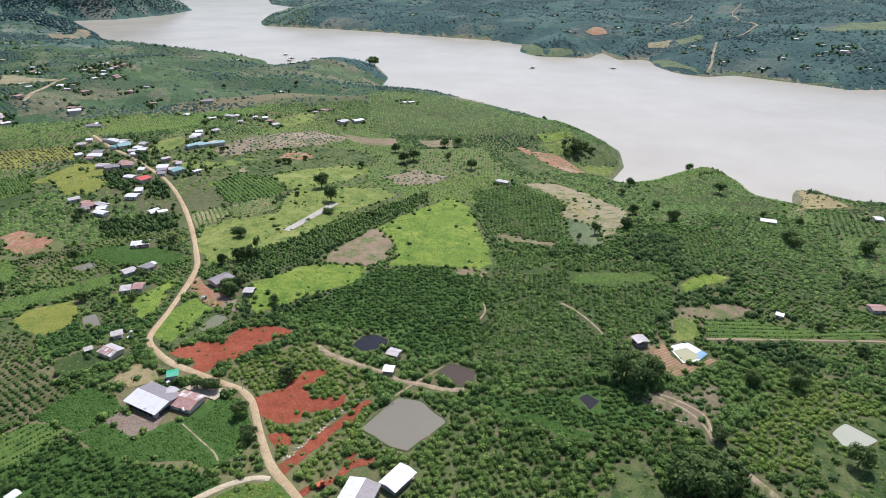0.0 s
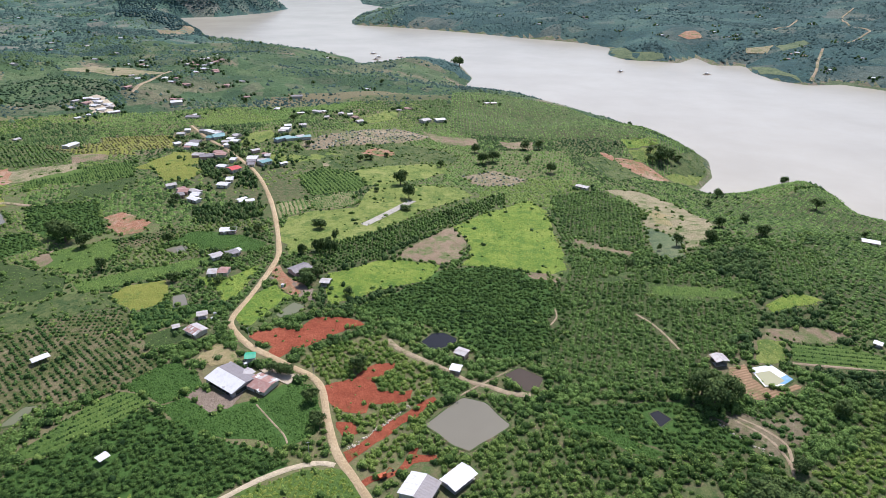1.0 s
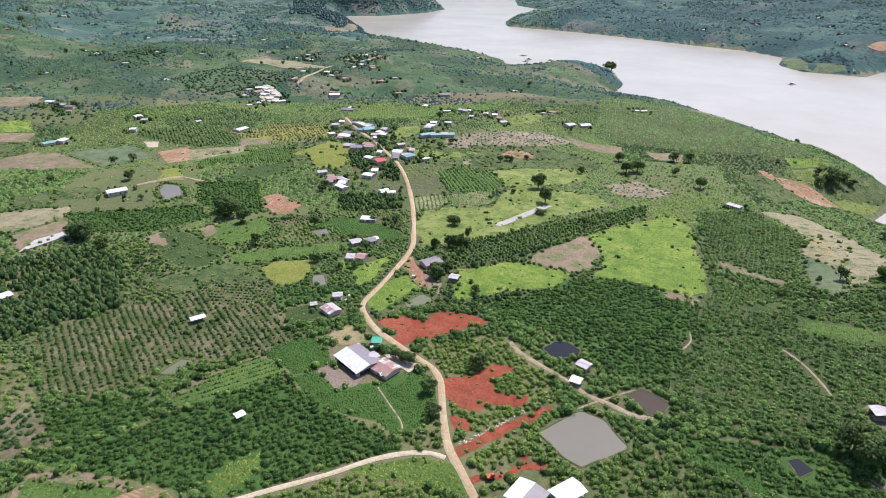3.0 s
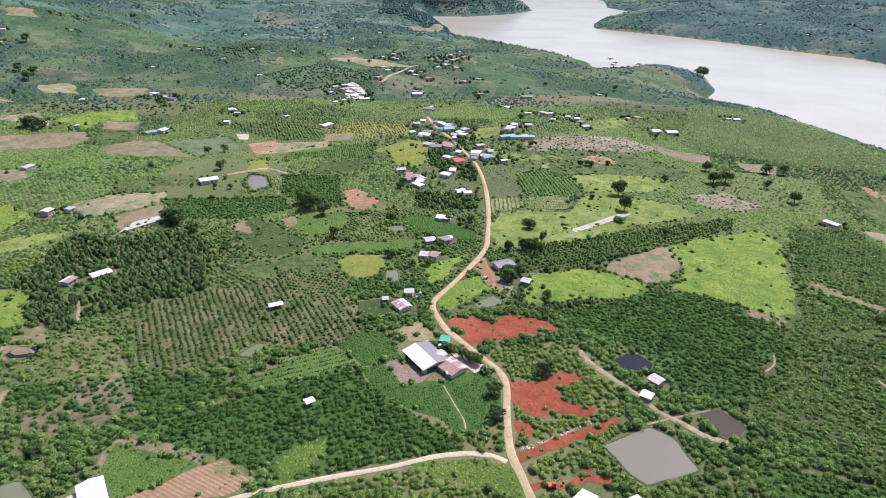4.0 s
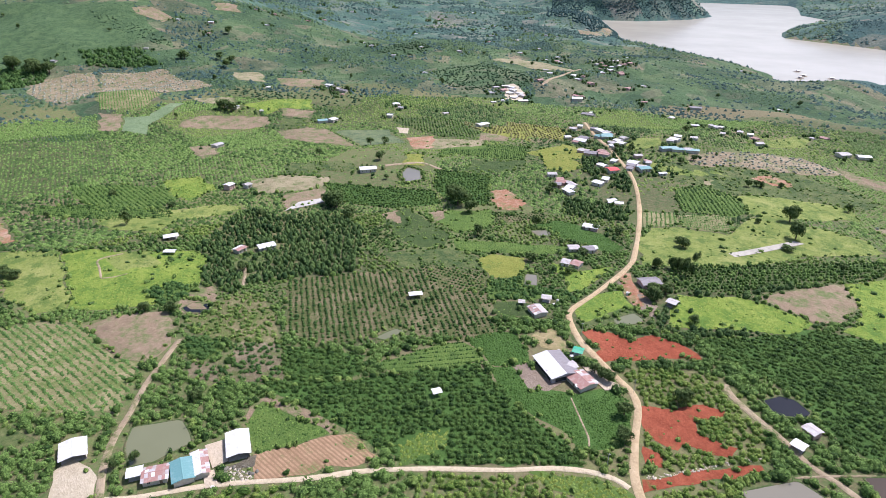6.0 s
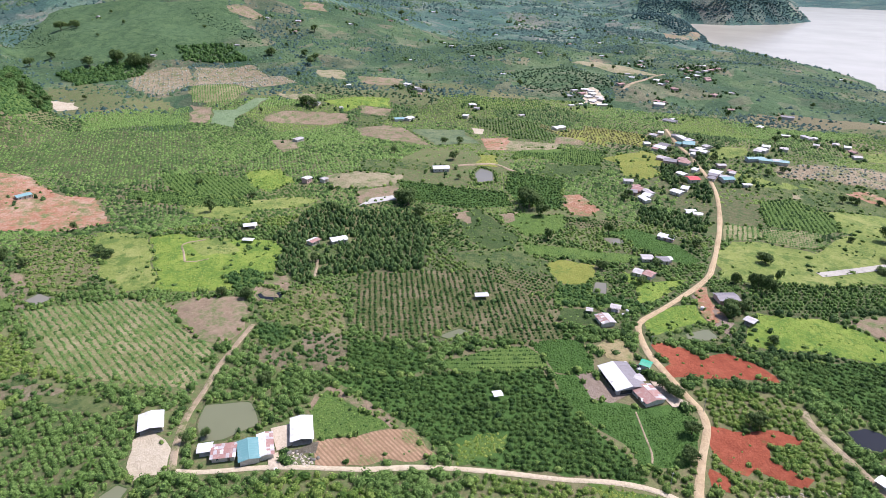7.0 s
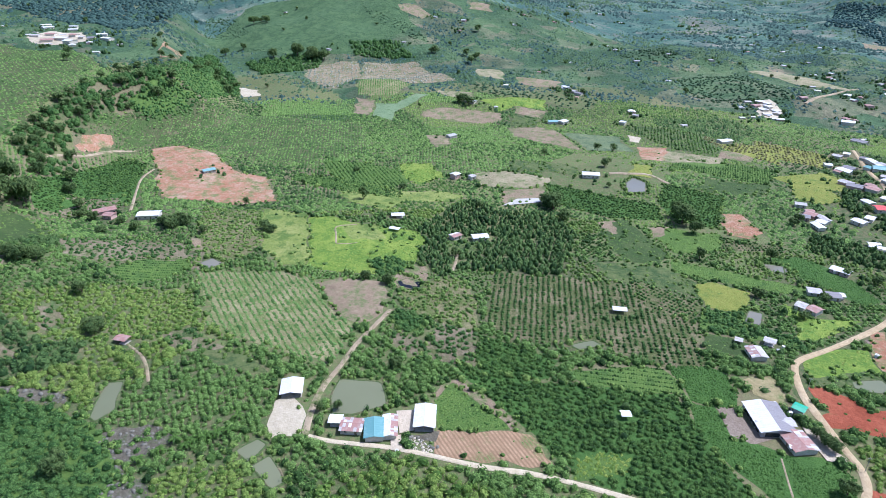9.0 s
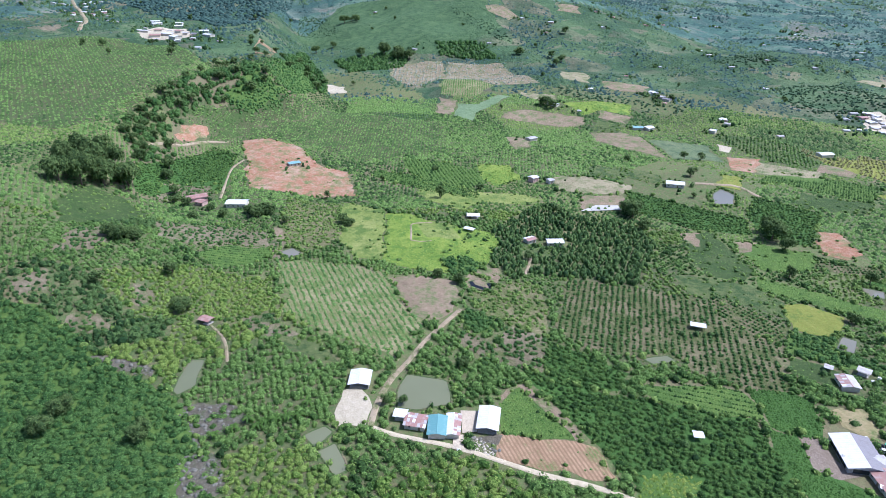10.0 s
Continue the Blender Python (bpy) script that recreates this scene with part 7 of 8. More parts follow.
BUSH_LABELS = {"dark": "rows of dark green coffee bushes on brown earth", "bright": "bright yellow-green coffee bushes on dry ground", "light": "lighter green young coffee and fruit bushes", "deep": "dense dark green shrubs and small trees"}
ZONES = [(142, 290, 67, 2.85, 2.75, 1.8, 2.15, 3), (290, 435, 72, 2.7, 2.5, 1.52, 1.5, 0), (435, 840, 84, 3.0, 2.8, 1.7, 1.3, 4)]
for r0, r1, plot_size, dx, dy, radius, tall, detail in ZONES:
    g = np.arange(-r1, r1, plot_size)
    sx, sy = (q.ravel() + rng.normal(0, plot_size * 0.24, q.size) for q in np.meshgrid(g, g))
    r, a = np.hypot(sx, sy), np.degrees(np.arctan2(-sx, sy))
    keep = (r > r0 - 2 * plot_size) & (r < r1 + 2 * plot_size) & ((a > -62) & (a < 135) | (r < 290))
    sx, sy = sx[keep], sy[keep]
    found = {}
    for i in range(len(sx)):
        close = np.nonzero(np.hypot(sx - sx[i], sy - sy[i]) < plot_size * 2.6)[0]
        ang, style = rng.random() * math.pi, rng.random()
        hillside = r0 >= 435 and math.atan2(-sx[i], sy[i]) > 1.0
        full = 1.0 if r0 < 435 or hillside or sx[i] > 30 or sx[i] < -406 and sy[i] < 232 else rng.choice([1.0, 0.95, 0.7, 0.25, 0.05], p=[0.42, 0.25, 0.19, 0.09, 0.05])
        kind = "dark" if style < (0.58 if r0 < 435 else 0.82 if hillside else 0.6) else "light" if style < 0.84 or hillside else "deep"
        if r0 < 435 and math.atan2(-sx[i], sy[i]) > 0.95:
            kind = "dark" if style < 0.56 else "deep" if style < 0.68 else "bright"
        if r0 >= 435 and sx[i] > 30:
            kind = "dark" if style < 0.75 else "deep"
        gap = {"dark": 1.0, "light": 1.0, "bright": 1.0, "deep": 1.06}[kind] * (1.0 + 0.1 * rng.random())
        u, w = np.meshgrid(np.arange(-plot_size * 1.3, plot_size * 1.3, dx * gap), np.arange(-plot_size * 1.3, plot_size * 1.3, dy * gap))
        loose = (0.1 if kind == "dark" else 0.17 if kind == "light" else 0.22) + (0.12 if r0 > 435 else 0) + (0.12 if r0 > 725 else 0)
        u, w = u.ravel() + rng.normal(0, dx * loose, u.size), w.ravel() + rng.normal(0, dx * loose, u.size)
        x, y = sx[i] + u * math.cos(ang) - w * math.sin(ang), sy[i] + u * math.sin(ang) + w * math.cos(ang)
        d = np.hypot(x[:, None] - sx[close][None], y[:, None] - sy[close][None])
        mine = (close[d.argmin(1)] == i) & (rng.random(len(x)) < (0.98 - 0.1 * rng.random()) * full)
        x, y = x[mine], y[mine]
        ok = in_sight(x, y, r0, r1)
        x, y = x[ok], y[ok]
        if len(x):
            size = {"dark": 1.0, "light": 0.95, "bright": 0.98, "deep": 1.25}[kind] * (0.85 + 0.3 * rng.random())
            found.setdefault(kind, []).append(np.column_stack([x, y, np.full(len(x), size), np.full(len(x), rng.normal(0.22, 0.1 if r0 < 435 else 0.17))]))
    for kind, lots in found.items():
        q = np.concatenate(lots)
        q = q[~blocked(q[:, 0], q[:, 1])]
        n = len(q)
        size = q[:, 2] * np.clip(rng.normal(1, 0.25, n), 0.5, 1.7)
        scatter("bushes", CLUMPS[detail], q[:, :2], size * radius, size * tall * np.clip(rng.normal(1, 0.15, n), 0.6, 1.5) * (1.25 if kind == "deep" else 1.0),
                q[:, 3] + rng.normal(0, 0.14, n), LEAVES[kind], BUSH_LABELS[kind], "bushes")

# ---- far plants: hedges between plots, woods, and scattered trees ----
FAR_LABELS = {"mid_green": "green bushes and hedges on distant plots", "far_dark": "dark trees and hedges in the distance", "far_green": "trees on the far slopes, tinted blue-green for haze"}
# from, to, plot size, step, radius, height, shape
for r0, r1, plot_size, step, radius, tall, detail in ((820, 1450, 90, 5.2, 2.3, 1.8, 4), (1450, 2465, 130, 8.6, 3.7, 2.8, 4), (2465, 3900, 200, 12.0, 5.5, 4.5, 4)):
    g = np.arange(-r1 - plot_size, r1 + plot_size, plot_size)
    seeds = np.stack(np.meshgrid(g, g), -1).reshape(-1, 2)
    seeds = seeds + rng.normal(0, plot_size * 0.27, seeds.shape)
    seeds = seeds[(np.hypot(*seeds.T) > r0 - 2 * plot_size) & (np.hypot(*seeds.T) < r1 + 2 * plot_size)]
    share = rng.choice([0.1, 0.28, 0.55, 0.95], len(seeds), p=[0.34, 0.3, 0.22, 0.14])
    tone = rng.normal(0.22, 0.15, len(seeds))
    g = np.arange(-r1, r1, step)
    x, y = (q.ravel() for q in np.meshgrid(g, g))
    x, y = x + rng.normal(0, step * 0.33, x.size), y + rng.normal(0, step * 0.33, x.size)
    near = (np.hypot(x, y) > r0) & (np.hypot(x, y) < r1) & (np.degrees(np.arctan2(-x, y)) > -46) & (np.degrees(np.arctan2(-x, y)) < 117)
    x, y = x[near], y[near]
    own, edge = np.zeros(len(x), int), np.zeros(len(x))
    for k in range(0, len(x), 4000):
        d = np.hypot(x[k:k + 4000, None] - seeds[None, :, 0], y[k:k + 4000, None] - seeds[None, :, 1])
        two = np.partition(d, 1, axis=1)
        own[k:k + 4000], edge[k:k + 4000] = d.argmin(1), two[:, 1] - two[:, 0]
    drift = np.sin(x / 61 + 2 * np.sin(y / 83)) * np.sin(y / 71 + 1.7 * np.sin(x / 97))
    chance = np.maximum(share[own] * (1 + 0.8 * drift), np.where(edge < step * 0.9, 0.42 + 0.4 * drift, 0))
    ok = (rng.random(len(x)) < chance)
    x, y, own = x[ok], y[ok], own[ok]
    ok = (outline_distance(LAKE_OUTLINE, x, y) < -12) & ~blocked(x, y)
    x, y, own = x[ok], y[ok], own[ok]
    # picks among the haze-tinted greens, bluest beyond the lake
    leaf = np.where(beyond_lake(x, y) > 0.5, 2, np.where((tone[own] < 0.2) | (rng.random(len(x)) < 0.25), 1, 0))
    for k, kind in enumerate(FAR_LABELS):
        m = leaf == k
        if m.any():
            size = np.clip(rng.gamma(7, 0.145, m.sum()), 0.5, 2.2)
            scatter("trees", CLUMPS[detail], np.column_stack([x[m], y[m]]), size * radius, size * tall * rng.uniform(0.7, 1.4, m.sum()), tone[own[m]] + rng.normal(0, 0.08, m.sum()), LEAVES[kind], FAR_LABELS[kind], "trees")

# ---- plants of the single fields ----
# kind: leaves, step along and across, jitter, radius, height, share, label
GROWTH = {
    "young_coffee": ("thicket", 2.5, 3.1, 0.2, 1.02, 1.3, 0.95, "young coffee bushes planted in straight rows"),
    "pale_rows": ("crop", 1.8, 3.3, 0.2, 1.22, 1.25, 0.95, "pale green fruit plants in tidy rows"),
    "row_crop": ("dense", 1.2, 3.3, 0.12, 0.8, 1.0, 0.99, "green crop in close straight rows"),
    "corn": ("maize", 1.15, 1.2, 0.28, 0.82, 0.8, 1.0, "dense dark green maize"),
    "green_crop": ("green", 1.52, 1.59, 0.36, 0.87, 0.72, 0.96, "low fresh green crop"),
    "bright_grass": ("grass", 2.0, 2.0, 0.8, 1.0, 0.6, 0.8, "bright tufts of tall grass"),
    "dull_grass": ("light", 5.22, 5.22, 2.46, 1.01, 0.94, 0.6, "scattered low shrubs in the pasture"),
    "yellow_crop": ("grass", 2.0, 2.0, 0.6, 0.95, 0.4, 0.85, "yellow-green ripening crop"),
    "hill_coffee": ("dark", 3.0, 3.3, 0.45, 1.85, 1.2, 0.97, "coffee bushes in fine rows down a slope"),
    "hill_grass": ("mid_green", 4.6, 4.6, 1.8, 1.4, 1.0, 0.6, "low bushes on a grassy hillside"),
    "mid_wood": ("mid_green", 4.6, 4.6, 2.0, 2.2, 1.9, 0.55, "dark woods and thickets in the distance"),
    "bright_crop": ("grass", 1.5, 1.5, 0.5, 0.95, 0.9, 1.0, "tall bright green grassy crop"),
    "orchard_rows": ("dark", 2.6, 3.2, 0.3, 1.25, 2.3, 0.95, "small dark green trees in close rows"),
    "scrubland": ("light", 2.5, 2.5, 0.9, 1.35, 1.35, 0.75, "yellowish scrub and weeds on dry ground"),
    "meadow": ("grass", 3.3, 3.3, 1.1, 1.0, 0.35, 0.7, "scattered tufts in a sunny meadow"),
    "fallow_green": ("light", 2.5, 2.5, 0.9, 0.85, 0.55, 0.62, "thin weeds on a resting field"),
    "orchard": ("dark", 3.4, 4.6, 0.36, 1.4, 1.9, 0.95, "dark green orchard trees in rows"),
    "yellow_orchard": ("yellow", 4.0, 5.0, 0.36, 1.5, 1.9, 0.95, "yellowish orchard trees in rows"),
    "grove": ("deep", 3.3, 3.5, 0.7, 1.75, 3.9, 0.93, "dark green grove of small trees"),
    "dark_coffee": ("dense", 2.5, 2.5, 0.5, 1.42, 1.4, 0.97, "dense mature coffee bushes, dark green deepened for cloud shade"),
    "mid_coffee": ("dark", 2.4, 3.0, 0.35, 1.5, 1.6, 0.98, "green coffee bushes in long rows"),
    "far_wood": ("far_dark", 8.0, 8.0, 2.5, 4.6, 3.2, 0.97, "dark woodland on far slopes, tinted blue for haze"),
    "scarp_wood": ("thicket", 4.8, 4.8, 1.7, 2.8, 4.0, 0.85, "dark trees crowding a steep scarp"),
    "light_coffee": ("bright", 2.6, 2.6, 0.55, 1.5, 1.6, 0.97, "yellow-green coffee bushes"),
    "wild_bush": ("thicket", 2.6, 2.6, 0.9, 1.8, 1.9, 0.97, "wild bright green thicket"),
    "scrub": ("thicket", 2.8, 2.8, 0.9, 1.3, 1.5, 0.72, "shrubs on rough brown ground"),
    "rock": ("dark", 3.4, 3.4, 1.6, 1.5, 1.4, 0.55, "shrubs between boulders"),
    "stubble": ("pale", 5.8, 5.8, 0.87, 1.45, 1.59, 0.8, "pale dry shrubs on stubble"),
    "red": ("light", 5.0, 6.0, 1.3, 0.85, 0.9, 0.3, "few green weeds on red earth"),
    "tan_soil": ("light", 10.15, 10.15, 2.9, 0.87, 0.87, 0.2, "few green weeds on bare earth"),
    "straw": ("light", 11.6, 11.6, 2.9, 1.01, 1.16, 0.3, "few shrubs in dry grass"),
    "clearing": ("light", 13.05, 13.05, 4.35, 1.16, 1.16, 0.25, "few weeds on cleared earth"),
    "terraced_soil": ("crop", 3.19, 3.19, 0.72, 0.51, 0.51, 0.12, "sparse seedlings along furrows"),
}
for kind, corners in FIELDS:
    if kind not in GROWTH:
        continue
    leaves, dx, dy, jitter, radius, tall, share, label = GROWTH[kind]
    far = float(np.hypot(*np.mean(corners, 0)))
    detail, k = (3, 1.0) if far < 290 and radius > 1 or kind == "scarp_wood" else (0, 1.0) if far < 377 and radius > 1 else (1, 1.0) if far < 754 else (2, 1.0) if kind == "far_wood" else (2, 1.15)
    if kind in ("corn", "green_crop", "bright_grass", "bright_crop", "yellow_crop", "meadow", "fallow_green", "row_crop", "pale_rows") or kind == "hill_coffee" and far > 450:
        detail = 4
    if kind in ("corn", "green_crop", "row_crop", "bright_grass", "yellow_crop") and far > 478:
        k *= 1.7
    q = rows_in(corners, long_side(corners), dx * k, dy * (k if kind not in ("row_crop", "pale_rows") else 1.0), jitter * k)
    if not len(q):
        continue
    q = q[(rng.random(len(q)) < share) & ~built_over(q[:, 0], q[:, 1])]
    for _, hole in PONDS:
        q = q[~inside(hole, q[:, 0], q[:, 1], 2.9)] if len(q) else q
    for (_, other), size in zip(FIELDS, SIZES):
        if size < area(corners) and len(q):
            q = q[~inside(other, q[:, 0], q[:, 1], 0.7)]
    if not len(q):
        continue
    n = len(q)
    s = np.clip(rng.normal(1, 0.18 if kind != "scarp_wood" else 0.35, n), 0.5, 1.8) * (k if k > 1.2 else 1.0)
    # woodland farther than 1900 m takes the bluer haze-tinted leaves
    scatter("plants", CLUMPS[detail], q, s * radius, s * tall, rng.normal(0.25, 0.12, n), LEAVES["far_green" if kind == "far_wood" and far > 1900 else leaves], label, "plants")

# clusters of shrubs over pastures and resting fields
for leaves, label in (("light", "loose light green shrubs in the grass"), ("deep", "loose dark green shrubs in the grass")):
    lots = []
    for kind, corners in FIELDS:
        if kind in ("meadow", "dull_grass", "fallow_green", "straw", "hill_grass", "scrubland", "bright_grass") and np.hypot(*np.mean(corners, 0)) < 1100:
            q = rows_in(corners, 0.4, 4.0, 4.0, 1.6)
            if len(q):
                drift = np.sin(q[:, 0] / 17 + 2 * np.sin(q[:, 1] / 23)) * np.sin(q[:, 1] / 14 + 1.5 * np.sin(q[:, 0] / 29))
                lots.append(q[rng.random(len(q)) < (0.05 + 0.3 * np.clip(drift, 0, 1)) * {"bright_grass": 0.25, "meadow": 0.6}.get(kind, 1.0)])
    q = np.concatenate(lots)
    q = q[~built_over(q[:, 0], q[:, 1])]
    for _, hole in PONDS:
        q = q[~inside(hole, q[:, 0], q[:, 1], 2.9)]
    s = np.clip(rng.gamma(4, 0.28, len(q)), 0.4, 2.4)
    scatter("shrubs", CLUMPS[0], q, s, s * 0.95, rng.normal(0.25, 0.15, len(q)), LEAVES[leaves], label, "shrubs")

# garden trees and shrubs round houses
lots = []
for x, y, reach in [((a[0] + b[0]) / 2, (a[1] + b[1]) / 2, math.dist(a, b) / 2 + 2) for *_, a, b, width, tall in HOUSES] + [(x, y, 6.0) for x, y in FAR_HOUSES]:
    far = math.hypot(x, y)
    for _ in range(4 if far < 300 else 9):
        a, d = rng.random() * 6.283, reach + rng.gamma(2.0, 2.6)
        lots.append((x + math.cos(a) * d, y + math.sin(a) * d, (1.0 + 0.0005 * far) * rng.uniform(0.8, 2.0)))
q = np.array(lots)
q = q[~built_over(q[:, 0], q[:, 1]) & (outline_distance(LAKE_OUTLINE, q[:, 0], q[:, 1]) < -5)]
for kind, corners in FIELDS:
    if kind in ("yard", "pad", "mud_yard", "red", "corn", "concrete", "tarp"):
        q = q[~inside(corners, q[:, 0], q[:, 1], 1.0)]
scatter("garden_shrubs", CLUMPS[0], q[:, :2], q[:, 2], q[:, 2] * rng.uniform(1.1, 2.0, len(q)), rng.normal(0.2, 0.15, len(q)), LEAVES["deep"], "green garden trees and shrubs round farmhouses", "shrubs")

# shaggy margins along ponds and field edges
edge_pts = []
for kind, corners in PONDS:
    for x, y in rough_outline(corners, 2.3, 1.8):
        c = np.mean(corners, 0)
        o = np.array([x, y]) - c
        if kind != "lined":
            for _ in range(2 if rng.random() < 0.6 else 1):
                edge_pts.append(c + o * (1 + (1.8 + 3.2 * rng.random()) / np.hypot(*o)))
for kind, corners in FIELDS:
    if np.hypot(*np.mean(corners, 0)) < 610 and kind not in ("pad", "tarp", "concrete"):
        for x, y in rough_outline(corners, 3.8, 2.9):
            if rng.random() < 0.5:
                edge_pts.append(np.array([x, y]) + rng.normal(0, 1.2, 2))
q = np.array(edge_pts)
q = q[~built_over(q[:, 0], q[:, 1]) & (outline_distance(LAKE_OUTLINE, q[:, 0], q[:, 1]) < -3)]
n = len(q)
s = np.clip(rng.normal(0.9, 0.3, n), 0.35, 1.8)
scatter("hedge_shrubs", CLUMPS[1], q, s * 1.6, s * 1.95, rng.normal(0.25, 0.15, n), LEAVES["light"], "shaggy green shrubs along field edges", "shrubs")

# boulders and lines of pale stones
lots = [rows_in(c, 0.3, 1.15, 1.15, 0.5) for k, c in FIELDS if k == "rock"]
q = np.concatenate(lots)
q = q[rng.random(len(q)) < 0.75]
s = np.clip(rng.gamma(2.0, 0.22, len(q)), 0.2, 1.45)
scatter("boulders", STONES, q, s, s, np.zeros(len(q)), ROCK, "grey boulders strewn over rough ground", "boulders")


# ---- houses, sheds and shelters ----
HOUSE_WORDS = {"white_metal": "white", "grey_metal": "grey", "tin": "weathered tin", "rust": "rust-red", "red_metal": "bright red", "green_metal": "bright green",
               "teal_metal": "teal", "blue_metal": "pale blue", "patched": "patched"}
PATCHES = ("rust", "tin", "rust", "white_metal", "rust", "tin", "rust", "tin", "rust")


def roof_slope(name, mat, x0, x1, y_eave, z_eave, z_ridge, thick, parent, sheets):
    """One slope of a roof in ribbed metal sheets that lap over one another."""
    bm = bmesh.new()
    n = max(4, sheets * 2)
    top, low = [], []
    for k in range(n + 1):
        x, up = x0 + (x1 - x0) * k / n, 0.03 * (k % 2)
        top.append([bm.verts.new((x, y_eave * (1 + 0.012 * math.sin(k * 1.7)), z_eave + up)), bm.verts.new((x, 0, z_ridge + up))])
        low.append([bm.verts.new((x, y_eave, z_eave - thick)), bm.verts.new((x, 0, z_ridge - thick))])
    for k in range(n):
        bm.faces.new((top[k][0], top[k + 1][0], top[k + 1][1], top[k][1]))
        bm.faces.new((low[k][1], low[k + 1][1], low[k + 1][0], low[k][0]))
        bm.faces.new((low[k][0], low[k + 1][0], top[k + 1][0], top[k][0]))
        bm.faces.new((top[k][1], top[k + 1][1], low[k + 1][1], low[k][1]))
    for k in (0, n):
        bm.faces.new((low[k][0], top[k][0], top[k][1], low[k][1]))
    bmesh.ops.recalc_face_normals(bm, faces=bm.faces)
    return part(name, bm, mat, parent)


def roof_sheet(x0, x1, ya, yb, za, zb):
    bm = bmesh.new()
    t = [bm.verts.new(q) for q in ((x0, ya, za), (x1, ya, za), (x1, yb, zb), (x0, yb, zb))]
    u = [bm.verts.new((v.co.x, v.co.y, v.co.z - 0.02)) for v in t]
    bm.faces.new(t), bm.faces.new(u[::-1])
    for i in range(4):
        j = (i + 1) % 4
        bm.faces.new((t[i], u[i], u[j], t[j]))
    bmesh.ops.recalc_face_normals(bm, faces=bm.faces)
    return bm


def house(kind, roof, wall, a, b, width, tall, group="", plain=False):
    a, b = Vector(a), Vector(b)
    length, c = max((b - a).length, 2.0), (a + b) / 2
    turn = math.atan2((b - a).y, (b - a).x)
    hx = np.array([c.x + u * math.cos(turn) * length / 2 - w * math.sin(turn) * width / 2 for u in (-1, 1) for w in (-1, 1)])
    hy = np.array([c.y + u * math.sin(turn) * length / 2 + w * math.cos(turn) * width / 2 for u in (-1, 1) for w in (-1, 1)])
    z, low = float(height(hx, hy).mean()), float(height(hx, hy).min())
    down = low - z - 0.4
    first, second = (roof.split("|") * 2)[:2]
    words = HOUSE_WORDS[first] + (" and " + HOUSE_WORDS[second] if second != first else "")
    label = {"barn": f"long farm barn with a {words} metal roof", "house": f"single-storey {'pink ' if wall == 'pink' else ''}farmhouse under a {words} metal roof",
             "shed": f"small shed with a {words} metal roof", "shelter": f"open post shelter under a {words} metal roof"}[kind]
    ob = thing("barn" if kind == "barn" else "shed" if kind == "shed" else "shelter" if kind == "shelter" else "house", (c.x, c.y, z), turn, label, kind, group)
    half, w2, rise = length / 2, width / 2, 0.1 * width
    over = 0.6
    ze = tall - rise * over / w2
    for name, side, look_of in (("roof_slope", -1, first), ("roof_slope", 1, second)):
        if look_of == "patched":
            n = max(3, int(length / 0.95))
            for k in range(n):
                x0 = -half - over + (length + 2 * over) * k / n
                for j, (u, v) in enumerate(((0.0, 0.52), (0.5, 1.0))):
                    drop = (tall + rise - ze)
                    sheet = roof_sheet(x0, x0 + (length + 2 * over) / n + 0.05, side * (w2 + over) * u, side * (w2 + over) * v, tall + rise + 0.1 - drop * u + 0.02 * (k % 2) - 0.03 * j, tall + rise + 0.1 - drop * v + 0.02 * (k % 2) - 0.03 * j)
                    part("roof_sheet", sheet, ROOFS[PATCHES[(k * k * 3 + k * 7 + j * 5 + 2 * (side > 0)) % len(PATCHES)]], ob)
            continue
        roof_slope(name, ROOFS[look_of], -half - over, half + over, side * (w2 + over), ze + 0.1, tall + rise + 0.1, 0.06, ob, int(length / 1.1))
    part("ridge_cap", prism([(-0.25, tall + rise + 0.07), (0, tall + rise + 0.16), (0.25, tall + rise + 0.07), (0, tall + rise + 0.12)], -half - over, half + over), ROOFS.get(first, ROOFS["rust"]), ob)
    if kind == "shelter" or wall == "open":
        n = max(2, int(length / 3.2) + 1)
        for k in range(n):
            x = -half + 0.15 + (length - 0.3) * k / (n - 1)
            for s in (-1, 1):
                part("post", tube(bmesh.new(), (x, s * (w2 - 0.15), down), (x, s * (w2 - 0.15), tall), 0.08, 0.07), WOOD, ob)
        for s in (-1, 1):
            part("beam", box(-half, half, s * (w2 - 0.15) - 0.06, s * (w2 - 0.15) + 0.06, tall - 0.12, tall), WOOD, ob)
        if width > 4.5:
            part("back_wall", box(-half + 0.2, half - 0.2, w2 - 0.3, w2 - 0.2, down, tall * 0.85), WALLS["plaster"], ob)
            part("end_wall", box(-half + 0.05, -half + 0.15, -w2 + 0.3, w2 - 0.3, down, tall * 0.9), ROOFS["tin"], ob)
        part("floor_slab", box(-half, half, -w2, w2, down, 0.06, 0.02), SOILS["concrete"], ob)
        return ob
    mat, t = WALLS[wall], 0.18
    gable = [(-w2, down), (w2, down), (w2, tall), (0, tall + rise), (-w2, tall)]
    part("gable_wall", prism(gable, -half, -half + t), mat, ob)
    part("gable_wall", prism(gable, half - t, half), mat, ob)
    for s in (-1, 1):
        y0, y1 = sorted((s * w2, s * (w2 - t)))
        part("side_wall", box(-half + t, half - t, y0, y1, down, tall), mat, ob)
        if kind == "barn":
            # dark panel on the solid wall, standing in for a shaded open side
            part("opening", box(-half * 0.8, half * 0.8, *sorted((s * w2 - s * 0.02, s * w2 + s * 0.01)), 0.1, tall * 0.7), GLASS, ob, "dark panel standing in for the barn's shaded open side")
            for k in range(6):
                x = -half * 0.8 + half * 1.6 * k / 5
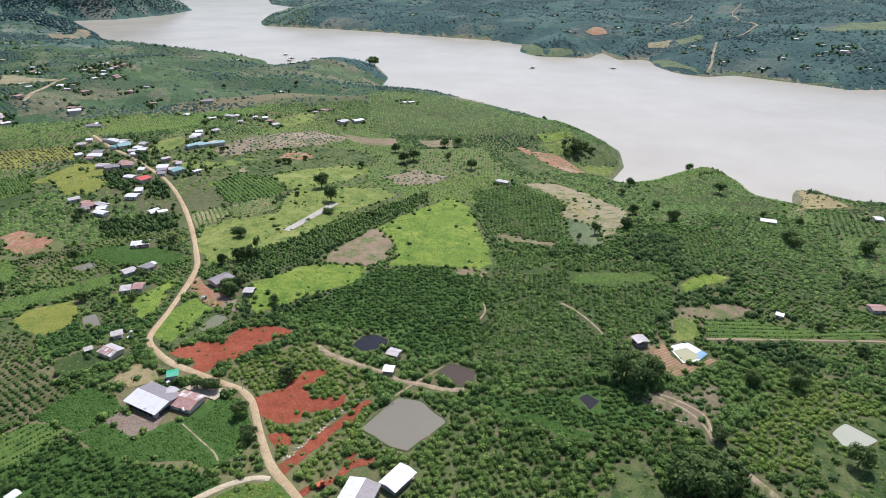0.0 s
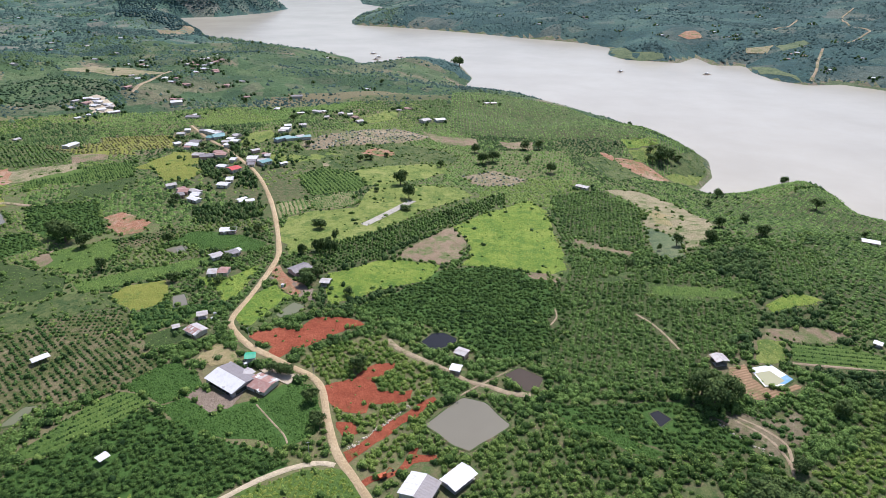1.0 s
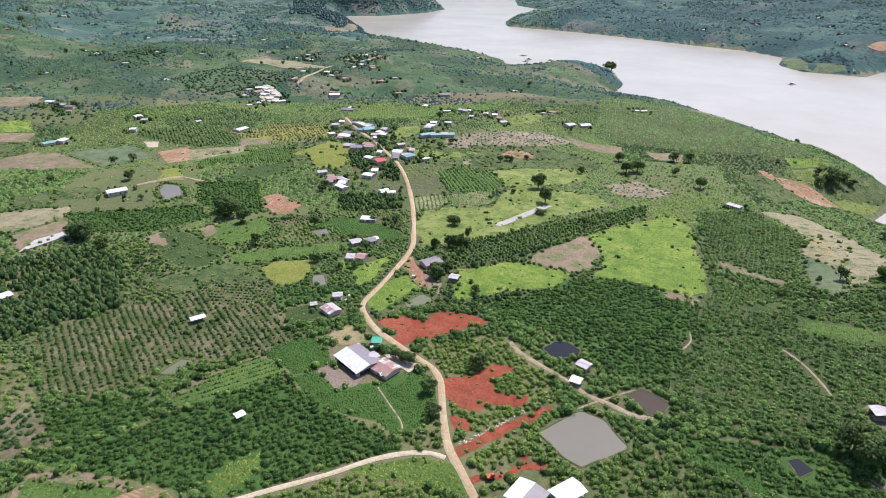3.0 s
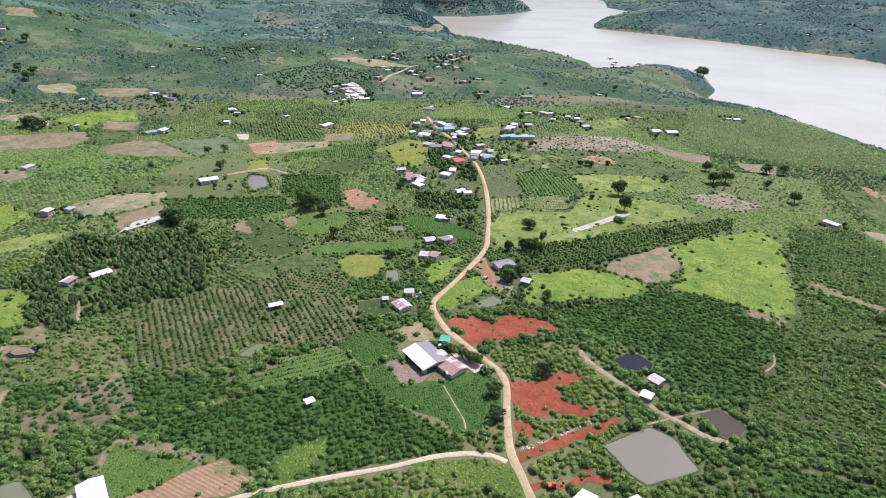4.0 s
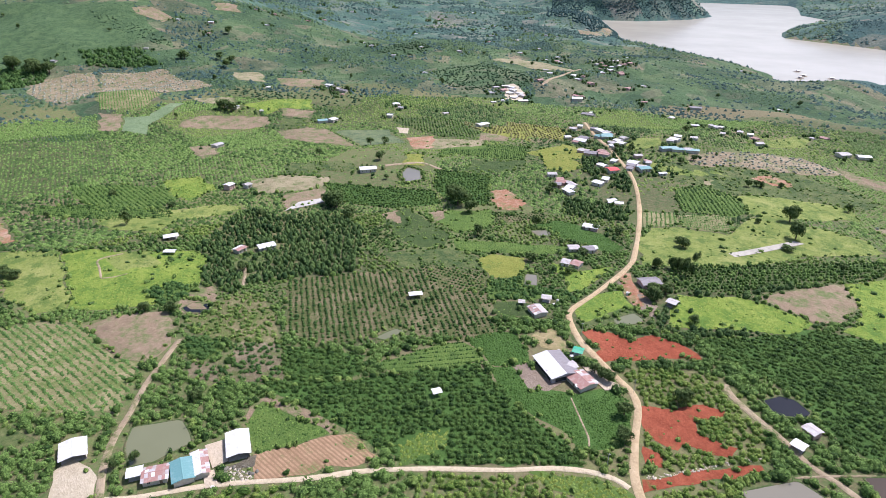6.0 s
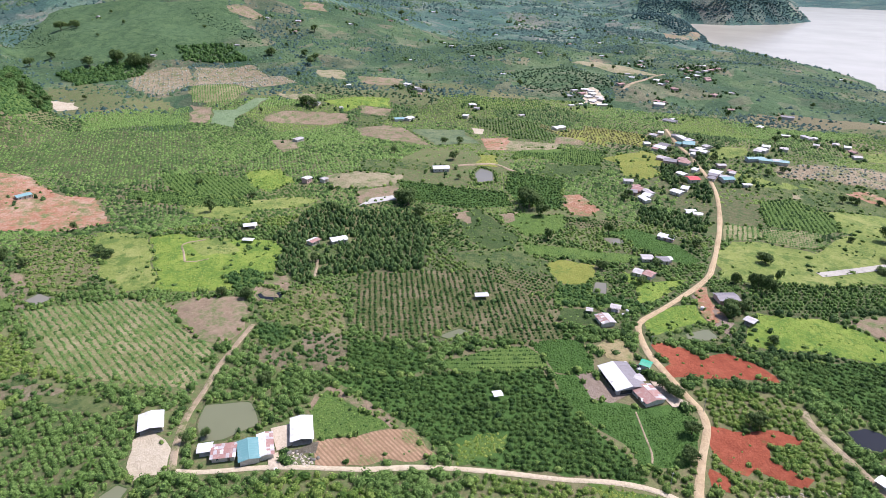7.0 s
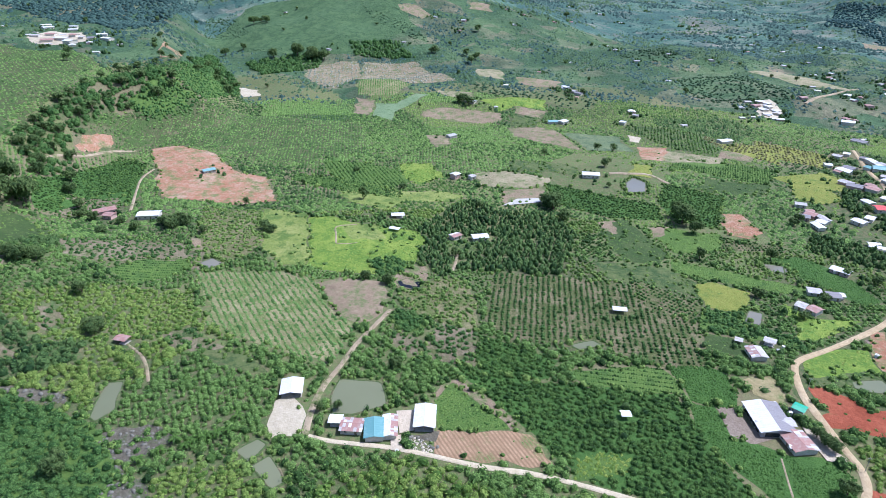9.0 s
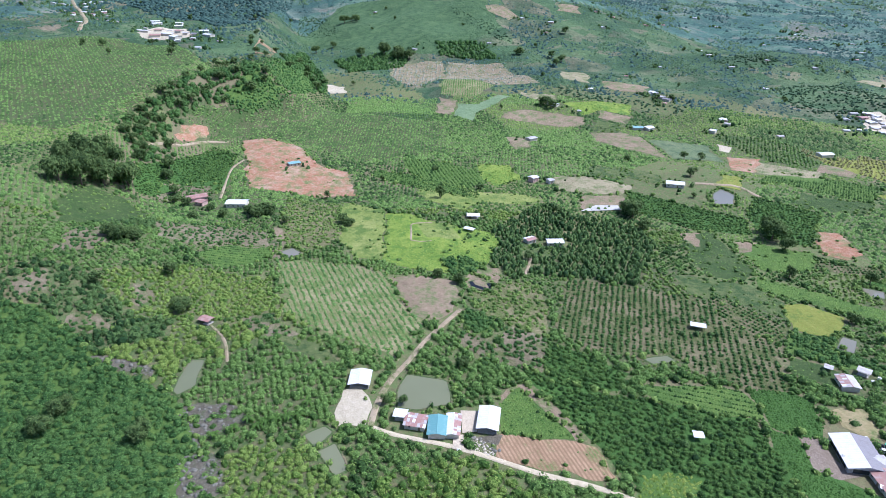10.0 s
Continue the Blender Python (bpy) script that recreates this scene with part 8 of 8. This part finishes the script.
                part("post", box(x - 0.09, x + 0.09, *sorted((s * w2 + s * 0.012, s * w2 + s * 0.1)), down, tall), WOOD, ob)
            continue
        n = max(1, int(length / 3.0))
        for k in range(n):
            x = -half + length * (k + 0.5) / n
            if plain and (s < 0 or k > 1):
                continue
            if k == n // 2:
                door = part("door", box(x - 0.5, x + 0.5, *sorted((s * w2, s * (w2 + 0.04))), 0.02, 2.05, 0.01), WOOD, ob)
                if plain:
                    continue
                part("door_handle", box(x + 0.36, x + 0.42, *sorted((s * (w2 + 0.04), s * (w2 + 0.08))), 1.0, 1.1), STEEL, door)
            else:
                win = part("window", box(x - 0.55, x + 0.55, *sorted((s * w2, s * (w2 + 0.03))), 0.95, 1.95), STEEL, ob)
                for u in (-0.26, 0.26) if not plain else ():
                    part("pane", box(x + u - 0.22, x + u + 0.22, *sorted((s * (w2 + 0.03), s * (w2 + 0.036))), 1.02, 1.88), GLASS, win)
    if kind == "barn":
        # dark panel laid on the gable wall for the shade inside an open end
        part("gable_opening", box(half - 0.02, half + 0.012, -w2 * 0.75, w2 * 0.75, 0.1, tall * 0.78), GLASS, ob, "dark panel standing in for a shaded open gable")
    return ob


for row in HOUSES:
    house(*row, plain=math.dist(row[3], (0, 0)) > 560)

spots = np.random.default_rng(5)
models = []
for roof, wall in (("white_metal", "plaster"), ("tin", "plaster"), ("rust", "pink"), ("white_metal", "pink")):
    x, y = FAR_HOUSES[len(models)]
    models.append(house("house", roof, wall, (x - 5.5, y), (x + 5.5, y), 8.5, 2.0, "far farmhouses", True))
for k, (x, y) in enumerate(FAR_HOUSES[4:]):
    z = float(height(np.array([x]), np.array([y]))[0])
    s = 0.5 + 0.45 * spots.random()
    copy_thing(models[spots.integers(0, 4)], Matrix.Translation((x, y, z)) @ Matrix.Rotation(spots.random() * 6.28, 4, "Z") @ Matrix.Diagonal((s, s, s, 1)))


# ---- trees ----
def tree_model(seed, leaves, slim=False, spray=0.27):
    """A tree 1 m tall and with a crown 0.5 m in radius, to be scaled: trunk with limbs, and a lobed crown of leaf sprays."""
    r = random.Random(seed)
    ob = thing("tree", (0, 0, -500), 0, "dark green broadleaf tree with a full uneven crown" if not slim else "slender tall tree with a narrow crown", "tree")
    bm = bmesh.new()
    fork = 0.3 if not slim else 0.5
    bend = (r.uniform(-0.04, 0.04), r.uniform(-0.04, 0.04))
    tube(bm, (0, 0, -0.03), (bend[0], bend[1], fork), 0.035, 0.024, 7)
    lobes = []
    for k in range(7 if not slim else 4):
        a = k * 2.4 + r.random()
        reach = r.uniform(0.12, 0.34) if not slim else r.uniform(0.05, 0.2)
        top = (math.cos(a) * reach, math.sin(a) * reach, r.uniform(0.5, 0.8) if not slim else 0.45 + 0.13 * k)
        tube(bm, (bend[0], bend[1], fork - 0.02), top, 0.016, 0.006, 5)
        lobes.append((top, r.uniform(0.17, 0.26)))
    lobes.append(((bend[0], bend[1], 0.78), 0.22))
    part("trunk", bm, BARK, ob)
    vs, ts, tn, base = [], [], [], 0
    for k, (at, size) in enumerate(lobes):
        v, t = leaf_clump(leaves // len(lobes), spray, seed * 31 + k, True, 1.7, -0.75)
        v[:, 2] -= 0.7
        v = v * size + np.array(at)
        vs.append(v), ts.append(t + base), tn.append(np.full(len(v), 0.15 + 0.25 * r.random()))
        base += len(v)
    crown = triangles("crown", np.concatenate(vs), np.concatenate(ts), [LEAVES["tree"]], np.concatenate(tn))
    crown.parent = ob
    return ob


FULL = [tree_model(s, 1000, False, 0.19) for s in (1, 2, 3, 4)]
HUGE = [tree_model(s, 1900, False, 0.165) for s in (10, 11)]
THIN = [tree_model(s, 300, False, 0.24) for s in (5, 6, 7)]
SLIM = [tree_model(s, 240, True) for s in (8, 9)]


def plant(model, x, y, tall, crown, label=""):
    z = float(height(np.array([x]), np.array([y]))[0])
    s = spots.uniform(0.9, 1.1)
    ob = copy_thing(model, Matrix.Translation((x, y, z)) @ Matrix.Rotation(spots.random() * 6.28, 4, "Z") @ Matrix.Diagonal((crown * 2 * s, crown * 2 / s, tall, 1)))
    return tagged(ob, label) if label else ob


for x, y, tall, crown in TREES:
    pool = HUGE if tall > 20 and x < -360 else SLIM if crown < tall * 0.25 else FULL if math.hypot(x, y) < 610 or crown > 8.7 else THIN
    plant(pool[spots.integers(0, len(pool))], x, y, tall, crown, "very large dark spreading tree on the hillside" if tall > 20 and x < -360 else "")
count = 0
while count < 75:
    r, a = spots.uniform(334, 1812), radians(spots.uniform(-38, 105))
    x, y = np.array([-math.sin(a) * r]), np.array([math.cos(a) * r])
    if outline_distance(LAKE_OUTLINE, x, y)[0] > -10 or built_over(x, y, 3.0)[0] or any(inside(p, x, y, 4.0)[0] for _, p in PONDS) or any(k in ("red", "bright_grass", "corn", "pad", "tarp", "concrete", "tan_soil", "clearing") and inside(p, x, y, 2.0)[0] for k, p in FIELDS):
        continue
    tall = spots.uniform(5.0, 11.5)
    plant(THIN[count % 3], float(x[0]), float(y[0]), tall, tall * spots.uniform(0.38, 0.6))
    count += 1
for ob in FULL + HUGE + THIN + SLIM:
    for o in (*ob.children_recursive, ob):
        bpy.data.objects.remove(o)


# ---- small things ----
def excavator(x, y, turn):
    z = float(height(np.array([x]), np.array([y]))[0]) + 0.25
    ob = thing("excavator", (x, y, z), turn, "small orange-red tracked excavator on red earth", "excavator")
    for s in (-1, 1):
        bm = bmesh.new()
        y0, y1 = s * 0.95 - 0.22, s * 0.95 + 0.22
        prof = [(-1.5, 0.35), (-1.25, 0.05), (1.25, 0.05), (1.5, 0.35), (1.25, 0.7), (-1.25, 0.7)]
        a, b = [bm.verts.new((u, y0, w)) for u, w in prof], [bm.verts.new((u, y1, w)) for u, w in prof]
        bm.faces.new(a), bm.faces.new(b[::-1])
        for i in range(6):
            bm.faces.new((a[i], b[i], b[(i + 1) % 6], a[(i + 1) % 6]))
        part("track", bm, BLACK, ob)
    part("body", box(-1.6, 0.9, -1.05, 1.05, 0.75, 1.6, 0.12), ORANGE, ob)
    cab = part("cab", box(0.0, 1.3, -1.05, -0.1, 0.8, 2.6, 0.1), ORANGE, ob)
    part("pane", box(1.3, 1.32, -0.95, -0.2, 1.5, 2.45), GLASS, cab)
    part("boom", tube(bmesh.new(), (0.9, 0.3, 1.3), (3.2, 0.3, 3.1), 0.2, 0.15), ORANGE, ob)
    part("arm", tube(bmesh.new(), (3.2, 0.3, 3.1), (4.6, 0.3, 1.5), 0.15, 0.11), ORANGE, ob)
    part("bucket", prism([(-0.15, 0.7), (0.75, 0.7), (0.75, 1.1), (0.3, 1.5), (-0.15, 1.4)], 4.2, 4.9), BLACK, ob)


excavator(*EXCAVATOR)


def raft(x, y, turn):
    ob = thing("raft", (x, y, LAKE), turn, "floating fish raft with a small hut on the lake", "raft", "rafts on the lake")
    for k in range(-2, 3):
        part("float", tube(bmesh.new(), (-7, k * 2.2, 0.1), (7, k * 2.2, 0.1), 0.4, 0.4), STEEL, ob)
    part("deck", box(-7, 7, -5, 5, 0.45, 0.6, 0.03), WOOD, ob)
    part("hut", box(-3, 3, -2, 2, 0.6, 2.8, 0.05), WALLS["tin"], ob)
    part("roof", prism([(-2.6, 2.75), (2.6, 2.75), (0, 3.7)], -3.6, 3.6), ROOFS["white_metal"], ob)


for row in RAFTS:
    raft(*row)

for line in STONE_LINES:
    q = smooth_line(line, 0.8)
    q = np.concatenate([q + rng.normal(0, 0.5, q.shape) for _ in range(3)])
    s = np.clip(rng.gamma(2.5, 0.12, len(q)), 0.15, 0.72)
    scatter("stones", STONES, q, s, s, np.zeros(len(q)), PALE_ROCK, "pale stones heaped in a line along the field", "stones")


def truck(x, y, turn):
    z = float(height(np.array([x]), np.array([y]))[0])
    ob = thing("truck", (x, y, z), turn, "small white truck with a dark load bed parked by a shelter", "truck")
    part("chassis", box(-2.5, 2.2, -0.45, 0.45, 0.45, 0.62), BLACK, ob)
    cab = part("cab", prism([(-0.85, 0.55), (0.85, 0.55), (0.85, 1.45), (0.7, 2.05), (-0.7, 2.05), (-0.85, 1.45)], 0.95, 2.4), ROOFS["white_metal"], ob)
    part("windscreen", box(2.4, 2.42, -0.65, 0.65, 1.35, 1.95), GLASS, cab)
    for side in (-1, 1):
        part("side_window", box(1.3, 2.0, *sorted((side * 0.83, side * 0.86)), 1.3, 1.5), GLASS, cab)
        part("side_board", box(-2.6, 0.8, *sorted((side * 0.85, side * 0.92)), 0.62, 1.15), STEEL, ob)
        for wx in (-1.6, 1.6):
            wheel = part("wheel", tube(bmesh.new(), (wx, side * 0.62, 0.38), (wx, side * 0.88, 0.38), 0.38, 0.38, 14), BLACK, ob)
            part("hub", tube(bmesh.new(), (wx, side * 0.88, 0.38), (wx, side * 0.9, 0.38), 0.16, 0.14, 10), STEEL, wheel)
    part("load_bed", box(-2.6, 0.8, -0.85, 0.85, 0.62, 0.72), BLACK, ob)
    part("tailgate", box(-2.66, -2.6, -0.85, 0.85, 0.62, 1.15), STEEL, ob)


truck(*TRUCK)


def water_tank(x, y, size):
    z = float(height(np.array([x]), np.array([y]))[0])
    ob = thing("water_tank", (x, y, z), 0, "white water tank beside a farmhouse", "water tank")
    part("tank", tube(bmesh.new(), (0, 0, -0.1), (0, 0, size), size * 0.6, size * 0.58, 14), ROOFS["white_metal"], ob)
    part("lid", tube(bmesh.new(), (0, 0, size), (0, 0, size * 1.12), size * 0.3, size * 0.22, 12), STEEL, ob)


for row in TANKS:
    water_tank(*row)


def power_pole(x, y, turn, tall=7.5):
    z = float(height(np.array([x]), np.array([y]))[0])
    ob = thing("power_pole", (x, y, z), turn, "slim grey concrete power pole beside the road", "power pole", "poles along the road")
    part("pole", tube(bmesh.new(), (0, 0, -0.4), (0, 0, tall), 0.13, 0.09, 8), SOILS["concrete"], ob)
    part("crossarm", box(-0.7, 0.7, -0.05, 0.05, tall - 0.6, tall - 0.5), STEEL, ob)
    for u in (-0.6, 0, 0.6):
        part("insulator", tube(bmesh.new(), (u, 0, tall - 0.5), (u, 0, tall - 0.3), 0.05, 0.035), WALLS["plaster"], ob)
    return ob


for row in POLES:
    power_pole(*row)


def banana_plant(x, y, tall):
    z = float(height(np.array([x]), np.array([y]))[0])
    r = random.Random(int(x * 7 + y * 13))
    tall *= 1.15
    ob = thing("banana_plant", (x, y, z), r.random() * 6.28, "banana plant with broad arching pale green leaves", "banana plant", "banana plants by the ponds")
    part("stem", tube(bmesh.new(), (0, 0, -0.1), (0.05, 0, tall * 0.6), 0.14, 0.09, 7), LEAVES["light"], ob)
    for k in range(9):
        bm = bmesh.new()
        a, long, up = k * 0.7 + r.uniform(-0.2, 0.2), tall * r.uniform(0.6, 0.85), r.uniform(0.5, 1.1)
        rows = []
        for i in range(6):
            f = i / 5
            out, rise = long * f, tall * 0.58 + long * (up * f - 1.0 * f * f)
            wide = 0.42 * math.sin(math.pi * min(0.97, f * 0.9 + 0.08)) + 0.02
            rows.append([bm.verts.new((math.cos(a) * out - math.sin(a) * w, math.sin(a) * out + math.cos(a) * w, rise - abs(w) * 0.35)) for w in (-wide, 0, wide)])
        for p, q in zip(rows, rows[1:]):
            for i in range(2):
                bm.faces.new((p[i], p[i + 1], q[i + 1], q[i]))
        part("leaf", bm, LEAVES["bright"] if k % 3 else LEAVES["light"], ob)


for row in BANANAS:
    banana_plant(*row)
